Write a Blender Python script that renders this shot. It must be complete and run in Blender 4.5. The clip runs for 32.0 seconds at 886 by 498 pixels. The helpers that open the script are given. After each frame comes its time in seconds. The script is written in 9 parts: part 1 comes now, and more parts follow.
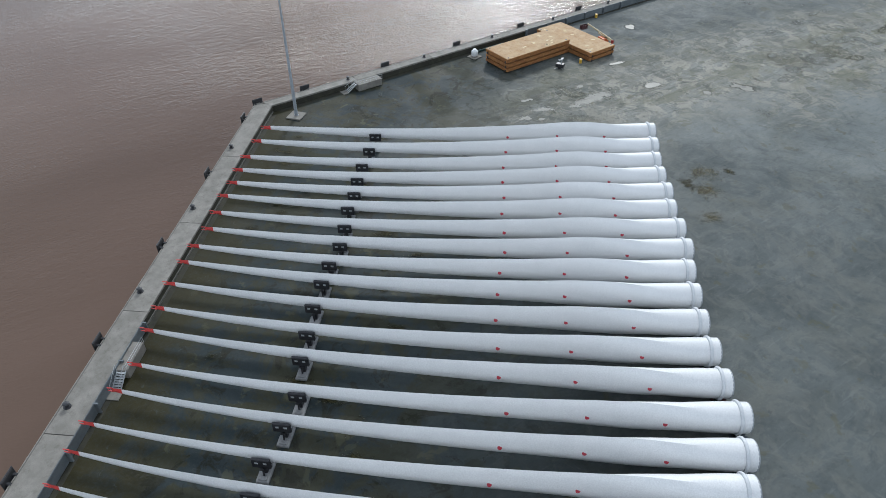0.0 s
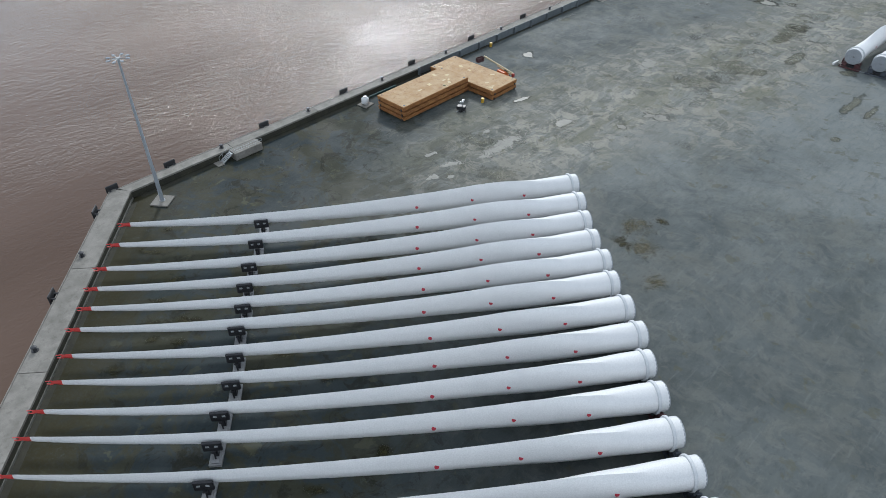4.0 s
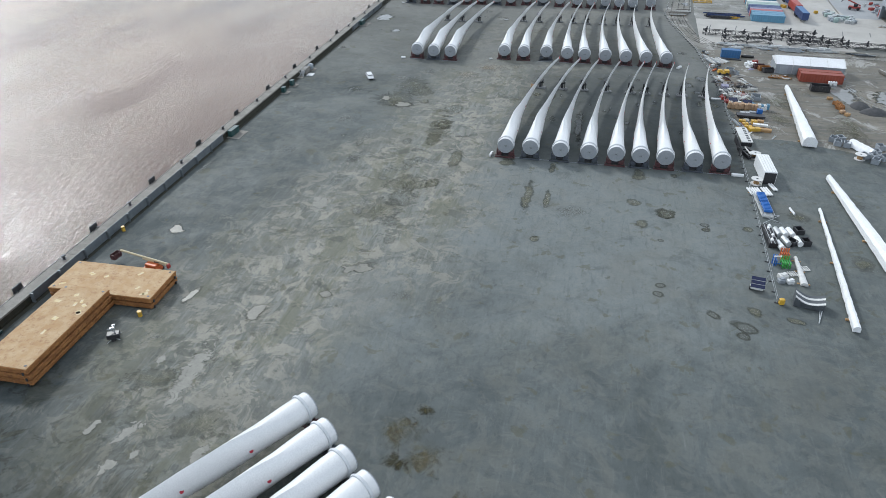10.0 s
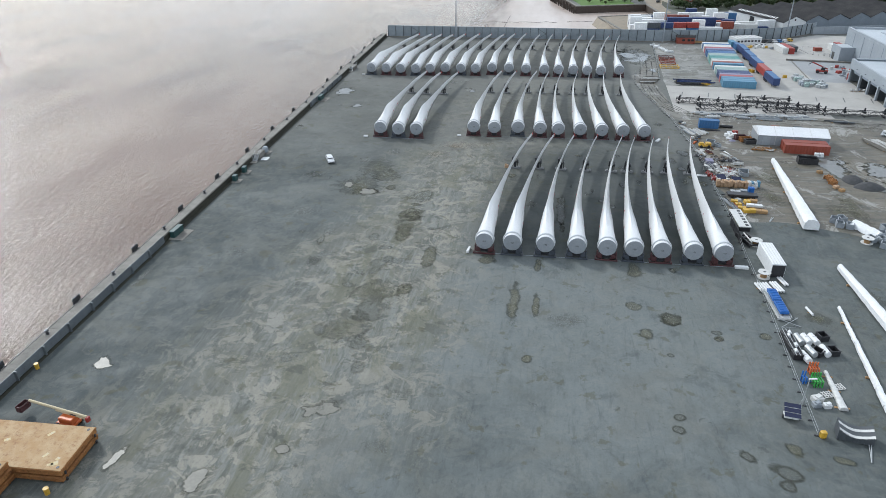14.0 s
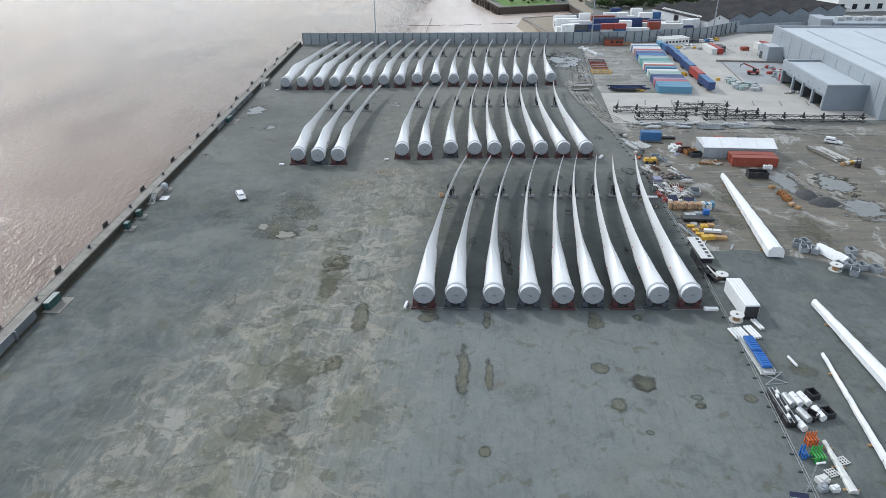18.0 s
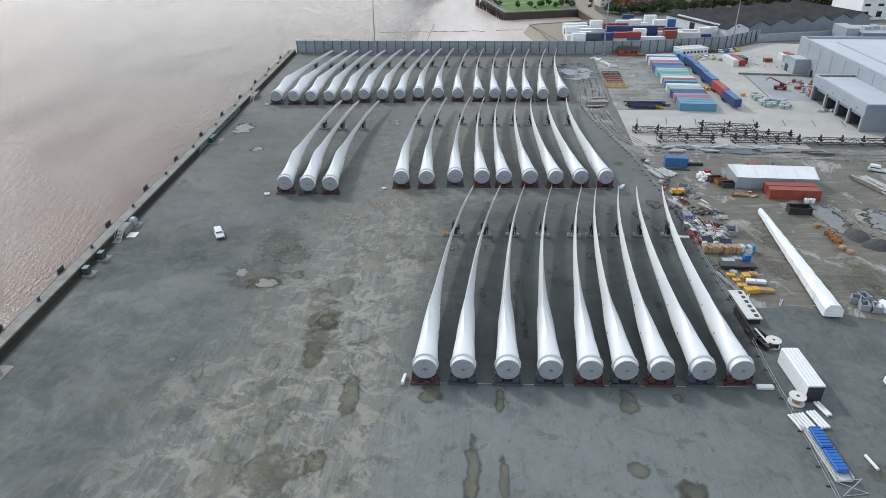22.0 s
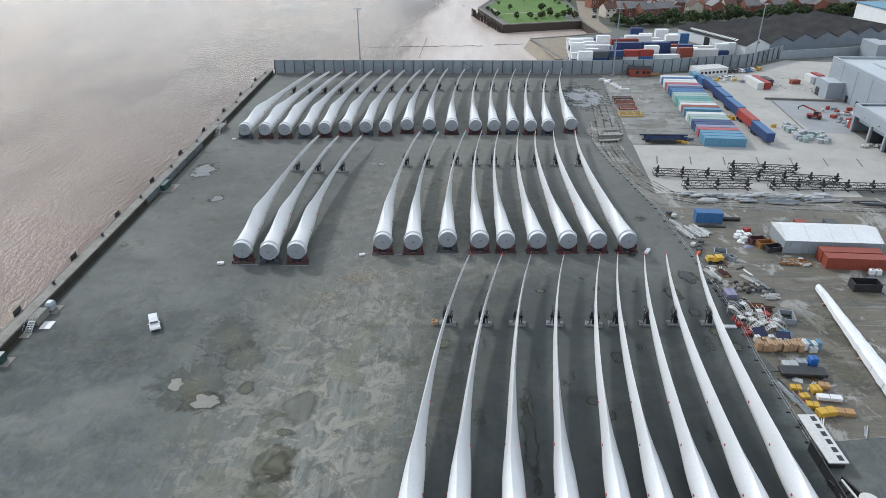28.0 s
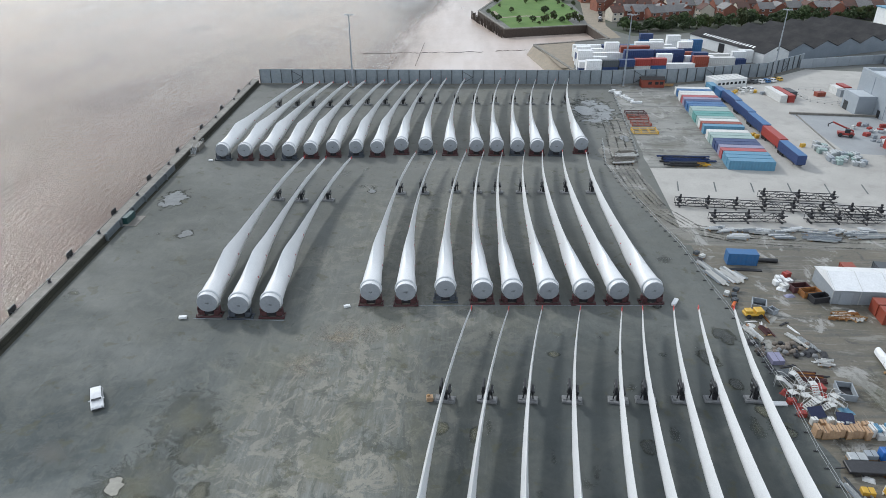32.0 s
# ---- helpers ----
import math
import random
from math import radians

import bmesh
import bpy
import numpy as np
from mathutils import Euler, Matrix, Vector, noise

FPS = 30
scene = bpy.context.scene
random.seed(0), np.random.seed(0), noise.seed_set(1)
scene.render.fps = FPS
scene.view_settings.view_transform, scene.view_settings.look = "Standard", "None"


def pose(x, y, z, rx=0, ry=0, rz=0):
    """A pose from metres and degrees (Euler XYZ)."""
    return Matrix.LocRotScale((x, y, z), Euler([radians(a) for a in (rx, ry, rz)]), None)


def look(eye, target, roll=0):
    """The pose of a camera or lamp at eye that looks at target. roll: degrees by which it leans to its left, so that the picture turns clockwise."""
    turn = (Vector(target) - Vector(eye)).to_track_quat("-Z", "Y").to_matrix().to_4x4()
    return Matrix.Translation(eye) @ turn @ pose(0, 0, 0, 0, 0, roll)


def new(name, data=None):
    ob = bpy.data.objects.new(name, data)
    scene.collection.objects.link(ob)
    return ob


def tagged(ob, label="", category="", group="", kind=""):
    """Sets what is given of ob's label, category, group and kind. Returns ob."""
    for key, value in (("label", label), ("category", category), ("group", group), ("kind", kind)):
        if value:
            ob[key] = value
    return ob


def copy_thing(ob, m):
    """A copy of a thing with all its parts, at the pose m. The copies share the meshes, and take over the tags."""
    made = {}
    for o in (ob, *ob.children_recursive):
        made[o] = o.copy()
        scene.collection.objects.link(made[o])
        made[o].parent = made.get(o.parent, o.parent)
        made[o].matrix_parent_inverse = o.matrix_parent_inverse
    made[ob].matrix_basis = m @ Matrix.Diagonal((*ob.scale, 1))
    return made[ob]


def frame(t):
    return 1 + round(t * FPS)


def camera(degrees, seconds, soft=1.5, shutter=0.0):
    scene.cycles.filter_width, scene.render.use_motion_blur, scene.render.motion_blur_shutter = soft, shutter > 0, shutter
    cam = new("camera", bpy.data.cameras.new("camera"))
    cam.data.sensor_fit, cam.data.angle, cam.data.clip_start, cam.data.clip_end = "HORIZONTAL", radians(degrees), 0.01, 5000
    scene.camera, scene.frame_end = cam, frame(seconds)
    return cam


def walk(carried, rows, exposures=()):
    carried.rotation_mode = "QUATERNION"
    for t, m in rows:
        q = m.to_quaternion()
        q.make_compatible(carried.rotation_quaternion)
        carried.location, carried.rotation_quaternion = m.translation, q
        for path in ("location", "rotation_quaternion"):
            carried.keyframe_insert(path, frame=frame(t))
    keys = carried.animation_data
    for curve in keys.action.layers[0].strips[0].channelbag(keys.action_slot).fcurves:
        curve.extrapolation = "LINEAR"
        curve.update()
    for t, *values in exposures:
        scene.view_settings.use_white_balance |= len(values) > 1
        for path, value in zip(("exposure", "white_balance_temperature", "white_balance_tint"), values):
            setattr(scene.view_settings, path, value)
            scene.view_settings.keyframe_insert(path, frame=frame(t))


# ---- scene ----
cam = camera(65.9, 32.0, 0.85)
PATH = [
    (0, (10.89, -6.26, 68.99), (-14.65, 11.22, 43.65), -0.0),
    (0.5, (8.54, -4.84, 68.96), (-16.98, 12.64, 43.6), 0.0),
    (1, (6.12, -3.24, 68.93), (-19.4, 14.24, 43.55), 0.0),
    (1.5, (3.89, -1.69, 68.95), (-21.61, 15.77, 43.55), 0.1),
    (2, (1.49, -0.14, 68.99), (-23.95, 17.4, 43.59), 0.0),
    (2.5, (-0.84, 1.45, 69.08), (-25.84, 19.57, 43.64), 0.0),
    (3, (-3.29, 3.15, 69.1), (-27.33, 22.47, 43.64), 0.1),
    (3.5, (-5.66, 4.98, 69.1), (-28.62, 25.62, 43.68), -0.0),
    (4, (-7.89, 6.69, 69.09), (-29.93, 28.51, 43.83), -0.0),
    (4.5, (-10.29, 8.51, 69.15), (-31.35, 31.45, 44.05), -0.0),
    (6.5, (-18.75, 16.85, 68.57), (-36.15, 43.59, 44.45), 0.1),
    (7, (-20.67, 18.93, 68.43), (-37.19, 46.55, 44.69), 0.1),
    (7.5, (-22.46, 21.03, 68.52), (-38.18, 49.41, 45.14), 0.1),
    (8, (-24.24, 23.13, 68.61), (-39.12, 52.29, 45.63), 0.1),
    (8.5, (-25.85, 25.18, 68.7), (-39.09, 55.42, 46.12), 0.1),
    (9, (-27.49, 27.47, 68.85), (-38.55, 58.85, 46.65), 0.2),
    (9.5, (-29.18, 29.88, 68.9), (-38.1, 62.18, 47.08), 0.1),
    (10, (-30.44, 32.31, 69.13), (-37.78, 65.29, 47.71), 0.0),
    (10.5, (-31.52, 34.89, 69.32), (-38.26, 68.25, 48.32), 0.0),
    (11, (-32.61, 37.37, 69.52), (-39.07, 71.07, 48.94), 0.0),
    (11.5, (-33.45, 39.93, 69.54), (-39.55, 73.97, 49.44), -0.0),
    (12, (-34.26, 42.65, 69.62), (-40.16, 76.93, 49.88), -0.1),
    (12.5, (-35.1, 45.39, 69.63), (-40.94, 79.89, 50.29), -0.1),
    (13, (-35.78, 47.92, 69.71), (-41.64, 82.62, 50.71), -0.2),
    (13.5, (-36.34, 50.45, 69.82), (-42.24, 85.23, 51.0), -0.2),
    (14, (-36.79, 53.18, 69.8), (-42.39, 88.04, 51.02), -0.3),
    (14.5, (-37.39, 56.03, 69.84), (-42.21, 91.01, 51.06), -0.3),
    (15, (-37.95, 58.91, 69.94), (-41.75, 93.99, 51.1), -0.3),
    (15.5, (-38.51, 61.7, 69.86), (-41.35, 96.88, 51.02), -0.3),
    (17.5, (-39.89, 72.7, 70.0), (-41.51, 107.9, 51.06), -0.3),
    (18, (-40.22, 75.55, 70.02), (-41.8, 110.75, 51.06), -0.3),
    (18.5, (-40.49, 78.32, 69.97), (-42.07, 113.5, 51.03), -0.3),
    (19, (-40.76, 81.05, 69.9), (-42.36, 116.23, 50.96), -0.2),
    (19.5, (-41.05, 83.79, 69.86), (-42.65, 118.99, 50.9), -0.2),
    (20, (-41.27, 86.62, 69.75), (-42.87, 121.8, 50.79), -0.2),
    (20.5, (-41.38, 89.27, 69.57), (-43.02, 124.47, 50.63), -0.1),
    (21, (-41.46, 92.09, 69.5), (-43.1, 127.29, 50.56), -0.1),
    (21.5, (-41.7, 94.85, 69.59), (-43.32, 130.03, 50.61), -0.0),
    (22, (-41.94, 97.62, 69.72), (-43.54, 132.8, 50.74), 0.0),
    (22.5, (-42.31, 100.14, 69.77), (-43.85, 135.34, 50.81), 0.0),
    (23, (-42.46, 102.92, 69.79), (-44.0, 138.12, 50.85), 0.1),
    (23.5, (-42.58, 105.69, 69.68), (-44.14, 140.89, 50.76), 0.1),
    (24, (-42.53, 108.41, 69.75), (-44.07, 143.61, 50.83), 0.2),
    (24.5, (-42.42, 111.29, 69.86), (-43.98, 146.49, 50.92), 0.1),
    (25, (-42.08, 114.34, 69.97), (-43.66, 149.52, 51.01), 0.0),
    (25.5, (-41.96, 117.12, 70.16), (-43.52, 152.32, 51.2), 0.0),
    (27.5, (-41.84, 128.22, 70.53), (-43.32, 163.42, 51.61), -0.0),
    (28, (-41.97, 131.2, 70.53), (-43.39, 166.4, 51.57), 0.0),
    (28.5, (-42.03, 134.11, 70.46), (-43.41, 169.31, 51.48), -0.0),
    (29, (-42.1, 136.91, 70.32), (-43.48, 172.11, 51.34), -0.0),
    (29.5, (-41.9, 139.4, 70.12), (-43.32, 174.6, 51.18), 0.0),
    (30, (-41.99, 142.06, 69.99), (-43.37, 177.24, 51.03), 0.0),
    (30.5, (-42.16, 144.78, 69.93), (-43.54, 179.96, 50.95), 0.0),
    (31, (-42.37, 147.49, 69.96), (-43.71, 182.65, 50.96), 0.0),
    (31.5, (-42.48, 150.15, 69.98), (-43.82, 185.31, 50.94), 0.1),
    (32, (-42.55, 152.81, 70.02), (-43.89, 187.95, 50.96), 0.1),
]
walk(cam, [(t, look(eye, target, roll)) for t, eye, target, roll in PATH], [(0.0, 0.17, 6000.0, 6.5), (4.0, 0.15, 6020.0, 6.5), (9.0, 0.26, 6050.0, 6.5), (13.0, 0.26, 6070.0, 6.5), (19.0, 0.27, 6100.0, 7.0), (25.0, 0.18, 6100.0, 7.0), (32.0, 0.22, 6150.0, 7.0)])

# ---- world and sun ----
SUN_AZ, SUN_EL = 46.5, 34.0          # azimuth from +y towards -x, and elevation, in degrees
world = bpy.data.worlds.new("sky")
scene.world = world
world.use_nodes = True
wt = world.node_tree
sky = wt.nodes.new("ShaderNodeTexSky")
sky.sky_type, sky.sun_disc = "NISHITA", False
sky.sun_elevation, sky.sun_rotation = radians(SUN_EL), radians(-SUN_AZ)
sky.dust_density, sky.ozone_density, sky.air_density = 0.8, 1.0, 1.0
# thin broken cloud whitens the sky
cloud_co = wt.nodes.new("ShaderNodeTexCoord")
cloud = wt.nodes.new("ShaderNodeTexNoise")
cloud.inputs["Scale"].default_value, cloud.inputs["Detail"].default_value = 2.2, 5
wt.links.new(cloud_co.outputs["Generated"], cloud.inputs["Vector"])
cloud_ramp = wt.nodes.new("ShaderNodeMapRange")
cloud_ramp.inputs[1].default_value, cloud_ramp.inputs[2].default_value = 0.3, 0.62
cloud_ramp.inputs[3].default_value, cloud_ramp.inputs[4].default_value = 0.45, 0.95
wt.links.new(cloud.outputs["Fac"], cloud_ramp.inputs[0])
cloud_mix = wt.nodes.new("ShaderNodeMix")
cloud_mix.data_type = "RGBA"
wt.links.new(cloud_ramp.outputs[0], cloud_mix.inputs[0])
wt.links.new(sky.outputs[0], cloud_mix.inputs[6])
# haze brightens the cloud towards the horizon
up = wt.nodes.new("ShaderNodeSeparateXYZ")
wt.links.new(cloud_co.outputs["Generated"], up.inputs[0])
haze = wt.nodes.new("ShaderNodeMapRange")
for k, val in zip((1, 2, 3, 4), (0.0, 0.32, 1.0, 0.0)):
    haze.inputs[k].default_value = val
wt.links.new(up.outputs["Z"], haze.inputs[0])
haze_mix = wt.nodes.new("ShaderNodeMix")
haze_mix.data_type = "RGBA"
wt.links.new(haze.outputs[0], haze_mix.inputs[0])
haze_mix.inputs[6].default_value, haze_mix.inputs[7].default_value = (7.2, 7.5, 8.0, 1), (13.0, 13.3, 13.8, 1)
wt.links.new(haze_mix.outputs[2], cloud_mix.inputs[7])
wt.links.new(cloud_mix.outputs[2], wt.nodes["Background"].inputs["Color"])
wt.nodes["Background"].inputs["Strength"].default_value = 0.118
sun = new("sun", bpy.data.lights.new("sun", "SUN"))
sun.data.energy, sun.data.angle, sun.data.color = 1.95, radians(8), (1.0, 0.965, 0.92)
sd = Vector((-math.sin(radians(SUN_AZ)) * math.cos(radians(SUN_EL)), math.cos(radians(SUN_AZ)) * math.cos(radians(SUN_EL)), math.sin(radians(SUN_EL))))
sun.matrix_world = look(sd * 300, (0, 0, 0))
scene.view_settings.exposure = 0.0

# ---- mesh and material tools ----
class Mesh:
    """Collects vertices and faces of one part."""

    def __init__(self):
        self.v, self.f = [], []

    def add(self, verts, faces):
        n = len(self.v)
        self.v += [tuple(p) for p in verts]
        self.f += [tuple(i + n for i in f) for f in faces]
        return self

    def box(self, c, s, rz=0.0, ch=0.0, tilt=0.0):
        """A box of size s about c, turned by rz and tilted about its x axis (degrees), with chamfered edges of width ch."""
        m = Matrix.Rotation(radians(rz), 3, "Z") @ Matrix.Rotation(radians(tilt), 3, "X")
        h = [a / 2 for a in s]
        c = Vector(c)
        if ch <= 0:
            v = [c + m @ Vector((x * h[0], y * h[1], z * h[2])) for x in (-1, 1) for y in (-1, 1) for z in (-1, 1)]
            return self.add(v, [(0, 1, 3, 2), (4, 6, 7, 5), (0, 4, 5, 1), (2, 3, 7, 6), (0, 2, 6, 4), (1, 5, 7, 3)])
        v, at = [], {}
        signs = [(x, y, z) for x in (-1, 1) for y in (-1, 1) for z in (-1, 1)]
        for sg in signs:
            for a in range(3):
                at[sg, a] = len(v)
                v.append(c + m @ Vector([sg[k] * (h[k] - (0 if k == a else ch)) for k in range(3)]))
        f = []
        for a in range(3):
            b, d = (a + 1) % 3, (a + 2) % 3
            for sa in (-1, 1):
                def sg(p, q):
                    r = [0, 0, 0]
                    r[a], r[b], r[d] = sa, p, q
                    return tuple(r)
                loop = [at[sg(-1, -1), a], at[sg(1, -1), a], at[sg(1, 1), a], at[sg(-1, 1), a]]
                f.append(tuple(loop if sa > 0 else loop[::-1]))
            for p in (-1, 1):
                for q in (-1, 1):
                    def ed(t):
                        r = [0, 0, 0]
                        r[a], r[b], r[d] = t, p, q
                        return tuple(r)
                    loop = [at[ed(-1), b], at[ed(1), b], at[ed(1), d], at[ed(-1), d]]
                    f.append(tuple(loop if p * q < 0 else loop[::-1]))
        for sgn in signs:
            loop = [at[sgn, 0], at[sgn, 1], at[sgn, 2]]
            f.append(tuple(loop if sgn[0] * sgn[1] * sgn[2] > 0 else loop[::-1]))
        return self.add(v, f)

    def tube(self, p, q, r, n=8, r2=None, caps=True):
        p, q = Vector(p), Vector(q)
        r2 = r if r2 is None else r2
        z = (q - p).normalized()
        x = z.orthogonal().normalized()
        y = z.cross(x)
        v = []
        for base, rad in ((p, r), (q, r2)):
            v += [base + (x * math.cos(2 * math.pi * k / n) + y * math.sin(2 * math.pi * k / n)) * rad for k in range(n)]
        f = [(k, (k + 1) % n, n + (k + 1) % n, n + k) for k in range(n)]
        if caps:
            f += [tuple(range(n))[::-1], tuple(range(n, 2 * n))]
        return self.add(v, f)

    def loft(self, rings, caps=True, closed=False):
        n = len(rings[0])
        v = [p for ring in rings for p in ring]
        f = []
        for a in range(len(rings) - (0 if closed else 1)):
            b = (a + 1) % len(rings)
            f += [(a * n + k, a * n + (k + 1) % n, b * n + (k + 1) % n, b * n + k) for k in range(n)]
        if caps and not closed:
            f += [tuple(range(n))[::-1], tuple(range((len(rings) - 1) * n, len(rings) * n))]
        return self.add(v, f)

    def slab(self, pts, z0, z1):
        """An upright prism over a flat outline."""
        n = len(pts)
        v = [(x, y, z0) for x, y in pts] + [(x, y, z1) for x, y in pts]
        return self.add(v, [tuple(range(n))[::-1], tuple(range(n, 2 * n))] + [(k, (k + 1) % n, n + (k + 1) % n, n + k) for k in range(n)])

    def data(self, name, mat, smooth=None):
        me = bpy.data.meshes.new(name)
        me.from_pydata(self.v, [], self.f)
        if mat:
            me.materials.append(mat)
        if smooth:
            me.shade_smooth()
            me.set_sharp_from_angle(angle=radians(smooth))
        me.update()
        return me


def part(name, mesh, mat, parent, label="", smooth=None, at=None):
    """One mesh object under a thing or under a part."""
    ob = new(name, mesh.data(name, mat, smooth) if isinstance(mesh, Mesh) else mesh)
    if at is not None:
        ob.matrix_basis = at
    ob.parent = parent
    if label:
        ob["label"] = label
    return ob


def thing(name, label, category, x=0, y=0, z=0, rz=0, group="", kind=""):
    """A top-level thing: an Empty at its base."""
    ob = new(name)
    ob.empty_display_size = 0.3
    ob.matrix_basis = pose(x, y, z, 0, 0, rz)
    return tagged(ob, label, category, group, kind)


def solid(name, mesh, mat, label, category, x=0, y=0, z=0, rz=0, group="", kind="", smooth=None):
    """A top-level thing of one mesh."""
    ob = new(name, mesh.data(name, mat, smooth))
    ob.matrix_basis = pose(x, y, z, 0, 0, rz)
    return tagged(ob, label, category, group, kind)


def surface(name, c1, c2, scale=3.0, rough=0.6, metal=0.0, bump=0.1, fine=40.0, stain=None, stain_amount=0.4, vary=0.0, world_space=False, spec=0.5, rough2=None):
    """A painted, rusty, wooden or stony surface: two tones by a broad noise, stains by another, a fine grain and relief."""
    m = bpy.data.materials.new(name)
    m.use_nodes = True
    nt = m.node_tree
    bs = nt.nodes["Principled BSDF"]
    bs.inputs["Metallic"].default_value = metal
    bs.inputs["Specular IOR Level"].default_value = spec
    if world_space:
        vec = nt.nodes.new("ShaderNodeNewGeometry").outputs["Position"]
    else:
        co = nt.nodes.new("ShaderNodeTexCoord")
        info = nt.nodes.new("ShaderNodeObjectInfo")
        shift = nt.nodes.new("ShaderNodeVectorMath")
        shift.operation = "MULTIPLY_ADD"
        nt.links.new(info.outputs["Random"], shift.inputs[0])
        shift.inputs[1].default_value = (97, 53, 31)
        nt.links.new(co.outputs["Object"], shift.inputs[2])
        vec = shift.outputs[0]

    def noise_of(sc, detail=4, rough_=0.6):
        n = nt.nodes.new("ShaderNodeTexNoise")
        n.inputs["Scale"].default_value, n.inputs["Detail"].default_value, n.inputs["Roughness"].default_value = sc, detail, rough_
        nt.links.new(vec, n.inputs["Vector"])
        return n.outputs["Fac"]

    def span(src, a, b, lo=0.0, hi=1.0):
        r = nt.nodes.new("ShaderNodeMapRange")
        for k, val in zip((1, 2, 3, 4), (a, b, lo, hi)):
            r.inputs[k].default_value = val
        nt.links.new(src, r.inputs[0])
        return r.outputs[0]

    def mix(fac, a, b, blend="MIX"):
        x = nt.nodes.new("ShaderNodeMix")
        x.data_type, x.blend_type = "RGBA", blend
        for sock, val in ((x.inputs[0], fac), (x.inputs[6], a), (x.inputs[7], b)):
            if isinstance(val, (int, float)):
                sock.default_value = val
            elif isinstance(val, tuple):
                sock.default_value = (*val[:3], 1)
            else:
                nt.links.new(val, sock)
        return x.outputs[2]

    broad, grain = noise_of(scale), noise_of(fine, 3)
    col = mix(span(broad, 0.35, 0.65), c1, c2)
    if stain:
        col = mix(span(noise_of(scale * 2.7, 6, 0.7), 0.52, 0.72, 0.0, stain_amount), col, stain)
    col = mix(span(grain, 0.3, 0.7, 0.0, 0.35), col, tuple(0.55 * a for a in c1))
    if vary:
        hue = nt.nodes.new("ShaderNodeHueSaturation")
        inf = nt.nodes.new("ShaderNodeObjectInfo")
        nt.links.new(span(inf.outputs["Random"], 0, 1, 1 - vary, 1 + vary), hue.inputs["Value"])
        nt.links.new(col, hue.inputs["Color"])
        col = hue.outputs[0]
    nt.links.new(col, bs.inputs["Base Color"])
    nt.links.new(span(broad, 0.3, 0.7, rough, rough if rough2 is None else rough2), bs.inputs["Roughness"])
    if bump:
        b = nt.nodes.new("ShaderNodeBump")
        b.inputs["Strength"].default_value, b.inputs["Distance"].default_value = bump, 0.05
        nt.links.new(grain, b.inputs["Height"])
        nt.links.new(b.outputs[0], bs.inputs["Normal"])
    return m


def paint(name, c, rough=0.45, wear=0.25, metal=0.0, scale=1.5):
    """Weathered paint of one colour."""
    c2 = tuple(min(1, a * 0.82 + 0.02) for a in c)
    dirt = tuple(0.35 * a + 0.04 for a in c)
    return surface(name, c, c2, scale, rough, metal, 0.05, 30, dirt, wear)


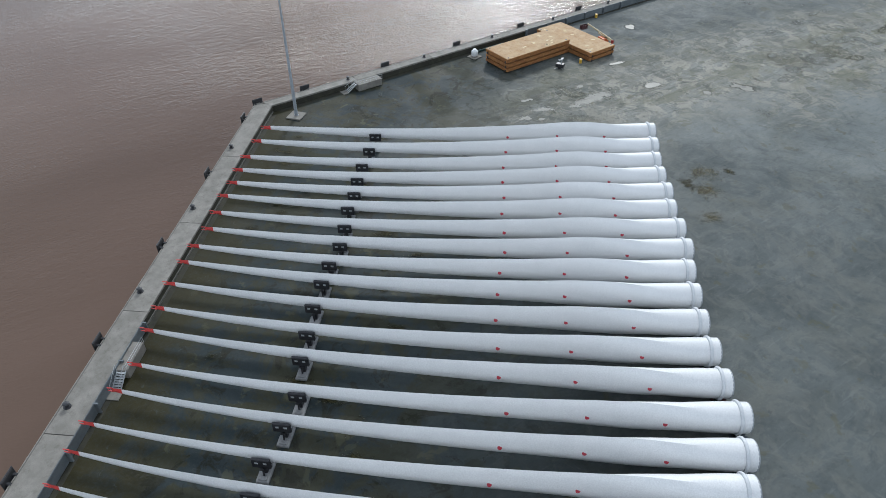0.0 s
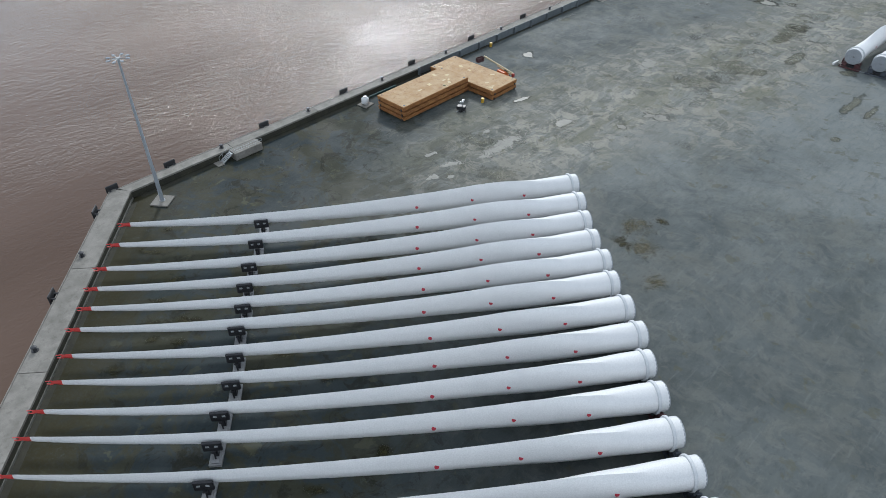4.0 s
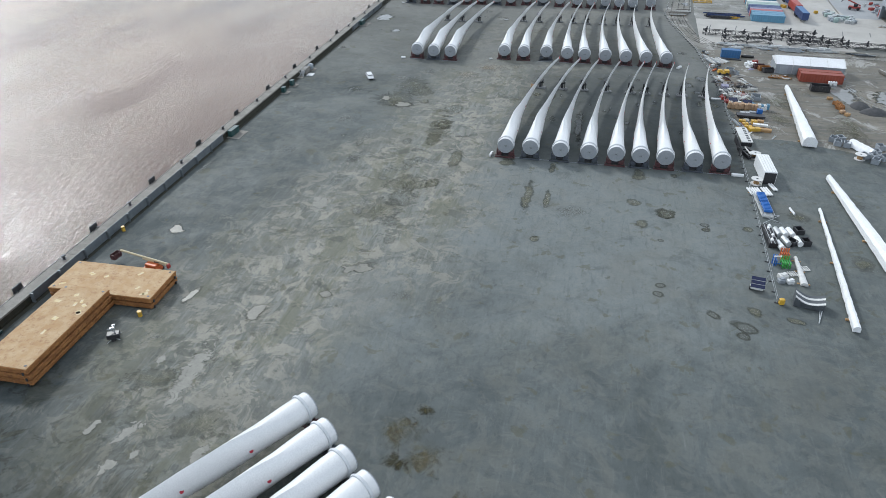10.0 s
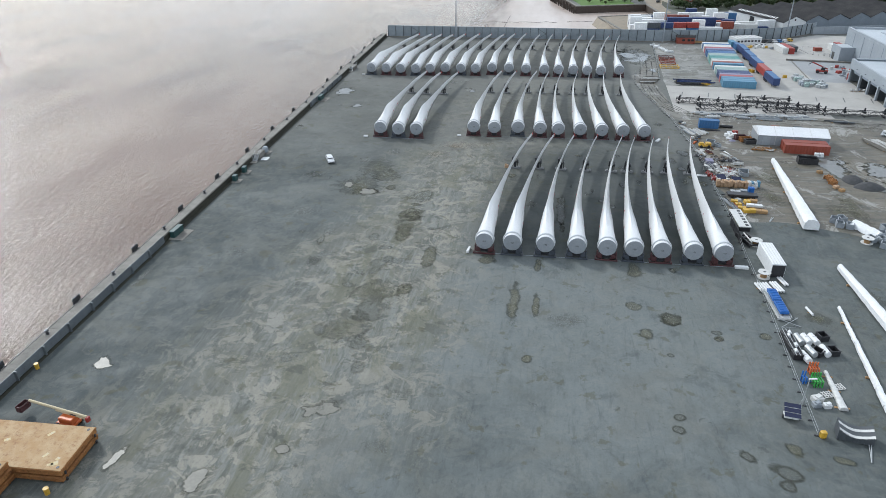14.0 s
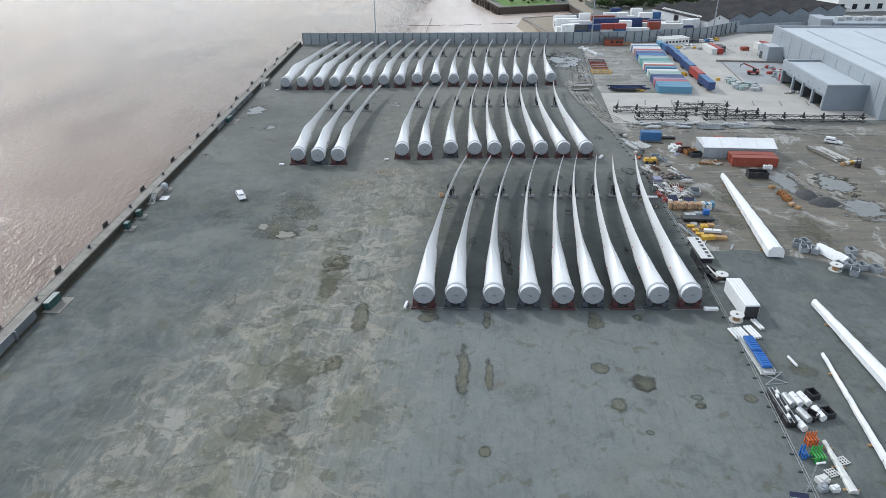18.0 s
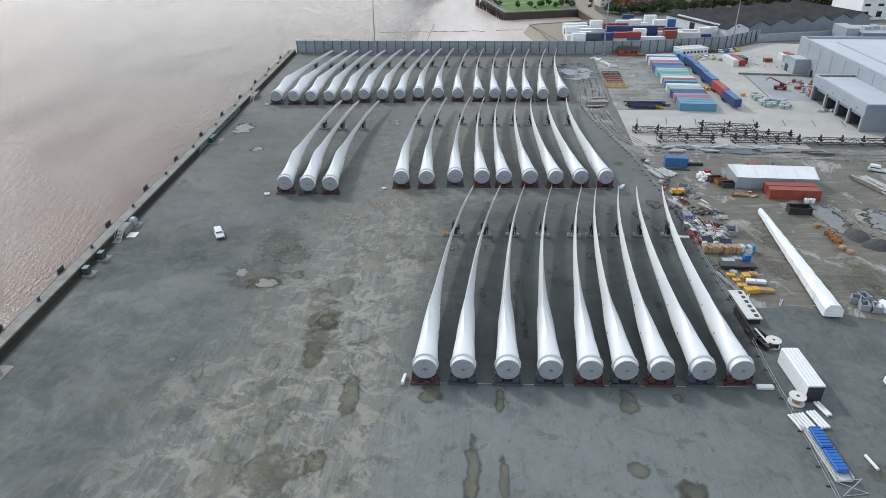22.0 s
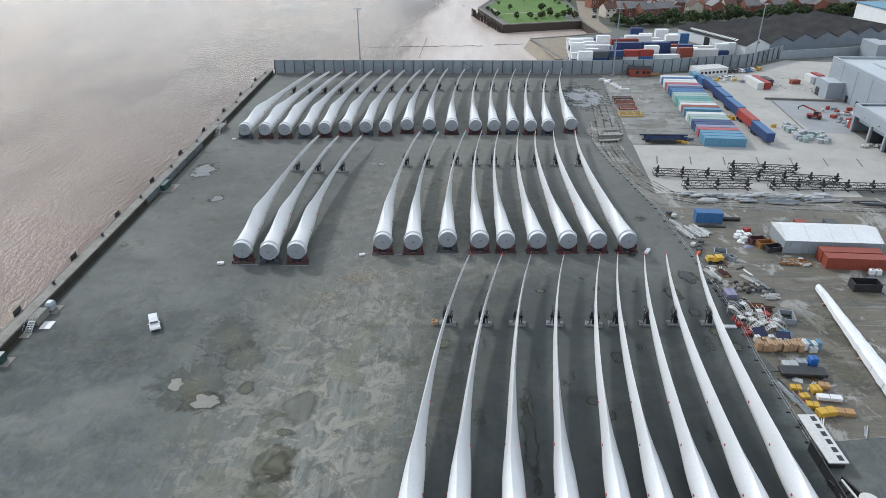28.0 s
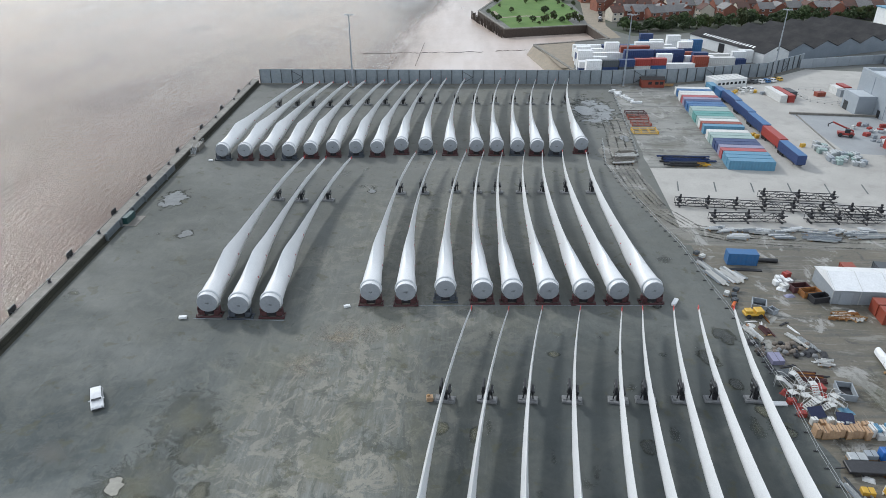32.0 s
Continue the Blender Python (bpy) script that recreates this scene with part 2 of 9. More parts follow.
# ---- materials ----
def ground_material():
    """Old wet concrete hardstanding: grey-green tones, tyre streaks, olive silt stains, damp and dry areas, painted
    shade by the blades and sheen far off.
    """
    m = bpy.data.materials.new("hardstanding")
    m.use_nodes = True
    nt = m.node_tree
    bs = nt.nodes["Principled BSDF"]
    pos = nt.nodes.new("ShaderNodeNewGeometry").outputs["Position"]

    def noise_of(sc, detail=5, rough=0.6, stretch=None, turn=0.0, dist=0.0):
        src = pos
        if stretch:
            mp = nt.nodes.new("ShaderNodeMapping")
            mp.inputs["Scale"].default_value = stretch
            mp.inputs["Rotation"].default_value = (0, 0, radians(turn))
            nt.links.new(pos, mp.inputs["Vector"])
            src = mp.outputs[0]
        n = nt.nodes.new("ShaderNodeTexNoise")
        n.inputs["Scale"].default_value, n.inputs["Detail"].default_value, n.inputs["Roughness"].default_value = sc, detail, rough
        n.inputs["Distortion"].default_value = dist
        nt.links.new(src, n.inputs["Vector"])
        return n.outputs["Fac"]

    def span(src, a, b, lo=0.0, hi=1.0):
        r = nt.nodes.new("ShaderNodeMapRange")
        r.interpolation_type = "SMOOTHSTEP"
        for k, val in zip((1, 2, 3, 4), (a, b, lo, hi)):
            r.inputs[k].default_value = val
        nt.links.new(src, r.inputs[0])
        return r.outputs[0]

    def calc(op, a, b, c=0.12):
        x = nt.nodes.new("ShaderNodeMath")
        x.operation = op
        x.inputs[2].default_value = c
        for sock, val in ((x.inputs[0], a), (x.inputs[1], b)):
            if isinstance(val, (int, float)):
                sock.default_value = val
            else:
                nt.links.new(val, sock)
        return x.outputs[0]

    def mix(fac, a, b):
        x = nt.nodes.new("ShaderNodeMix")
        x.data_type = "RGBA"
        for sock, val in ((x.inputs[0], fac), (x.inputs[6], a), (x.inputs[7], b)):
            if isinstance(val, (int, float)):
                sock.default_value = val
            elif isinstance(val, tuple):
                sock.default_value = (*val, 1)
            else:
                nt.links.new(val, sock)
        return x.outputs[2]

    # the ground is warped a little, so that scuffs curve
    drift = nt.nodes.new("ShaderNodeTexNoise")
    drift.inputs["Scale"].default_value, drift.inputs["Detail"].default_value = 0.035, 3
    nt.links.new(pos, drift.inputs["Vector"])
    warp = nt.nodes.new("ShaderNodeVectorMath")
    warp.operation = "MULTIPLY_ADD"
    warp.inputs[1].default_value = (9, 9, 0)
    nt.links.new(drift.outputs["Color"], warp.inputs[0])
    nt.links.new(pos, warp.inputs[2])
    plain, pos = pos, warp.outputs[0]

    broad = noise_of(0.03, 7, 0.62, dist=0.5)
    mid = noise_of(0.13, 10, 0.72, dist=0.7)
    crisp = noise_of(0.24, 11, 0.74, dist=0.9)
    pos = plain
    streak_a = noise_of(1.3, 8, 0.74, (1.0, 0.10, 1), 33, 0.3)
    streak_b = noise_of(0.8, 8, 0.74, (1.0, 0.16, 1), -20, 0.6)
    streak_c = noise_of(0.9, 8, 0.74, (0.18, 1.0, 1), 12, 0.5)
    streak_d = noise_of(0.75, 8, 0.76, (1.0, 0.12, 1), 75, 0.6)
    fine = noise_of(2.2, 8, 0.8)
    # a worn, silted lane runs up the middle of the yard
    sep = nt.nodes.new("ShaderNodeSeparateXYZ")
    nt.links.new(pos, sep.inputs[0])
    side = calc("ADD", sep.outputs["X"], calc("MULTIPLY", sep.outputs["Y"], -0.1556))
    side = calc("ADD", side, 95.7)
    wander = calc("MULTIPLY", calc("SUBTRACT", broad, 0.5), 60.0)
    lane = calc("ADD", calc("ABSOLUTE", side, 0), wander)
    lane = span(lane, 4.0, 28.0, 1.0, 0.0)
    # the lightening drops among the blade rows, partly for their shade
    east = calc("MULTIPLY", span(calc("ADD", side, wander), -14.0, 26.0, 0.0, 1.0), calc("MULTIPLY", span(calc("ADD", sep.outputs["Y"], wander), 92.0, 150.0, 0.0, 1.0), span(sep.outputs["Y"], 176.0, 190.0, 1.0, 0.35)))
    # dark ground towards the angled quay: damp moss plus painted shade among the blades
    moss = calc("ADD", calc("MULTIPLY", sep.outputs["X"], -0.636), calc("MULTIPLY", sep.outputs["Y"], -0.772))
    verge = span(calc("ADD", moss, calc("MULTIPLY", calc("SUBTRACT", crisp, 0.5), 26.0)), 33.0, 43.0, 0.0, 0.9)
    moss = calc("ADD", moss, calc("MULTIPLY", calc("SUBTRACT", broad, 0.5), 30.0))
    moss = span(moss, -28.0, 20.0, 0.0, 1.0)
    col = mix(span(broad, 0.36, 0.64), (0.064, 0.074, 0.074), (0.090, 0.102, 0.101))
    east = calc("MULTIPLY", east, span(sep.outputs["X"], -12.0, 14.0, 1.0, 0.35))
    col = mix(calc("MULTIPLY", east, 0.68), col, (0.188, 0.206, 0.202))
    worn = calc("MAXIMUM", lane, east)
    col = mix(calc("MULTIPLY", lane, 0.72), col, (0.205, 0.196, 0.162))
    col = mix(calc("MULTIPLY", span(mid, 0.44, 0.60, 0, 0.46), calc("MULTIPLY_ADD", worn, 0.75, 0.25)), col, (0.165, 0.181, 0.177))
    col = mix(span(mid, 0.46, 0.36, 0, 0.40), col, (0.062, 0.072, 0.074))
    col = mix(calc("MULTIPLY", span(noise_of(0.9, 9, 0.78, (1, 0.45, 1), 25), 0.50, 0.60), calc("MULTIPLY_ADD", worn, -0.25, 0.34)), col, (0.044, 0.052, 0.053))
    col = mix(span(streak_a, 0.54, 0.70, 0, 0.20), col, (0.215, 0.230, 0.225))
    col = mix(span(streak_b, 0.52, 0.68, 0, 0.45), col, (0.066, 0.078, 0.082))
    col = mix(span(streak_c, 0.56, 0.72, 0, 0.18), col, (0.205, 0.22, 0.215))
    col = mix(span(streak_d, 0.55, 0.70, 0, 0.36), col, (0.075, 0.084, 0.085))
    col = mix(calc("MULTIPLY", lane, span(streak_a, 0.48, 0.60, 0, 0.5)), col, (0.24, 0.25, 0.232))
    col = mix(calc("MULTIPLY", lane, span(streak_b, 0.50, 0.60, 0, 0.45)), col, (0.085, 0.092, 0.078))
    pale = calc("MULTIPLY", span(crisp, 0.50, 0.555), calc("MULTIPLY_ADD", lane, 0.72, 0.10))
    col = mix(pale, col, (0.275, 0.262, 0.22))
    olive = span(noise_of(0.10, 11, 0.72, (1.0, 0.5, 1), -9, 0.6), 0.50, 0.585)
    col = mix(calc("MULTIPLY", olive, calc("MULTIPLY_ADD", lane, 0.55, 0.08)), col, (0.130, 0.130, 0.092))
    rim = span(noise_of(0.19, 11, 0.74, dist=0.5), 0.545, 0.60)
    col = mix(calc("MULTIPLY", rim, calc("MULTIPLY_ADD", lane, 0.5, 0.14)), col, (0.066, 0.072, 0.062))
    # browner and paler far up the yard; sky sheen is painted into the tone
    dry = span(calc("ADD", sep.outputs["Y"], wander), 205.0, 275.0, 0.0, 0.55)
    col = mix(dry, col, (0.142, 0.142, 0.128))
    far_sheen = span(calc("ADD", sep.outputs["Y"], calc("MULTIPLY", wander, 0.6)), 292.0, 345.0, 0.0, 0.5)
    col = mix(far_sheen, col, (0.185, 0.186, 0.172))
    # ground among the first row: damp, with shade between the blades painted in
    sway = calc("MULTIPLY", calc("SUBTRACT", mid, 0.5), 16.0)
    shore, reach = calc("ADD", sep.outputs["X"], sway), calc("ADD", sep.outputs["Y"], sway)
    damp = calc("MULTIPLY", calc("MULTIPLY", span(shore, -56.0, -46.0), span(shore, 4.0, 9.0, 1.0, 0.0)), calc("MULTIPLY", span(reach, 178.0, 186.0), span(reach, 243.0, 258.0, 1.0, 0.0)))
    col = mix(calc("MULTIPLY", damp, 0.62), col, (0.050, 0.056, 0.055))
    # this near-black tone also holds the sky shade between the blades
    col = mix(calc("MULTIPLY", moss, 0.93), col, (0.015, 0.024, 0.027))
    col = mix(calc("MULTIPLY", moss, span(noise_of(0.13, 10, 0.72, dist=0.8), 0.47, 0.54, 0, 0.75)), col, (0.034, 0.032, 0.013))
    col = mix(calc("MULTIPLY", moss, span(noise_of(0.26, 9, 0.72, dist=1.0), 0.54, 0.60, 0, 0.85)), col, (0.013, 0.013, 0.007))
    col = mix(span(noise_of(0.30, 6, 0.6, dist=0.4), 0.60, 0.65, 0, 0.5), col, (0.082, 0.080, 0.048))
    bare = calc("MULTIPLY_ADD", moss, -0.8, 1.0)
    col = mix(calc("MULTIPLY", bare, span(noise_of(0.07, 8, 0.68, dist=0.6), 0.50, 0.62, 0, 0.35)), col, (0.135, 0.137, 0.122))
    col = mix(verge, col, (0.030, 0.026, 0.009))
    col = mix(span(noise_of(0.6, 8, 0.7, dist=0.8), 0.61, 0.67, 0, 0.5), col, (0.056, 0.064, 0.062))
    col = mix(span(fine, 0.46, 0.62, 0, 0.16), col, (0.058, 0.068, 0.069))
    col = mix(calc("MULTIPLY", bare, span(noise_of(4.0, 5, 0.75), 0.58, 0.70, 0, 0.16)), col, (0.29, 0.30, 0.29))
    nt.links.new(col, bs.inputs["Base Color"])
    wet = span(calc("ADD", calc("MULTIPLY", broad, 0.6), calc("MULTIPLY", mid, 0.4)), 0.40, 0.60, 0.86, 0.62)
    nt.links.new(wet, bs.inputs["Roughness"])
    bs.inputs["Specular IOR Level"].default_value = 0.2
    b = nt.nodes.new("ShaderNodeBump")
    b.inputs["Strength"].default_value, b.inputs["Distance"].default_value = 0.25, 0.03
    nt.links.new(fine, b.inputs["Height"])
    nt.links.new(b.outputs[0], bs.inputs["Normal"])
    return m


def water_material():
    """Silt-brown estuary water with wind ripples of several sizes."""
    m = bpy.data.materials.new("estuary_water")
    m.use_nodes = True
    nt = m.node_tree
    bs = nt.nodes["Principled BSDF"]
    pos = nt.nodes.new("ShaderNodeNewGeometry").outputs["Position"]

    def noise_of(sc, detail, stretch=(1, 1, 1), turn=0.0):
        mp = nt.nodes.new("ShaderNodeMapping")
        mp.inputs["Scale"].default_value = stretch
        mp.inputs["Rotation"].default_value = (0, 0, radians(turn))
        nt.links.new(pos, mp.inputs["Vector"])
        n = nt.nodes.new("ShaderNodeTexNoise")
        n.inputs["Scale"].default_value, n.inputs["Detail"].default_value = sc, detail
        nt.links.new(mp.outputs[0], n.inputs["Vector"])
        return n.outputs["Fac"]

    big, ripple, chop = noise_of(0.012, 4, (1, 0.35, 1), 20), noise_of(0.75, 5, (1, 0.4, 1), -35), noise_of(2.8, 3, (1, 0.5, 1), -30)
    ramp = nt.nodes.new("ShaderNodeValToRGB")
    ramp.color_ramp.elements[0].position, ramp.color_ramp.elements[1].position = 0.35, 0.68
    ramp.color_ramp.elements[0].color, ramp.color_ramp.elements[1].color = (0.096, 0.062, 0.045, 1), (0.170, 0.117, 0.092, 1)
    nt.links.new(big, ramp.inputs[0])
    nt.links.new(ramp.outputs[0], bs.inputs["Base Color"])
    bs.inputs["Roughness"].default_value = 0.03
    bs.inputs["IOR"].default_value = 1.33
    bs.inputs["Specular IOR Level"].default_value = 0.24
    add = nt.nodes.new("ShaderNodeMath")
    add.operation = "MULTIPLY_ADD"
    nt.links.new(chop, add.inputs[0])
    add.inputs[1].default_value = 0.75
    nt.links.new(ripple, add.inputs[2])
    b = nt.nodes.new("ShaderNodeBump")
    b.inputs["Strength"].default_value, b.inputs["Distance"].default_value = 0.55, 0.46
    nt.links.new(add.outputs[0], b.inputs["Height"])
    # gusts roughen the water in broad patches
    gust = nt.nodes.new("ShaderNodeMapRange")
    for k, val in zip((1, 2, 3, 4), (0.36, 0.62, 0.38, 0.9)):
        gust.inputs[k].default_value = val
    nt.links.new(noise_of(0.035, 5, (1, 0.4, 1), -30), gust.inputs[0])
    # the reach behind the bend of the quay lies sheltered
    lee, part_xyz, calm = nt.nodes.new("ShaderNodeMapRange"), nt.nodes.new("ShaderNodeSeparateXYZ"), nt.nodes.new("ShaderNodeMath")
    calm.operation = "MULTIPLY"
    nt.links.new(pos, part_xyz.inputs[0])
    for k, val in zip((1, 2, 3, 4), (5.0, 68.0, 0.24, 1.0)):
        lee.inputs[k].default_value = val
    nt.links.new(part_xyz.outputs["Y"], lee.inputs[0])
    nt.links.new(lee.outputs[0], calm.inputs[0])
    nt.links.new(gust.outputs[0], calm.inputs[1])
    nt.links.new(calm.outputs[0], b.inputs["Strength"])
    nt.links.new(b.outputs[0], bs.inputs["Normal"])
    return m


def muddy_material(name, grey, brown, turn):
    """Rutted mud and gravel: grey and brown tones, tyre ruts along one way, dark wet hollows and pale dried silt."""
    m = surface(name, grey, brown, 0.05, 0.75, 0, 0.25, 1.8, tuple(0.6 * c for c in grey), 0.6, world_space=True, rough2=0.5)
    nt = m.node_tree
    bs = nt.nodes["Principled BSDF"]
    base = bs.inputs["Base Color"].links[0].from_socket
    pos = nt.nodes.new("ShaderNodeNewGeometry").outputs["Position"]
    rough = bs.inputs["Roughness"]

    def layer(under, tone, scale, stretch, turned, lo, hi, top):
        mp, n = nt.nodes.new("ShaderNodeMapping"), nt.nodes.new("ShaderNodeTexNoise")
        mp.inputs["Scale"].default_value = stretch
        mp.inputs["Rotation"].default_value = (0, 0, radians(turned))
        n.inputs["Scale"].default_value, n.inputs["Detail"].default_value, n.inputs["Roughness"].default_value, n.inputs["Distortion"].default_value = scale, 9, 0.72, 0.7
        nt.links.new(pos, mp.inputs["Vector"])
        nt.links.new(mp.outputs[0], n.inputs["Vector"])
        r, x = nt.nodes.new("ShaderNodeMapRange"), nt.nodes.new("ShaderNodeMix")
        for q, val in zip((1, 2, 3, 4), (lo, hi, 0.0, top)):
            r.inputs[q].default_value = val
        nt.links.new(n.outputs["Fac"], r.inputs[0])
        x.data_type = "RGBA"
        nt.links.new(r.outputs[0], x.inputs[0])
        nt.links.new(under, x.inputs[6])
        x.inputs[7].default_value = (*tone, 1)
        return x.outputs[2]

    base = layer(base, (0.07, 0.072, 0.066), 0.5, (0.10, 1, 1), turn, 0.50, 0.60, 0.7)
    base = layer(base, (0.25, 0.245, 0.22), 0.7, (0.12, 1, 1), turn, 0.54, 0.62, 0.55)
    base = layer(base, (0.10, 0.092, 0.066), 0.08, (1, 1, 1), 0, 0.50, 0.60, 0.55)
    base = layer(base, (0.055, 0.056, 0.052), 0.3, (1, 1, 1), 0, 0.57, 0.62, 0.7)
    base = layer(base, (0.32, 0.315, 0.295), 0.13, (1, 0.6, 1), 30, 0.56, 0.60, 0.75)
    base = layer(base, (0.22, 0.22, 0.205), 2.4, (1, 1, 1), 0, 0.55, 0.68, 0.4)
    nt.links.new(base, bs.inputs["Base Color"])
    return m


def mudflat_material():
    """Wet tidal mud: tan and pinkish tones drawn out in streaks, that thins into the water at its edge."""
    m = surface("wet_mud", (0.50, 0.41, 0.35), (0.44, 0.35, 0.29), 0.03, 0.42, 0, 0.03, 0.6, (0.36, 0.27, 0.21), 0.5, world_space=True, rough2=0.26, spec=0.5)
    nt = m.node_tree
    bs, out = nt.nodes["Principled BSDF"], nt.nodes["Material Output"]
    pos, mp = nt.nodes.new("ShaderNodeNewGeometry"), nt.nodes.new("ShaderNodeMapping")
    mp.inputs["Scale"].default_value, mp.inputs["Rotation"].default_value = (1, 0.16, 1), (0, 0, radians(-6))
    nt.links.new(pos.outputs["Position"], mp.inputs["Vector"])
    drawn = nt.nodes.new("ShaderNodeTexNoise")
    drawn.inputs["Scale"].default_value, drawn.inputs["Detail"].default_value, drawn.inputs["Roughness"].default_value = 0.045, 6, 0.62
    nt.links.new(mp.outputs[0], drawn.inputs["Vector"])
    pale, tint = nt.nodes.new("ShaderNodeMapRange"), nt.nodes.new("ShaderNodeMix")
    for k, val in zip((1, 2, 3, 4), (0.42, 0.60, 0.0, 0.7)):
        pale.inputs[k].default_value = val
    tint.data_type = "RGBA"
    nt.links.new(drawn.outputs["Fac"], pale.inputs[0])
    nt.links.new(pale.outputs[0], tint.inputs[0])
    nt.links.new(bs.inputs["Base Color"].links[0].from_socket, tint.inputs[6])
    tint.inputs[7].default_value = (0.60, 0.52, 0.47, 1)
    nt.links.new(tint.outputs[2], bs.inputs["Base Color"])
    # the mud shows through as it rises out of the water
    high, lift, rise = nt.nodes.new("ShaderNodeSeparateXYZ"), nt.nodes.new("ShaderNodeMath"), nt.nodes.new("ShaderNodeMapRange")
    nt.links.new(pos.outputs["Position"], high.inputs[0])
    lift.operation = "MULTIPLY_ADD"
    nt.links.new(drawn.outputs["Fac"], lift.inputs[0])
    lift.inputs[1].default_value = 0.5
    nt.links.new(high.outputs["Z"], lift.inputs[2])
    rise.interpolation_type = "SMOOTHSTEP"
    for k, val in zip((1, 2, 3, 4), (-5.24, -4.86, 0.0, 1.0)):
        rise.inputs[k].default_value = val
    nt.links.new(lift.outputs[0], rise.inputs[0])
    clear, blend = nt.nodes.new("ShaderNodeBsdfTransparent"), nt.nodes.new("ShaderNodeMixShader")
    nt.links.new(rise.outputs[0], blend.inputs[0])
    nt.links.new(clear.outputs[0], blend.inputs[1])
    nt.links.new(bs.outputs[0], blend.inputs[2])
    nt.links.new(blend.outputs[0], out.inputs["Surface"])
    return m


HARD, WATER = ground_material(), water_material()
MUD = mudflat_material()
CONC = surface("quay_concrete", (0.25, 0.235, 0.21), (0.165, 0.155, 0.135), 0.45, 0.8, 0, 0.25, 9, (0.085, 0.08, 0.06), 0.6, vary=0.08)
CONC_DARK = surface("stained_concrete", (0.17, 0.165, 0.145), (0.10, 0.10, 0.085), 0.6, 0.8, 0, 0.3, 9, (0.05, 0.055, 0.04), 0.6)
PALE = surface("pale_concrete_pad", (0.45, 0.435, 0.405), (0.37, 0.355, 0.33), 0.07, 0.75, 0, 0.15, 2.5, (0.26, 0.25, 0.23), 0.6, world_space=True)
# black for the gutter, and for the parapet's painted shade
GUTTER_SHADE = surface("black_gutter_shade", (0.022, 0.022, 0.015), (0.040, 0.038, 0.024), 0.5, 0.85, 0, 0.2, 6, (0.06, 0.055, 0.03), 0.5, world_space=True)
PANEL = surface("grey_flood_panel", (0.13, 0.15, 0.165), (0.17, 0.19, 0.2), 0.6, 0.5, 0.2, 0.08, 14, (0.09, 0.09, 0.085), 0.5, vary=0.15)
SHEET = surface("galvanised_sheet_pile", (0.25, 0.29, 0.32), (0.31, 0.345, 0.37), 0.6, 0.5, 0.3, 0.08, 14, (0.16, 0.17, 0.17), 0.4, vary=0.08)
STEEL = surface("galvanised_steel", (0.46, 0.48, 0.49), (0.36, 0.38, 0.39), 2, 0.42, 0.2, 0.05, 20, (0.22, 0.2, 0.18), 0.3)
RUBBER = surface("black_rubber", (0.018, 0.018, 0.02), (0.03, 0.03, 0.032), 3, 0.65, 0, 0.15, 25)
IRON = surface("dark_cast_iron", (0.035, 0.036, 0.04), (0.05, 0.05, 0.055), 4, 0.5, 0.3, 0.15, 30)
TEAL = paint("teal_paint", (0.014, 0.06, 0.058))
GEL = surface("white_blade_gelcoat", (0.73, 0.735, 0.74), (0.69, 0.70, 0.705), 0.35, 0.32, 0, 0.02, 6, (0.60, 0.62, 0.63), 0.18, vary=0.03)
COVER = surface("grey_end_cover", (0.31, 0.33, 0.355), (0.27, 0.29, 0.315), 1.2, 0.5, 0, 0.08, 12, (0.2, 0.21, 0.22), 0.4, vary=0.05)
RED = paint("red_tip_sleeve", (0.55, 0.035, 0.03), 0.5, 0.25)
DOT = paint("dark_red_marker", (0.42, 0.015, 0.04), 0.5, 0.1)
FRAME_RED = paint("red_oxide_steel", (0.075, 0.022, 0.024), 0.55, 0.5)
RING = surface("pale_grey_collar", (0.60, 0.62, 0.64), (0.53, 0.55, 0.575), 1.0, 0.45, 0, 0.05, 8, (0.4, 0.41, 0.42), 0.3)
FRAME_GREY = paint("blue_grey_steel", (0.055, 0.066, 0.085), 0.5, 0.4)
CLAMP = surface("black_clamp_pads", (0.012, 0.013, 0.016), (0.03, 0.03, 0.035), 3, 0.55, 0.1, 0.1, 20)
BLOCK = surface("weathered_grey_base", (0.24, 0.245, 0.25), (0.18, 0.185, 0.19), 2, 0.75, 0, 0.2, 18, (0.1, 0.1, 0.09), 0.4, vary=0.12)
RUST = surface("rusty_pontoon_steel", (0.36, 0.165, 0.05), (0.22, 0.085, 0.025), 0.9, 0.8, 0.1, 0.3, 8, (0.055, 0.028, 0.018), 0.8, vary=0.1)
DECK = surface("ochre_worn_deck", (0.47, 0.335, 0.185), (0.38, 0.225, 0.095), 0.5, 0.75, 0.05, 0.2, 7, (0.22, 0.095, 0.04), 0.85, vary=0.05)
DECK_PALE = surface("bare_patch_on_deck", (0.58, 0.45, 0.20), (0.56, 0.49, 0.36), 2, 0.7, 0, 0.1, 14, (0.42, 0.26, 0.1), 0.5)
GLASS = surface("dark_window_glass", (0.02, 0.025, 0.03), (0.03, 0.035, 0.04), 2, 0.08, 0, 0, 10)
WHITE = surface("white_sheet", (0.76, 0.77, 0.77), (0.69, 0.70, 0.705), 0.5, 0.5, 0, 0.06, 8, (0.52, 0.52, 0.5), 0.25)
WRAP = surface("white_shrink_wrap", (0.80, 0.81, 0.82), (0.74, 0.75, 0.76), 0.4, 0.35, 0, 0.12, 3, (0.6, 0.6, 0.6), 0.2)
CAR_WHITE = paint("white_car_paint", (0.78, 0.79, 0.8), 0.2, 0.05)
BLACK = surface("black_plastic", (0.02, 0.02, 0.022), (0.035, 0.035, 0.04), 3, 0.45, 0, 0.08, 20)
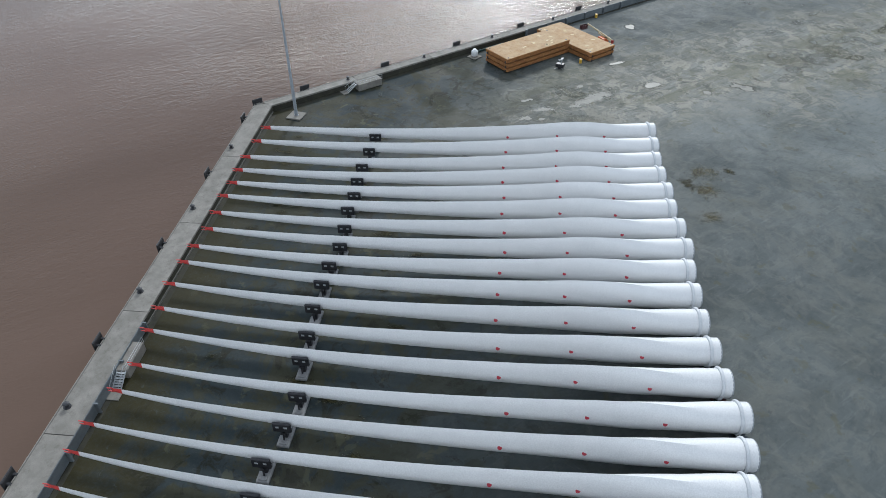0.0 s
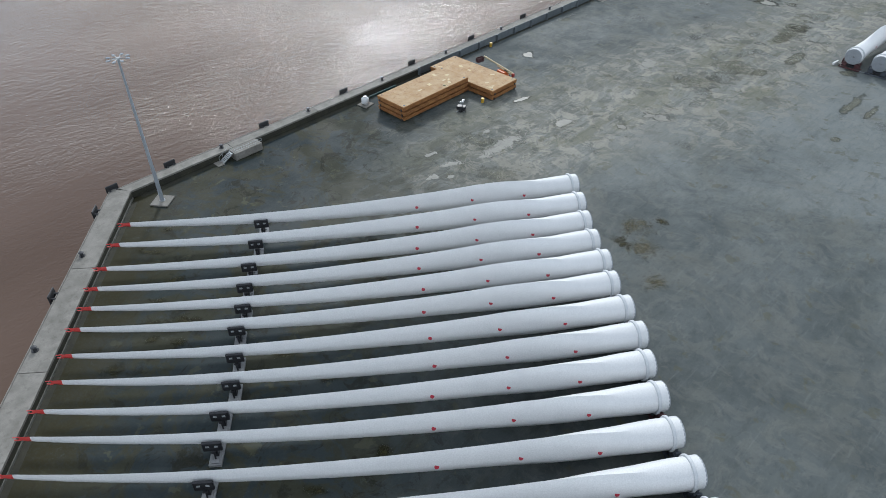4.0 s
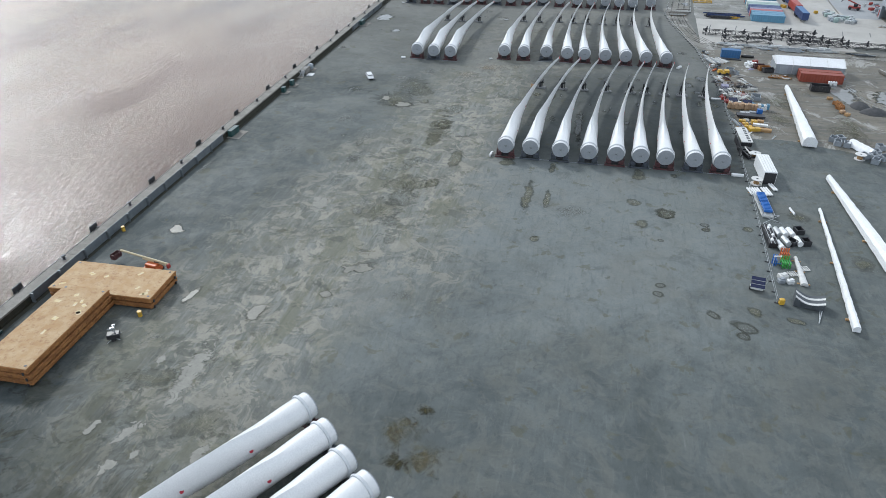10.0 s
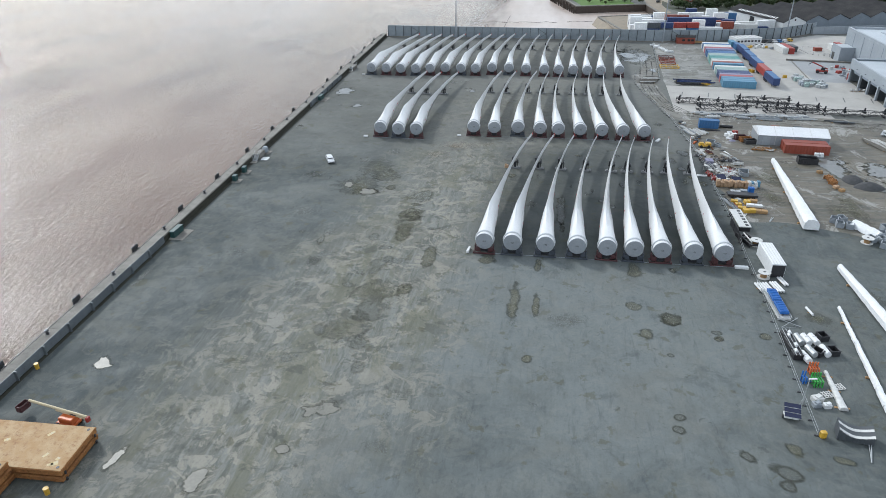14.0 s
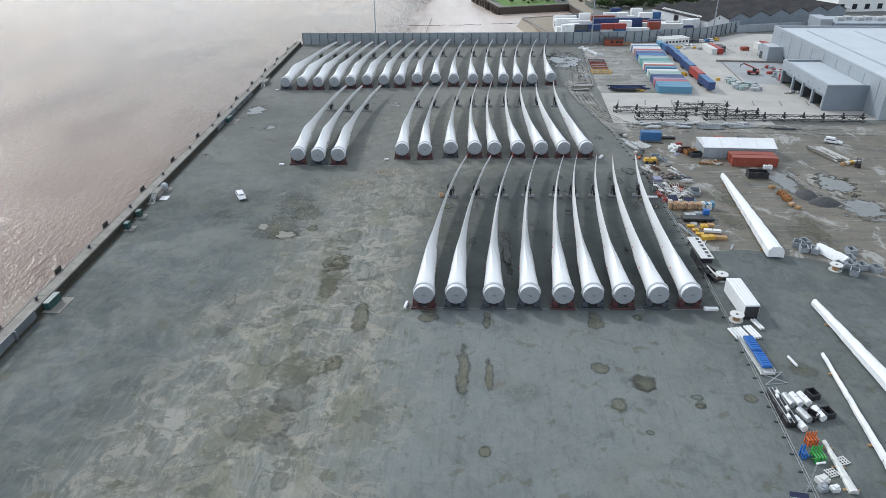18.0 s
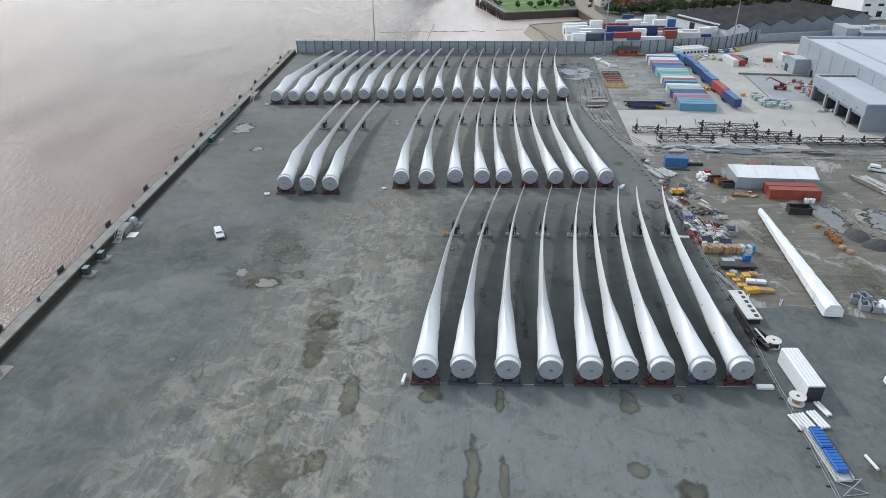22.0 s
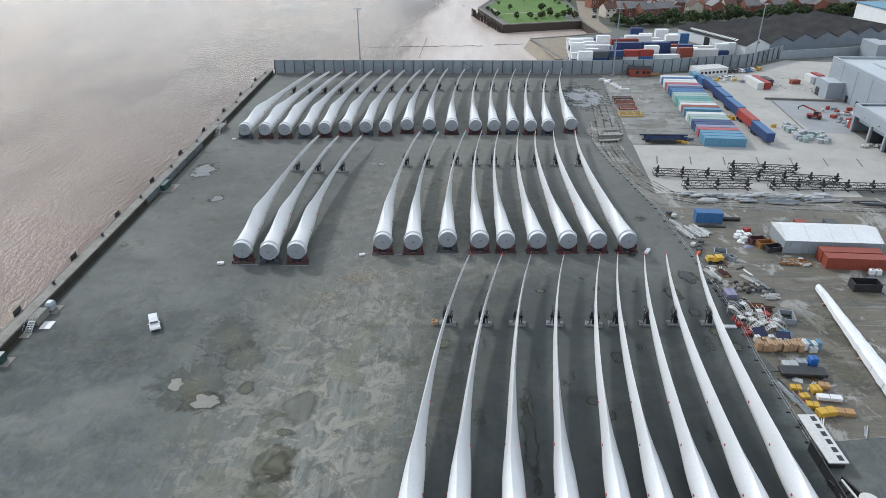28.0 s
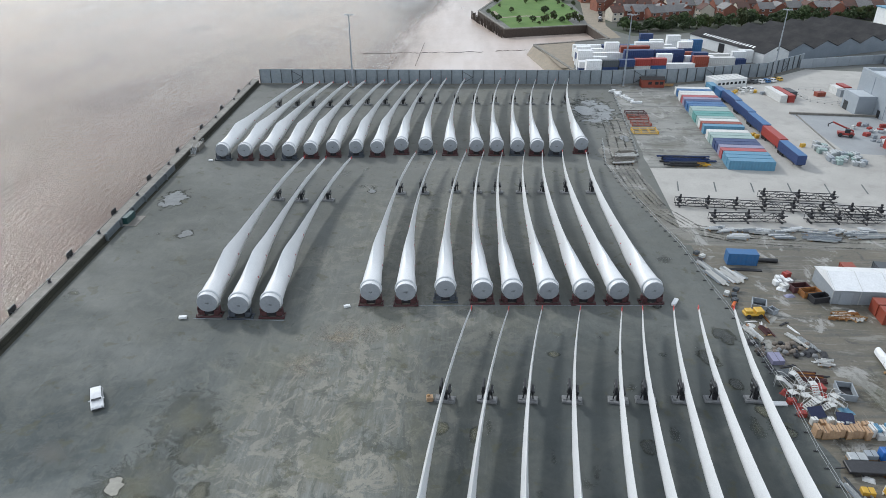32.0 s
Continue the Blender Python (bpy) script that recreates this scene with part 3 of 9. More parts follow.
ORANGE = paint("safety_orange", (0.62, 0.14, 0.03))
YELLOW = paint("plant_yellow", (0.60, 0.36, 0.03))
GREEN = paint("bright_green", (0.05, 0.36, 0.06))
BLUE = paint("bright_blue", (0.015, 0.13, 0.45))
NAVY = paint("navy_container", (0.018, 0.045, 0.15), 0.5, 0.35)
SKYB = paint("sky_blue_container", (0.10, 0.26, 0.39), 0.5, 0.35)
MIDB = paint("mid_blue_container", (0.03, 0.13, 0.31), 0.5, 0.35)
SEAG = paint("sea_green_container", (0.09, 0.29, 0.27), 0.5, 0.35)
PALEG = paint("pale_green_container", (0.31, 0.41, 0.39), 0.5, 0.35)
CREAM = paint("cream_container", (0.66, 0.66, 0.64), 0.5, 0.35)
MAROON = paint("maroon_container", (0.40, 0.08, 0.085), 0.5, 0.4)
LILAC = paint("faded_violet_container", (0.25, 0.245, 0.36), 0.5, 0.4)
TERRA = paint("terracotta_container", (0.27, 0.048, 0.022), 0.5, 0.4)
REDC = paint("red_container", (0.34, 0.035, 0.025), 0.5, 0.4)
WOOD = surface("sawn_timber", (0.40, 0.25, 0.12), (0.30, 0.18, 0.08), 3, 0.8, 0, 0.2, 25, (0.14, 0.09, 0.05), 0.4, vary=0.15)
DUST = surface("dusty_brown_bale", (0.20, 0.165, 0.135), (0.14, 0.12, 0.105), 2, 0.85, 0, 0.2, 18, (0.08, 0.07, 0.06), 0.5, vary=0.2)
TAN = surface("tan_cardboard", (0.46, 0.31, 0.19), (0.36, 0.23, 0.135), 2, 0.8, 0, 0.1, 20, (0.25, 0.14, 0.06), 0.4, vary=0.12)
GREYP = paint("grey_paint", (0.30, 0.33, 0.36), 0.5, 0.3)
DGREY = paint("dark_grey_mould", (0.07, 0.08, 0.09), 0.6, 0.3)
PV = surface("dark_blue_solar_cell", (0.008, 0.012, 0.045), (0.012, 0.018, 0.06), 4, 0.12, 0, 0, 30)
CLAD = surface("pale_grey_cladding", (0.30, 0.335, 0.37), (0.34, 0.375, 0.41), 0.15, 0.45, 0.1, 0.03, 6, (0.25, 0.28, 0.31), 0.3)
CLAD_D = surface("blue_grey_cladding", (0.19, 0.225, 0.265), (0.23, 0.265, 0.305), 0.2, 0.45, 0.1, 0.03, 6, (0.16, 0.185, 0.22), 0.3)
ROOFW = surface("white_roof_membrane", (0.50, 0.54, 0.575), (0.44, 0.48, 0.515), 0.08, 0.55, 0, 0.05, 3, (0.36, 0.39, 0.42), 0.4)
SLATE = surface("dark_cement_roof", (0.040, 0.040, 0.042), (0.062, 0.060, 0.060), 0.15, 0.95, 0, 0.2, 3, (0.03, 0.03, 0.03), 0.5, spec=0.08)
BRICK = surface("red_brown_brick", (0.26, 0.10, 0.065), (0.20, 0.08, 0.055), 0.6, 0.85, 0, 0.2, 12, (0.12, 0.06, 0.045), 0.4, vary=0.2)
RENDER = surface("cream_render", (0.58, 0.52, 0.43), (0.50, 0.45, 0.38), 0.5, 0.8, 0, 0.1, 9, (0.35, 0.3, 0.25), 0.3, vary=0.15)
TILE = surface("red_brown_roof_tiles", (0.12, 0.062, 0.047), (0.085, 0.05, 0.042), 0.5, 0.85, 0, 0.3, 7, (0.06, 0.045, 0.04), 0.5, vary=0.25)
TILE_G = surface("grey_roof_tiles", (0.17, 0.165, 0.165), (0.23, 0.22, 0.215), 0.5, 0.8, 0, 0.3, 7, (0.1, 0.1, 0.1), 0.5, vary=0.25)
LEAF = surface("foliage", (0.032, 0.056, 0.016), (0.055, 0.08, 0.024), 0.35, 0.75, 0, 0.3, 5, (0.02, 0.034, 0.012), 0.6, vary=0.35)
LEAF_Y = surface("olive_foliage", (0.065, 0.078, 0.022), (0.045, 0.06, 0.017), 0.35, 0.75, 0, 0.3, 5, (0.03, 0.04, 0.015), 0.6, vary=0.3)
BARK = surface("bark", (0.09, 0.065, 0.045), (0.06, 0.045, 0.035), 3, 0.9, 0, 0.3, 20)
LAWN = surface("mown_grass", (0.085, 0.17, 0.03), (0.12, 0.20, 0.045), 0.06, 0.9, 0, 0.2, 1.5, (0.06, 0.11, 0.03), 0.5, world_space=True)
TOWN = surface("town_ground", (0.075, 0.075, 0.065), (0.055, 0.075, 0.035), 0.03, 0.9, 0, 0.2, 0.5, (0.12, 0.10, 0.085), 0.5, world_space=True)
TIMBER = surface("black_wet_timber", (0.045, 0.032, 0.025), (0.07, 0.05, 0.038), 1, 0.7, 0, 0.3, 10)
PUDDLE = surface("pale_silt_puddle", (0.33, 0.34, 0.32), (0.28, 0.29, 0.265), 0.5, 0.22, 0, 0.02, 4, (0.22, 0.22, 0.19), 0.4, world_space=True)
DRY = surface("dry_scuffed_concrete", (0.27, 0.28, 0.262), (0.20, 0.213, 0.2), 0.5, 0.8, 0, 0.1, 2, (0.14, 0.15, 0.14), 0.7, world_space=True)
SILT = surface("olive_silt", (0.15, 0.145, 0.09), (0.12, 0.118, 0.075), 0.5, 0.55, 0, 0.05, 2, (0.08, 0.085, 0.055), 0.6, world_space=True)
DAMP = surface("damp_dark_concrete", (0.06, 0.068, 0.068), (0.085, 0.092, 0.09), 0.5, 0.45, 0, 0.05, 3, (0.045, 0.05, 0.045), 0.5, world_space=True)
SANDY = surface("sandy_silt", (0.30, 0.25, 0.185), (0.24, 0.20, 0.15), 0.3, 0.75, 0, 0.05, 2, (0.16, 0.16, 0.14), 0.7, world_space=True)

# ---- ground, water and quay ----
QC = Vector((-116.6, 37.6))                                   # inner quay corner at yard level
QN = Vector((-0.0200, 1.0)).normalized()                      # the long quay runs this way
QA = Vector((0.772, -0.636)).normalized()                     # the angled quay runs this way
WATER_Z, COPE_Z = -5.5, 1.5


def along(d, s, off=0.0):
    """A point s metres from the corner along a quay and off metres out over the water."""
    out = Vector((-d.y, d.x)) if d is QN else Vector((d.y, -d.x))
    return QC + d * s + out * off


wall_end = along(QN, 376.5)
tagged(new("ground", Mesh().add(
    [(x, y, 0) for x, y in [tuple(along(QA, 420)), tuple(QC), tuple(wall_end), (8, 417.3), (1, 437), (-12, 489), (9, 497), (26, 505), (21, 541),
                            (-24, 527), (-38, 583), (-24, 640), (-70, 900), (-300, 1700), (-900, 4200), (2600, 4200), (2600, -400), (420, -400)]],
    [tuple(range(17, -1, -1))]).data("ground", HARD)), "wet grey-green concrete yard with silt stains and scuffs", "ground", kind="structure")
tagged(new("water", Mesh().add([(x, y, WATER_Z) for x, y in ((-4000, -900), (900, -900), (900, 4300), (-4000, 4300))], [(0, 1, 2, 3)]).data("water", WATER)),
       "silty brown estuary water with glittering ripples", "water", kind="structure")
mud = Mesh()
mn = 26
for a in range(mn + 1):
    for b in range(mn + 1):
        x, y = -190 + 250 * a / mn, 405 + 420 * b / mn
        d = max(0.0, (x + 118 - 0.06 * (y - 485)) / 105) - 0.06 * math.sin(y * 0.021)
        mud.v.append((x, y, WATER_Z - 0.35 + 1.5 * min(1, max(0, d)) + 0.12 * noise.noise((x * 0.02, y * 0.02, 3))))
mud.f = [(a * (mn + 1) + b, (a + 1) * (mn + 1) + b, (a + 1) * (mn + 1) + b + 1, a * (mn + 1) + b + 1) for a in range(mn) for b in range(mn)]
tagged(new("mudflat", mud.data("mudflat", MUD, 60)), "pale wet mudflat bared by the tide", "mudflat", kind="structure")
creek = Mesh()
for (x0, y0), (x1, y1) in (((-94, 486), (-36, 493)), ((-30, 494.5), (-13, 498)), ((-67, 463), (-66, 512))):
    k, last = int(max(abs(x1 - x0), abs(y1 - y0)) / 1.5), None
    for i in range(k + 1):
        x, y = x0 + (x1 - x0) * i / k, y0 + (y1 - y0) * i / k + 2.2 * noise.noise((i * 0.31, x0, 5))
        if last:
            creek.tube((last[0], last[1], last[2]), (x, y, -4.32 + 0.1 * math.sin(i)), 0.07 + 0.07 * random.random(), 5)
        last = (x, y, -4.32 + 0.1 * math.sin(i))
tagged(new("wrack_line", creek.data("wrack_line", TIMBER)), "dark line of drift wrack across the mud", "wrack", kind="stuff")

# quay walls: a face down into the water and a raised cope cast in bays
COPE_W = {"a": 3.5, "n": 2.1}
for key, d, length, s0 in (("angled", QA, 170.0, 0.0), ("long", QN, 376.5, 0.0)):
    w = COPE_W["a" if d is QA else "n"]
    quay = thing("quay_wall_" + key, "weathered concrete quay wall with a raised cope along the river", "quay wall", kind="structure")
    face = Mesh()
    p, q = along(d, s0 - w * 0.55, w), along(d, length, w)
    pi, qi = along(d, s0, 0.2), along(d, length, 0.2)
    face.slab([tuple(p), tuple(q), tuple(qi), tuple(pi)], WATER_Z - 3, COPE_Z - 0.32)
    part("quay_face", face, CONC_DARK, quay, "dark tide-stained concrete face")
    bay = 20.6
    s = s0
    while s < length - 0.5:
        e = min(s + bay - 0.12, length)
        a0 = s - (1.5 if s == s0 else 0)
        m = Mesh().slab([tuple(along(d, a0, w + 0.15)), tuple(along(d, e, w + 0.15)), tuple(along(d, e, 0.05)), tuple(along(d, s, 0.05))], COPE_Z - 0.32, COPE_Z)
        part("cope_slab", m, CONC, quay)
        s += bay
    lip = Mesh().slab([tuple(along(d, s0 - 1.5, w + 0.33)), tuple(along(d, length, w + 0.33)), tuple(along(d, length, w + 0.18)), tuple(along(d, s0 - 1.5, w + 0.18))], COPE_Z - 0.5, COPE_Z + 0.06)
    part("edge_strip", lip, CONC, quay, "pale worn nosing along the water edge")
    inner = Mesh().slab([tuple(along(d, s0 + 0.2, 0.05)), tuple(along(d, length, 0.05)), tuple(along(d, length, -0.10)), tuple(along(d, s0 + 0.2, -0.10))], 0.0, 0.35)
    part("plinth", inner, CONC_DARK if d is QA else GUTTER_SHADE, quay, "dark concrete plinth at the foot of the wall")
    # yard side of the parapet, turned from the sun: shade painted near-black
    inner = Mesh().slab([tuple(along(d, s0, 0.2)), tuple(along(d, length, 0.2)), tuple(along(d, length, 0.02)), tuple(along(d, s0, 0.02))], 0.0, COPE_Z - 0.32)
    part("parapet_face", inner, GUTTER_SHADE, quay)
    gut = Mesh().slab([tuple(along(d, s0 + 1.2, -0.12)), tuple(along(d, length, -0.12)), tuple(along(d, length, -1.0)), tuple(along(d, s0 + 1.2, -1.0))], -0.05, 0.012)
    part("gutter", gut, GUTTER_SHADE, quay, "dark gutter strip along the wall foot")

# sheet panels bolted over the yard side of the parapet, with posts
def flood_panels(d, s0, s1, step):
    t = thing("flood_barrier", "blue-grey steel flood panels bolted to the quay parapet", "flood barrier", kind="structure")
    s = s0
    while s < s1:
        a, b = along(d, s + 0.15, -0.25), along(d, s + step - 0.15, -0.25)
        c = (a + b) / 2
        ang = math.degrees(math.atan2(d.y, d.x))
        part("panel", Mesh().box((c.x, c.y, 0.95), (step - 0.3, 0.12, 1.75), ang, 0.03), PANEL, t)
        o = along(d, s, -0.4)
        part("buttress", Mesh().box((o.x, o.y, 0.9), (0.25, 0.7, 1.8), ang, 0.03), PANEL, t)
        s += step


flood_panels(QN, 70.0, 133.0, 6.9)
flood_panels(QA, 64.0, 118.0, 6.9)
flood_panels(QN, 245.0, 280.0, 6.9)


def fender_at(d, s):
    w = COPE_W["a" if d is QA else "n"]
    ang = math.degrees(math.atan2(d.y, d.x))
    p = along(d, s, w + 0.7)
    side = 1 if d is QN else -1
    t = thing("quay_fender", "black rubber fender panel hung on the quay face", "fender", p.x, p.y, 0, ang, "fenders along the quay")
    part("face_panel", Mesh().box((0, 0.12 * side, 0.6), (2.2, 0.28, 3.4), 0, 0.08), RUBBER, t)
    for px in (-0.6, 0.6):
        part("bracket", Mesh().box((px, -0.28 * side, 1.2), (0.3, 0.55, 0.9), 0, 0.03), IRON, t)
    part("rail", Mesh().tube((-1.1, 0.12 * side, 2.33), (1.1, 0.12 * side, 2.33), 0.07), IRON, t)


def bollard_at(d, s):
    w = COPE_W["a" if d is QA else "n"]
    p = along(d, s, w - 0.6)
    t = thing("mooring_bollard", "dark cast-iron mooring bollard on the quay cope", "bollard", p.x, p.y, COPE_Z, 0, "bollards along the quay")
    part("base", Mesh().tube((0, 0, 0), (0, 0, 0.08), 0.48, 14), IRON, t)
    part("post", Mesh().tube((0, 0, 0.08), (0, 0, 0.5), 0.27, 14, 0.23), IRON, t, "", 50)
    part("head", Mesh().tube((0, 0, 0.48), (0, 0, 0.62), 0.3, 14, 0.42).tube((0, 0, 0.62), (0, 0, 0.74), 0.42, 14, 0.3), IRON, t, "", 50)


for k in range(18):
    fender_at(QN, 9.0 + 20.6 * k)
    bollard_at(QN, 19.0 + 20.6 * k)
for k in range(7):
    fender_at(QA, 6.0 + 20.6 * k)
    bollard_at(QA, 16.6 + 20.6 * k if k else 17.5)
fender_at(QN, -2.0)


# stairs from the yard to landings on the cope
def quay_stair(d, s, flip=1, landing=(6.0, 2.4)):
    ang = math.degrees(math.atan2(d.y, d.x))
    p = along(d, s, 0)
    t = thing("quay_stair", "concrete landing with a galvanised steel stair up to the quay cope", "stair", p.x, p.y, 0, ang, "stairs on the quay")
    sd = -1 if d is QN else 1
    lx, ly = landing
    part("landing", Mesh().box((flip * lx / 2, sd * ly / 2, COPE_Z / 2), (lx, ly, COPE_Z), 0, 0.05), CONC, t, "stained concrete landing block")
    for k in range(8):
        part("tread", Mesh().box((-flip * (0.25 + 0.28 * k), sd * 1.0, COPE_Z - 0.18 * (k + 1)), (0.27, 1.1, 0.05)), STEEL, t)
    for e in (0.42, 1.58):
        m = Mesh().tube((0, sd * e, COPE_Z + 1.0), (-flip * 2.4, sd * e, 1.0), 0.035).tube((0, sd * e, COPE_Z - 0.1), (-flip * 2.4, sd * e, 0.02), 0.08)
        for k in range(4):
            x = -flip * 0.8 * k
            m.tube((x, sd * e, COPE_Z - 0.6 * k + 0.0), (x, sd * e, COPE_Z - 0.5 * k + 1.0 - 0.02 * k), 0.03)
        part("handrail", m, STEEL, t)
    m = Mesh()
    for k in range(5):
        x = flip * lx * k / 4
        m.tube((x, sd * ly, COPE_Z), (x, sd * ly, COPE_Z + 1.0), 0.03)
    for z in (0.55, 1.0):
        m.tube((0, sd * ly, COPE_Z + z), (flip * lx, sd * ly, COPE_Z + z), 0.03)
    part("guard_rail", m, STEEL, t)
    part("foot_slab", Mesh().box((-flip * 2.9, sd * 1.0, 0.06), (1.4, 1.8, 0.12), 0, 0.02), CONC, t)


quay_stair(QN, 19.5, 1)
quay_stair(QA, 72.3, -1, (5.0, 1.8))
quay_stair(QN, 192.2, 1, (4.0, 1.7))
quay_stair(QN, 300.5, 1, (5.0, 2.0))


def gate_box(d, s, label):
    p = along(d, s, -1.0)
    t = thing("tide_gate_cabinet", label, "cabinet", p.x, p.y, 0, 88.9, "cabinets along the quay")
    part("body", Mesh().box((0, 0, 0.85), (4.0, 1.1, 1.5), 0, 0.05), TEAL, t)
    part("lid", Mesh().box((0, 0, 1.65), (4.1, 1.2, 0.1), 0, 0.02), TEAL, t)
    part("door_seam", Mesh().box((0, -0.57, 0.85), (0.06, 0.03, 1.5)), IRON, t)
    part("slab", Mesh().box((0, -1.0, 0.05), (5.4, 3.4, 0.1), 0, 0.02), CONC, t)


for s in (143.2, 255.0):
    gate_box(QN, s, "teal steel cabinet on a slab against the quay wall")


for s in (175.4, 181.8):
    p = along(QN, s, -1.3)
    t = thing("pump_cabinet", "small dark green cabinet on a concrete slab by the quay wall", "cabinet", p.x, p.y, 0, 91, "green cabinets by the quay")
    part("body", Mesh().box((0, 0, 0.85), (1.5, 1.0, 1.5), 0, 0.05), TEAL, t)
    part("lid", Mesh().box((0, 0, 1.64), (1.6, 1.1, 0.08), 0, 0.02), TEAL, t)
    part("slab", Mesh().box((0, -0.5, 0.06), (2.6, 2.2, 0.12), 0, 0.02), CONC, t)
p = along(QN, 197.6, -1.3)
t = thing("quay_tank", "pale grey plastic tank on a slab against the quay wall", "tank", p.x, p.y, 0, 91)
part("body", Mesh().box((0, 0, 0.95), (1.8, 1.5, 1.7), 0, 0.3), CLAD, t)
part("lid", Mesh().box((0, 0, 1.83), (1.3, 1.0, 0.1), 0, 0.04), CLAD, t)
part("slab", Mesh().box((0, -0.2, 0.06), (3.0, 2.8, 0.12), 0, 0.02), CONC, t)
solid("white_board", Mesh().box((0, 0, 0.05), (2.0, 2.4, 0.1), 0, 0.02), WHITE, "white board lying flat by the quay steps", "board", along(QN, 192.6, -3.1).x, along(QN, 192.6, -3.1).y, 0.012, 4)
p = along(QN, 58.0, -0.9)
solid("teal_beam", Mesh().box((0, 0, 0.3), (8.0, 0.35, 0.4), 0, 0.03), TEAL, "long teal steel beam lying at the foot of the quay wall", "beam", p.x, p.y, 0.012, 91)


# ---- silt puddles, scuffs and stains lying on the yard ----
def stain(name, c1, c2, rough, strength, edge=0.34, rim=0.0, ragged_by=3.2, fringe=(12, 0.76, 1.2)):
    """A stain that fades out raggedly towards its outline, with a darker damp rim where rim is more than nothing."""
    m = surface(name, c1, c2, 0.7, rough, 0, 0.05, 3.0, tuple(0.66 * a for a in c1), 0.6, world_space=True, spec=0.3)
    nt = m.node_tree
    bs, out = nt.nodes["Principled BSDF"], nt.nodes["Material Output"]
    co, pos = nt.nodes.new("ShaderNodeTexCoord"), nt.nodes.new("ShaderNodeNewGeometry")
    far = nt.nodes.new("ShaderNodeVectorMath")
    far.operation = "LENGTH"
    nt.links.new(co.outputs["Object"], far.inputs[0])
    n1 = nt.nodes.new("ShaderNodeTexNoise")
    n1.inputs["Scale"].default_value, n1.inputs["Detail"].default_value, n1.inputs["Roughness"].default_value, n1.inputs["Distortion"].default_value = 0.42, fringe[0], fringe[1], fringe[2]
    nt.links.new(pos.outputs["Position"], n1.inputs["Vector"])
    add = nt.nodes.new("ShaderNodeMath")
    add.operation = "MULTIPLY_ADD"
    nt.links.new(n1.outputs["Fac"], add.inputs[0])
    add.inputs[1].default_value = ragged_by
    nt.links.new(far.outputs["Value"], add.inputs[2])

    def fall(a, b, top):
        f = nt.nodes.new("ShaderNodeMapRange")
        f.interpolation_type = "SMOOTHSTEP"
        for k, val in zip((1, 2, 3, 4), (a, b, top, 0.0)):
            f.inputs[k].default_value = val
        nt.links.new(add.outputs[0], f.inputs[0])
        return f.outputs[0]

    lim = 0.76 + 0.5 * ragged_by
    clear, blend = nt.nodes.new("ShaderNodeBsdfTransparent"), nt.nodes.new("ShaderNodeMixShader")
    nt.links.new(fall(lim - edge, lim, strength), blend.inputs[0])
    nt.links.new(clear.outputs[0], blend.inputs[1])
    nt.links.new(bs.outputs[0], blend.inputs[2])
    if rim:
        damp, ring = nt.nodes.new("ShaderNodeBsdfDiffuse"), nt.nodes.new("ShaderNodeMixShader")
        damp.inputs["Color"].default_value = (0.055, 0.056, 0.042, 1)
        band = nt.nodes.new("ShaderNodeMath")
        band.operation = "SUBTRACT"
        nt.links.new(fall(lim - 0.05, lim + 0.22, rim), band.inputs[0])
        nt.links.new(fall(lim - 0.34, lim - 0.08, rim * 0.85), band.inputs[1])
        nt.links.new(band.outputs[0], ring.inputs[0])
        nt.links.new(clear.outputs[0], ring.inputs[1])
        nt.links.new(damp.outputs[0], ring.inputs[2])
        nt.links.new(ring.outputs[0], blend.inputs[1])
    nt.links.new(blend.outputs[0], out.inputs["Surface"])
    return m


ROUND = Mesh().add([(0, 0, 0)] + [(1.75 * math.cos(2 * math.pi * k / 24), 1.75 * math.sin(2 * math.pi * k / 24), 0) for k in range(24)], [(0, 1 + k, 1 + (k + 1) % 24) for k in range(24)])
STAINS = {}
LAID = []


def blob(name, mat, x, y, rx, ry, turn, label, lift):
    """A stain of about rx by ry metres lying on the yard."""
    c, s = math.cos(radians(turn)), math.sin(radians(turn))
    for u, v in ((0, 0), (1.2, 0), (-1.2, 0), (0, 1.2), (0, -1.2)):
        px, py = x + u * rx * c - v * ry * s, y + u * rx * s + v * ry * c
        if sum(math.hypot(((px - ox) * oc + (py - oy) * os) / ox2, ((py - oy) * oc - (px - ox) * os) / oy2) < 1.75 for ox, oy, ox2, oy2, oc, os in LAID) >= 3:
            return None
    LAID.append((x, y, rx, ry, c, s))
    if name not in STAINS:
        STAINS[name] = ROUND.data(name, mat)
    ob = new(name, STAINS[name])
    ob.matrix_basis = pose(x, y, lift, 0, 0, turn) @ Matrix.Diagonal((rx, ry, 1, 1))
    return tagged(ob, label, name.replace("_", " "), kind="stuff")


# ---- wind turbine blades on their stands ----
ROOT_Z = 3.0
STATIONS = (0, 0.04, 0.1, 0.15, 0.19, 0.25, 0.3, 0.45, 0.6, 0.75, 0.9, 0.97, 1)
CHORDS = (3.66, 3.68, 3.9, 4.8, 5.2, 4.8, 4.05, 3.05, 2.2, 1.75, 1.2, 0.85, 0.3)
DEPTHS = (3.66, 3.66, 3.15, 2.95, 2.75, 2.05, 1.56, 0.95, 0.6, 0.42, 0.3, 0.22, 0.1)


def bend(s):
    """How far the blade's axis has swung aside at the fraction s of its length."""
    return 3.12 * s * s + 3.31 * s ** 3


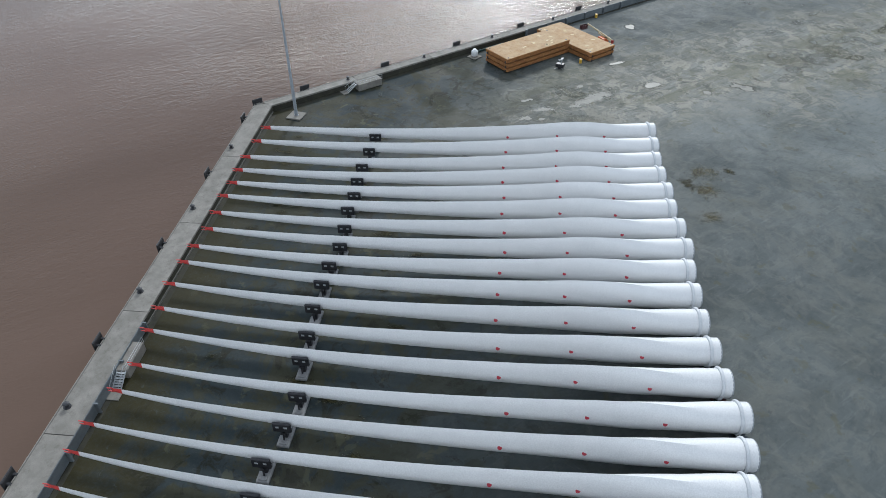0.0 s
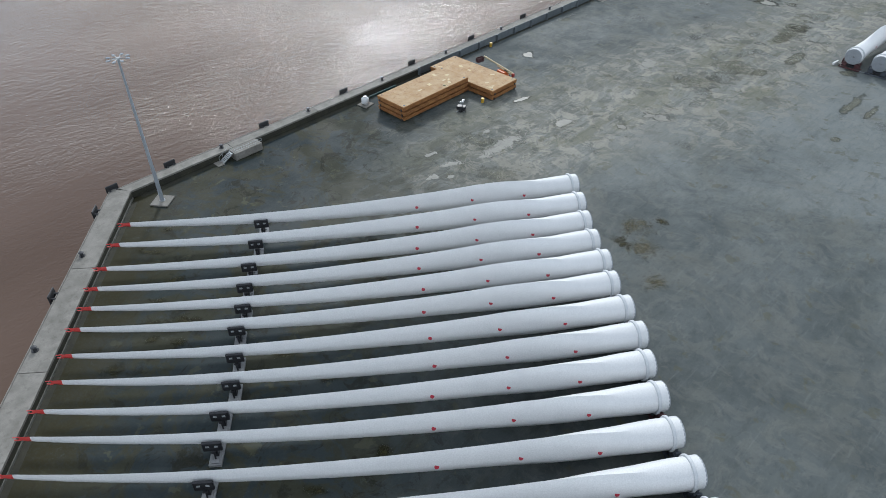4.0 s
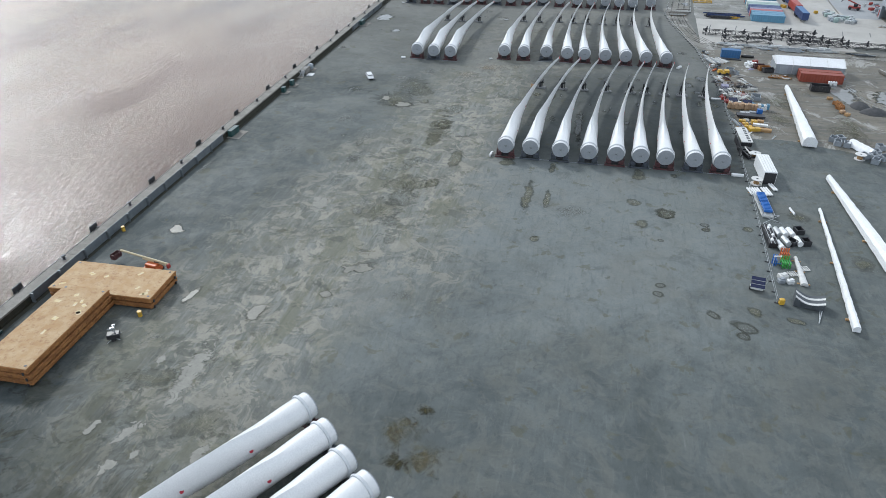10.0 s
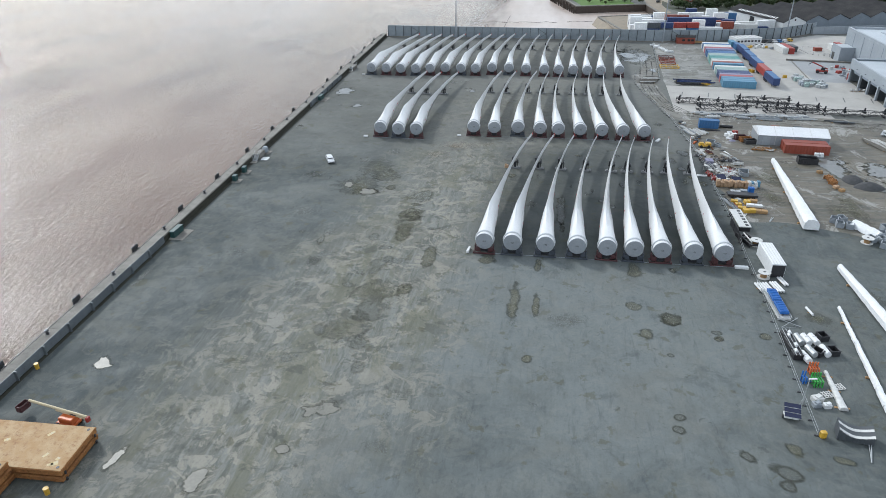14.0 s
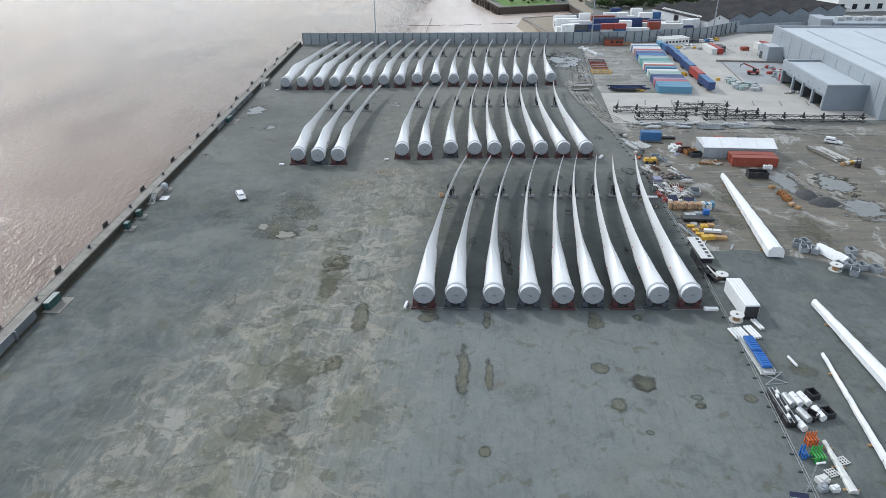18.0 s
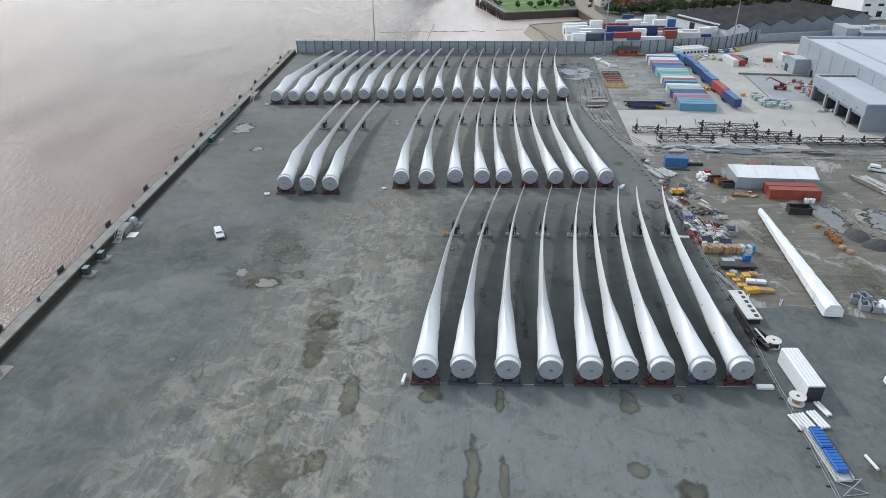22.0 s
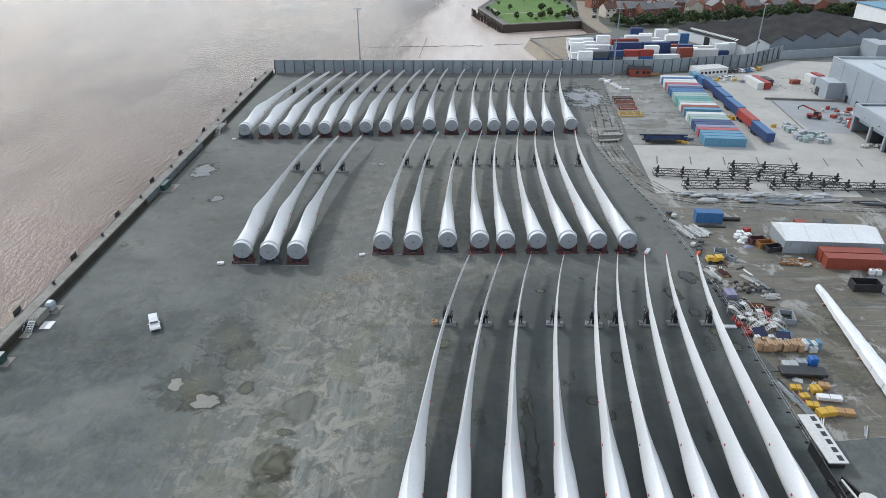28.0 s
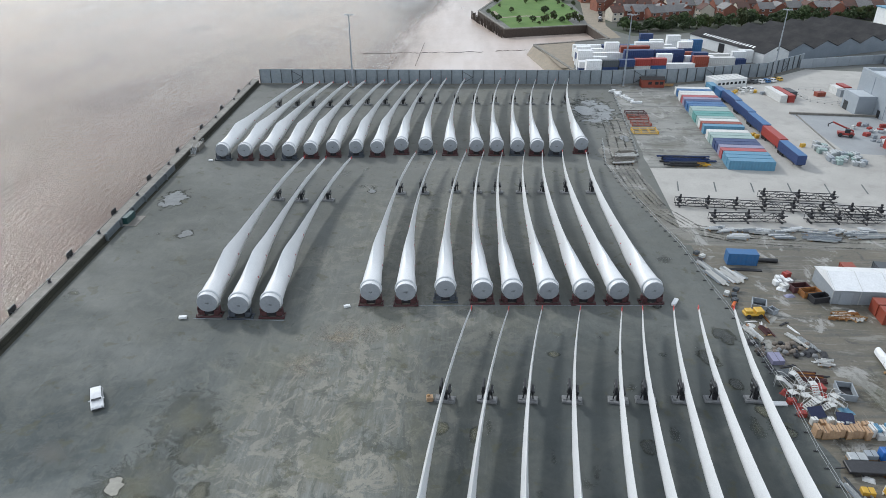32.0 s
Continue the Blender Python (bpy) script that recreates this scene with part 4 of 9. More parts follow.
def blade_section(s, length, grow=0.0, n=24):
    """One ring of the blade at the fraction s of its length: a circle at the root, an aerofoil on edge further out."""
    chord = np.interp(s, STATIONS, CHORDS) + grow
    thick = np.interp(s, STATIONS, DEPTHS) + grow
    w = min(1, max(0, (s - 0.05) / 0.17))
    w = w * w * (3 - 2 * w)
    full = np.interp(s, (0.1, 0.24), (0.66, 0.92))
    tw = radians(np.interp(s, (0, 0.12, 0.2, 0.35, 0.6, 1), (7.5, 7.5, 9.5, 1, -9, 0)))
    ring = []
    for k in range(n):
        a = 2 * math.pi * k / n
        v, h = math.cos(a), math.sin(a)
        # a teardrop: two flanks, full near the root and flat further out, meet in the trailing edge above a round belly
        if v > 0:
            q = math.acos(min(1, v)) / (math.pi / 2)
            flank, rise = math.copysign(thick / 2 * (0.012 + 0.988 * q ** full), h), chord * 0.6 * (1 - q)
        else:
            flank, rise = h * thick / 2, v * chord * 0.4
        hx, hz = (1 - w) * h * thick / 2 + w * flank, (1 - w) * v * chord / 2 + w * rise
        x, z = hx * math.cos(tw) - hz * math.sin(tw), hx * math.sin(tw) + hz * math.cos(tw)
        ring.append((bend(s) + x, s * length, ROOT_Z + z + 0.37 * s * s))
    return ring


def side_point(s, length, side):
    ring = blade_section(s, length)
    p = min((q for q in ring if side * (q[0] - bend(s)) > 0.05), key=lambda q: abs(q[2] - ROOT_Z - 0.2))
    return Vector(p)


def make_blade(length, name_label, size, sleeve_at):
    t = thing("turbine_blade", name_label, "turbine blade", group="stored turbine blades")
    rings = [blade_section(s, length) for s in (0.0, 0.012, 0.04, 0.06, 0.08, 0.1, 0.125, 0.15, 0.175, 0.2, 0.24, 0.28, 0.33, 0.39, 0.45, 0.52, 0.6, 0.68, 0.76, 0.84, 0.9, 0.945, 0.97, 0.988)]
    part("shell", Mesh().loft(rings), GEL, t, "", 26)
    sleeve = [blade_section(s, length, 0.06) for s in (sleeve_at, (sleeve_at + 0.992) / 2, 0.992)]
    tip = part("tip_sleeve", Mesh().loft(sleeve), RED, t, "bright red protective tip sleeve", 40)
    end = Vector(np.mean(blade_section(0.99, length), axis=0))
    part("prong", Mesh().tube(end + Vector((0, 0, 0.3)), end + Vector((0.1, 0.75, 0.25)), 0.07, 6).tube(end + Vector((0, 0, -0.3)), end + Vector((0.1, 0.75, -0.2)), 0.07, 6), RED, tip)
    ring = []
    for k in range(36):
        a = 2 * math.pi * k / 36
        c, s = math.cos(a), math.sin(a)
        ring.append([(c * r, y, ROOT_Z + s * r) for r, y in ((1.82, 1.02), (2.0, 1.05), (2.08, 1.15), (2.08, 1.32), (2.0, 1.42), (1.8, 1.46))])
    part("collar", Mesh().loft(ring, False, True), RING, t, "raised pale grey root collar", 40)
    cover = part("end_cover", Mesh().loft([[(math.cos(2 * math.pi * k / 36) * r, y, ROOT_Z + math.sin(2 * math.pi * k / 36) * r) for k in range(36)] for r, y in ((1.82, 0.10), (1.84, -0.05), (1.77, -0.11), (1.2, -0.14), (0.3, -0.16))]), COVER, t, "grey plastic cover over the root end", 35)
    part("notice", Mesh().box((0.1, -0.2, ROOT_Z + 0.15), (0.55, 0.02, 0.05)).box((0.0, -0.2, ROOT_Z + 0.02), (0.7, 0.02, 0.05)).box((0.15, -0.2, ROOT_Z - 0.12), (0.4, 0.02, 0.05)), DGREY, cover, "dark lines of small unreadable print")
    for side in (-1, 1):
        for s in (0.131, 0.249, 0.373):
            c, lean = side_point(s, length, side), Vector((side * 0.9, 0, 0.42)).normalized()
            part("lifting_mark", Mesh().tube(c - lean * 0.1, c + lean * 0.025, size, 14), DOT, t, "round dark red lifting mark")
    return t


def make_cradle(mat, word):
    """The steel frame under the root: two skids, cross beams, a saddle and lugs."""
    t = thing("root_cradle", word + " steel transport cradle under a blade root", "cradle", group="cradles under blade roots")
    for y in (-0.15, 1.35):
        part("skid", Mesh().box((0, y, 0.16), (4.7, 0.3, 0.3), 0, 0.03), mat, t)
    for x in (-2.2, -0.8, 0.8, 2.2):
        part("cross_beam", Mesh().box((x, 0.6, 0.2), (0.2, 1.3, 0.22), 0, 0.02), mat, t)
    for side in (-1, 1):
        part("saddle_arm", Mesh().box((side * 1.35, 0.55, 0.85), (0.95, 0.9, 1.0), 0, 0.05).box((side * 1.95, 0.55, 1.35), (0.25, 0.7, 1.2), 0, 0.04), mat, t)
        part("lug", Mesh().box((side * 2.15, -0.3, 0.5), (0.12, 0.2, 0.5), 0, 0.02), mat, t)
    part("saddle_pad", Mesh().box((0, 0.55, 0.7), (1.6, 0.8, 0.55), 0, 0.05), CLAMP, t, "dark rubber saddle pad")
    return t


def make_tip_stand():
    """The clamp stand under the outer blade: a ballast plate, a pedestal, two cheek pads with buckles."""
    t = thing("tip_stand", "black padded clamp stand on a grey ballast plate", "blade stand", group="stands under blade tips")
    part("ballast", Mesh().box((0, 0, 0.2), (3.1, 1.5, 0.4), 0, 0.05), BLOCK, t)
    part("pedestal", Mesh().box((0, 0, 1.1), (0.7, 0.6, 1.5), 0, 0.05), CLAMP, t)
    for side in (-1, 1):
        part("foot", Mesh().box((side * 1.1, 0.0, 0.48), (0.5, 0.9, 0.16), 0, 0.03), BLOCK, t)
        pad = part("cheek_pad", Mesh().box((side * 0.62, 0, 2.75 if side < 0 else 2.2), (0.36, 2.2, 1.5) if side < 0 else (0.36, 1.8, 0.7), 0, 0.08), CLAMP, t)
        z = 2.9 if side < 0 else 2.25
        part("buckle", Mesh().box((side * 0.8, -0.5, z), (0.06, 0.4, 0.28)).box((side * 0.8, 0.5, z), (0.06, 0.4, 0.28)), STEEL, pad)
        part("strut", Mesh().tube((side * 0.75, 0, 0.5), (side * 0.6, 0, 1.9), 0.1, 8), CLAMP, t)
    part("cross_arm", Mesh().box((0, 0, 1.8), (1.9, 0.5, 0.22), 0, 0.03), CLAMP, t)
    return t


LONG, SHORT = make_blade(75.4, "white wind turbine blade with red tip sleeve and marks", 0.27, 0.974), make_blade(72.6, "white wind turbine blade lying on a root cradle", 0.2, 0.984)
CRADLE = {0: make_cradle(FRAME_GREY, "blue-grey"), 1: make_cradle(FRAME_RED, "red oxide")}
STAND = make_tip_stand()
used = set()


def lay(ob, m):
    if ob in used:
        return copy_thing(ob, m)
    used.add(ob)
    ob.matrix_basis = m
    return ob


def lay_blade(ob, length, x, y, heading, colour, stand_at=0.71):
    """A blade with its root face at x, y, its axis turned by heading from +y, with its cradle and its tip stand."""
    lay(ob, pose(x, y, 0, 0, 0, heading))
    lay(CRADLE[colour], pose(x, y, 0, 0, 0, heading))
    m = Matrix.Rotation(radians(heading), 3, "Z")
    p = Vector((x, y, 0)) + m @ Vector((bend(stand_at) - 0.05, stand_at * length, 0))
    lay(STAND, pose(p.x, p.y, 0, 0, 0, heading - 5))


def row(roots, stands, colours):
    for (x, y), sx, c in zip(roots, stands, colours):
        run = 0.71 * 72.6
        heading = -math.degrees(math.atan2(sx - x - bend(0.71), run))
        lay_blade(SHORT, 72.6, x, y, heading, int(c))


# first block, beside the angled quay: roots and tips
A_ROOT = [(-62.4, 93.3), (-58.3, 89.6), (-54.5, 86.0), (-50.7, 82.9), (-46.6, 80.0), (-42.9, 76.7), (-38.6, 73.8), (-34.5, 70.7), (-31.0, 67.0),
          (-27.1, 63.6), (-23.1, 60.2), (-18.8, 57.2), (-14.6, 54.1), (-10.1, 51.7), (-6.5, 47.9), (-3.6, 44.2), (0.5, 41.0), (4.4, 37.8)]
A_TIP = [(-106.6, 31.4), (-103.0, 27.6), (-98.9, 23.8), (-95.4, 21.2), (-92.3, 18.6), (-89.4, 15.9), (-85.6, 13.1), (-82.1, 10.6), (-79.1, 7.4),
         (-76.4, 4.8), (-72.7, 1.7), (-68.6, -1.1), (-65.3, -3.6), (-60.0, -6.5), (-57.2, -9.6), (-54.2, -13.7), (-51.1, -15.9), (-47.9, -18.7)]
for k, ((x, y), (tx, ty)) in enumerate(zip(A_ROOT, A_TIP)):
    x, y, tx, ty = x + 0.69, y - 0.23, tx + 0.87, ty - 0.36
    heading = -math.degrees(math.atan2(tx - x, ty - y)) + math.degrees(math.atan2(bend(1), 76))
    run = math.hypot(tx - x, ty - y)
    x, y = x + 0.6 * (tx - x) / run, y + 0.6 * (ty - y) / run
    lay_blade(LONG, 75.4, x, y, heading, k % 3 == 0, 0.706)

row([(-48.6, 182.0), (-42.7, 182.2), (-35.7, 182.4), (-29.1, 182.6), (-22.9, 182.8), (-17.4, 183.0), (-11.8, 183.2), (-5.4, 183.5), (0.6, 183.8)],
    (-45.2, -38.8, -32.6, -25.9, -18.9, -14.7, -9.2, -4.2, 2.0), "100010101")
row([(-88.8, 254.3), (-83.0, 253.8), (-77.4, 254.3), (-60.0, 259.2), (-53.5, 259.4), (-46.2, 260.8), (-39.3, 260.6), (-33.7, 260.7), (-27.0, 261.0), (-20.4, 261.2), (-14.0, 261.5), (-7.6, 261.8)],
    (-89.2, -83.3, -76.8, -59.5, -53.6, -45.6, -40.2, -34.9, -28.6, -23.2, -17.4, -10.9), "101110111111")
row([(-111.4, 331.7), (-105.2, 332.0), (-99.1, 332.2), (-92.8, 332.5), (-87.0, 334.0), (-80.9, 335.6), (-74.4, 335.9), (-68.3, 336.1), (-61.7, 338.6), (-54.7, 338.9), (-47.6, 338.4), (-40.1, 338.7), (-34.3, 338.9), (-28.4, 339.1), (-22.8, 339.0), (-17.3, 339.1), (-9.9, 341.3)],
    (-108.2, -102, -96.6, -90.7, -84.8, -78, -71.8, -65.6, -59.8, -53.9, -46.9, -40.2, -33.5, -26.8, -20.7, -13.9, -8.0), "01101101101110101")

# ---- light masts ----
def light_mast(x, y, h=26.3, plinth=True):
    t = thing("light_mast", "tall tapered galvanised floodlight mast with a ring of lamps", "light mast", x, y, 0, 0, "floodlight masts")
    if plinth:
        part("plinth", Mesh().box((0, 0, 0.15), (3.2, 3.2, 0.3), 38, 0.04), CONC, t, "pale square concrete plinth")
    part("shaft", Mesh().tube((0, 0, 0.3), (0, 0, h), 0.36, 12, 0.16), GREYP, t, "", 40)
    part("base_flange", Mesh().tube((0, 0, 0.3), (0, 0, 0.42), 0.48, 12), STEEL, t)
    part("head_ring", Mesh().tube((0, 0, h - 0.2), (0, 0, h + 0.15), 0.3, 12), STEEL, t)
    for k in range(8):
        a = 2 * math.pi * k / 8
        c, s = math.cos(a), math.sin(a)
        arm = part("arm", Mesh().tube((0.2 * c, 0.2 * s, h), (1.3 * c, 1.3 * s, h + 0.1), 0.04, 6), STEEL, t)
        part("floodlight", Mesh().box((1.5 * c, 1.5 * s, h + 0.05), (0.6, 0.42, 0.16), math.degrees(a), 0.03), GREYP, arm)


light_mast(-112.0, 40.8)
light_mast(-87.0, 411.0)
light_mast(16.5, 416.0)
light_mast(78.2, 430.0)


# ---- rusty deck pontoons stacked by the quay ----
def pontoon(x, y, rz, lx, ly, layers, deck, label):
    """Stacked steel pontoons: each layer a plated box with ribs, the top one with a worn deck."""
    z = 0.0
    for k, h in enumerate(layers):
        t = thing("steel_pontoon", label, "pontoon", x + 0.08 * (k % 2), y - 0.06 * k, z, rz + 0.3 * (k % 2), "stacked pontoons")
        part("hull", Mesh().box((0, 0, h / 2 + 0.15), (lx, ly, h - 0.3), 0, 0.06), RUST, t)
        # one black course for the bearers and the shade of the gaps between them
        part("bearer_course", Mesh().box((0, 0, 0.15), (lx - 1.0, ly - 1.0, 0.3)), TIMBER, t, "dark timber bearers and shaded gaps between the pontoons")
        for sx in (-1, 1):
            part("end_band", Mesh().box((sx * (lx / 2 + 0.02), 0, h - 0.14), (0.1, ly + 0.1, 0.2), 0, 0.02), RUST, t)
        for sy in (-1, 1):
            part("side_band", Mesh().box((0, sy * (ly / 2 + 0.02), h - 0.14), (lx + 0.1, 0.1, 0.2), 0, 0.02), RUST, t)
            for i in range(int(ly > 5) + int(lx / 2)):
                px = -lx / 2 + (i + 0.5) * lx / (int(ly > 5) + int(lx / 2))
                part("rib", Mesh().box((px, sy * (ly / 2 + 0.03), h / 2 + 0.1), (0.12, 0.08, h - 0.5), 0, 0.015), RUST, t)
        for sx in (-1, 1):
            for i in range(4):
                part("rib", Mesh().box((sx * (lx / 2 + 0.03), -ly / 2 + (i + 0.5) * ly / 4, h / 2 + 0.1), (0.08, 0.12, h - 0.5), 0, 0.015), RUST, t)
        for sx in (-1, 1):
            for sy in (-1, 1):
                part("lug", Mesh().box((sx * (lx / 2 + 0.08), sy * (ly / 2 - 0.7), 0.35), (0.18, 0.3, 0.5), 0, 0.03), IRON, t)
        if k == len(layers) - 1 and deck:
            d = part("deck", Mesh().box((0, 0, h + 0.02), (lx - 0.1, ly - 0.1, 0.06), 0, 0.01), DECK, t, "ochre worn steel deck")
            for i in range(9):
                px, py = random.uniform(-lx / 2 + 1, lx / 2 - 1), random.uniform(-ly / 2 + 0.8, ly / 2 - 0.8)
                part("bare_patch", Mesh().box((px, py, h + 0.056), (random.uniform(0.5, 1.1), random.uniform(0.4, 0.8), 0.008), random.uniform(0, 90)), DECK_PALE, d, "pale worn patch")
            for sx in (-1, 1):
                for sy in (-1, 1):
                    part("socket", Mesh().tube((sx * (lx / 2 - 0.7), sy * (ly / 2 - 0.6), h + 0.04), (sx * (lx / 2 - 0.7), sy * (ly / 2 - 0.6), h + 0.09), 0.22, 10), IRON, d)
        z += h


pontoon(-107.5, 99.6, 91.5, 19.6, 8.0, (1.1, 1.1, 1.2), True, "rust-brown steel pontoon stacked beside the quay wall")
pontoon(-106.3, 113.6, 2.0, 18.6, 8.3, (1.15, 1.2), True, "rust-brown steel pontoon with an ochre deck")


BOOM = paint("cream_boom_paint", (0.55, 0.46, 0.28), 0.45, 0.3)


def boom_lift(x, y, rz):
    t = thing("boom_lift", "orange articulated boom lift parked behind the pontoons", "boom lift", x, y, 0, rz)
    part("chassis", Mesh().box((0, 0, 0.7), (3.0, 1.9, 0.5), 0, 0.08), ORANGE, t)
    part("turret", Mesh().box((0.2, 0, 1.4), (2.4, 1.7, 0.9), 0, 0.12), ORANGE, t)
    part("engine_hood", Mesh().box((0.9, 0.5, 1.95), (1.2, 0.7, 0.3), 0, 0.08), BLACK, t)
    for sx in (-1, 1):
        for sy in (-1, 1):
            w = part("wheel", Mesh().tube((sx * 1.05, sy * 0.8, 0.48), (sx * 1.05, sy * 1.12, 0.48), 0.48, 16), RUBBER, t, "", 40)
            part("hub", Mesh().tube((sx * 1.05, sy * 1.1, 0.48), (sx * 1.05, sy * 1.15, 0.48), 0.22, 10), WHITE, w)
    part("boom", Mesh().tube((3.3, 0.3, 2.15), (-6.9, 0.3, 2.75), 0.2, 6), BOOM, t, "cream telescopic boom")
    part("lower_boom", Mesh().tube((3.0, 0.3, 1.75), (-2.2, 0.3, 2.05), 0.16, 6), BOOM, t, "cream folded lower boom")
    part("counterweight", Mesh().box((3.4, 0.3, 1.75), (0.5, 0.7, 0.9), 0, 0.12), REDC, t, "red rear knuckle")
    part("jib", Mesh().tube((-6.8, 0.3, 2.7), (-7.4, 0.2, 1.7), 0.16, 6), FRAME_RED, t)
    part("basket_floor", Mesh().box((-8.1, 0.0, 1.1), (0.9, 1.8, 0.1), 0, 0.02), FRAME_RED, t)
    for bx, by, lx, ly in ((-8.1, -0.9, 0.9, 0.06), (-8.1, 0.9, 0.9, 0.06), (-8.55, 0.0, 0.06, 1.8), (-7.65, 0.0, 0.06, 1.8)):
        part("basket_rail", Mesh().box((bx, by, 1.65), (lx, ly, 0.9), 0, 0.01), FRAME_RED, t)


boom_lift(-103.2, 120.2, -8)

t = thing("lighting_tower", "small dark trailer lighting tower with folded silver mast", "lighting tower", -98.6, 102.0, 0, 30)
part("trailer", Mesh().box((0, 0, 0.75), (1.9, 1.2, 0.8), 0, 0.08), BLACK, t)
for sy in (-1, 1):
    part("wheel", Mesh().tube((0, sy * 0.6, 0.33), (0, sy * 0.78, 0.33), 0.33, 14), RUBBER, t)
part("mast", Mesh().tube((0.3, 0, 1.1), (0.3, 0, 2.4), 0.09).tube((0.3, 0, 1.2), (-0.7, 0.3, 1.9), 0.06), STEEL, t)
part("lamp_head", Mesh().box((0.3, 0.35, 2.3), (0.5, 0.35, 0.3), 20, 0.03).box((0.3, -0.35, 2.3), (0.5, 0.35, 0.3), -20, 0.03).box((-0.1, 0, 2.0), (0.4, 0.5, 0.25), 0, 0.03), STEEL, t)
part("outrigger", Mesh().tube((-1, -1, 0.05), (1, 1, 0.3), 0.05).tube((-1, 1, 0.05), (1, -1, 0.3), 0.05), STEEL, t)

t = thing("wrapped_pump", "white wrapped pump on a square concrete slab by the quay", "pump", -115.0, 89.2, 0, 12)
part("slab", Mesh().box((0, 0, 0.1), (2.6, 2.6, 0.2), 0, 0.03), CONC, t)
part("pump_body", Mesh().box((0, 0, 1.0), (1.5, 1.4, 1.6), 0, 0.3), WHITE, t, "", 60)
part("cap", Mesh().tube((0, 0, 1.75), (0, 0, 2.0), 0.4, 12), WHITE, t)

# ---- the white estate car ----
def make_car(x, y, rz, mat, label, length=4.6, group="", van=False):
    t = thing("car", label, "car", x, y, 0, rz, group)
    w, h = 0.9, (1.85 if van else 1.45)
    prof = [(-2.25, 0.35), (-2.3, 0.8), (-2.2, 1.0), (-1.95, h - 0.04), (-1.5, h), (0.25, h - 0.02), (1.15, 1.0), (2.1, 0.85), (2.3, 0.65), (2.3, 0.35)]
    k = length / 4.6
    rings = []
    for sy in (-1, -0.92, 0.92, 1):
        inset = 0.0 if abs(sy) < 0.99 else 0.06
        rings.append([(px * k, sy * w * (1 - 0.16 * max(0, (pz - 0.95) / 0.5)), pz - (inset if pz > 0.5 else -inset)) for px, pz in prof])
    part("body", Mesh().loft(rings), mat, t, "", 30)
    part("windscreen", Mesh().add([(0.33 * k, -0.7, h - 0.08), (1.08 * k, -0.8, 1.03), (1.08 * k, 0.8, 1.03), (0.33 * k, 0.7, h - 0.08)], [(0, 1, 2, 3)]).box((0.74 * k, 0, (h + 0.95) / 2 + 0.02), (0.7 * k, 1.4, 0.05), 0, 0.01), GLASS, t)
    part("rear_window", Mesh().box((-2.05 * k, 0, 1.22), (0.28, 1.3, 0.3), 0, 0.05), GLASS, t)
    for sy in (-1, 1):
        part("side_window", Mesh().box((-0.65 * k, sy * 0.8, 1.18), (2.3 * k, 0.1, 0.3), 0, 0.03), GLASS, t)
        for px in (-1.4, 1.4):
            wh = part("wheel", Mesh().tube((px * k, sy * 0.72, 0.33), (px * k, sy * 0.92, 0.33), 0.33, 16), RUBBER, t, "", 40)
            part("hub", Mesh().tube((px * k, sy * 0.9, 0.33), (px * k, sy * 0.94, 0.33), 0.2, 10), STEEL, wh)
        part("headlight", Mesh().box((2.2 * k, sy * 0.68, 0.72), (0.2, 0.3, 0.14), 0, 0.03), STEEL, t)
        part("mirror", Mesh().box((0.75 * k, sy * 1.0, 1.02), (0.14, 0.2, 0.14), 0, 0.03), mat, t)
    part("bumper", Mesh().box((2.28 * k, 0, 0.42), (0.12, 1.6, 0.22), 0, 0.04), BLACK, t)
    return t


make_car(-98.0, 231.0, -62, CAR_WHITE, "white estate car parked on the open yard", 4.7)

# ---- screen wall of steel panels across the end of the yard ----
WALL_H = 5.6
WALL_RUN = [(-123.0, 413.0), (8.0, 417.2), (38.0, 421.0), (76.0, 432.0), (98.0, 450.0)]
screen = thing("wall_north", "tall blue-grey steel panel wall with ribs across the yard end", "wall", kind="structure")
for (x0, y0), (x1, y1) in zip(WALL_RUN, WALL_RUN[1:]):
    run = math.hypot(x1 - x0, y1 - y0)
    ang = math.degrees(math.atan2(y1 - y0, x1 - x0))
    n = max(1, round(run / 4.1))
    for k in range(n):
        f = (k + 0.5) / n
        x, y = x0 + (x1 - x0) * f, y0 + (y1 - y0) * f
        at = pose(x, y, 0, 0, 0, ang)
        p = part("panel", Mesh().box((0, 0, WALL_H / 2), (run / n - 0.06, 0.16, WALL_H), 0, 0.02), SHEET, screen, at=at)
        part("post", Mesh().box((-run / n / 2, -0.24, WALL_H / 2), (0.26, 0.34, WALL_H), 0, 0.02), DGREY, p)
        if k % 16 == 3:
            part("brace", Mesh().tube((-1.9, -0.2, 0.6), (1.9, -0.2, 2.8), 0.1, 6).tube((1.9, -0.2, 2.8), (-1.9, -0.2, 5.0), 0.1, 6), DGREY, p)
    part("top_rail", Mesh().box((0, 0, WALL_H + 0.06), (run, 0.3, 0.12), 0, 0.02), SHEET, screen, at=pose((x0 + x1) / 2, (y0 + y1) / 2, 0, 0, 0, ang))
    part("kerb", Mesh().box((0, -0.5, 0.2), (run, 0.5, 0.4), 0, 0.03), CONC, screen, at=pose((x0 + x1) / 2, (y0 + y1) / 2, 0, 0, 0, ang))

# ---- shipping containers ----
BOXES = {}


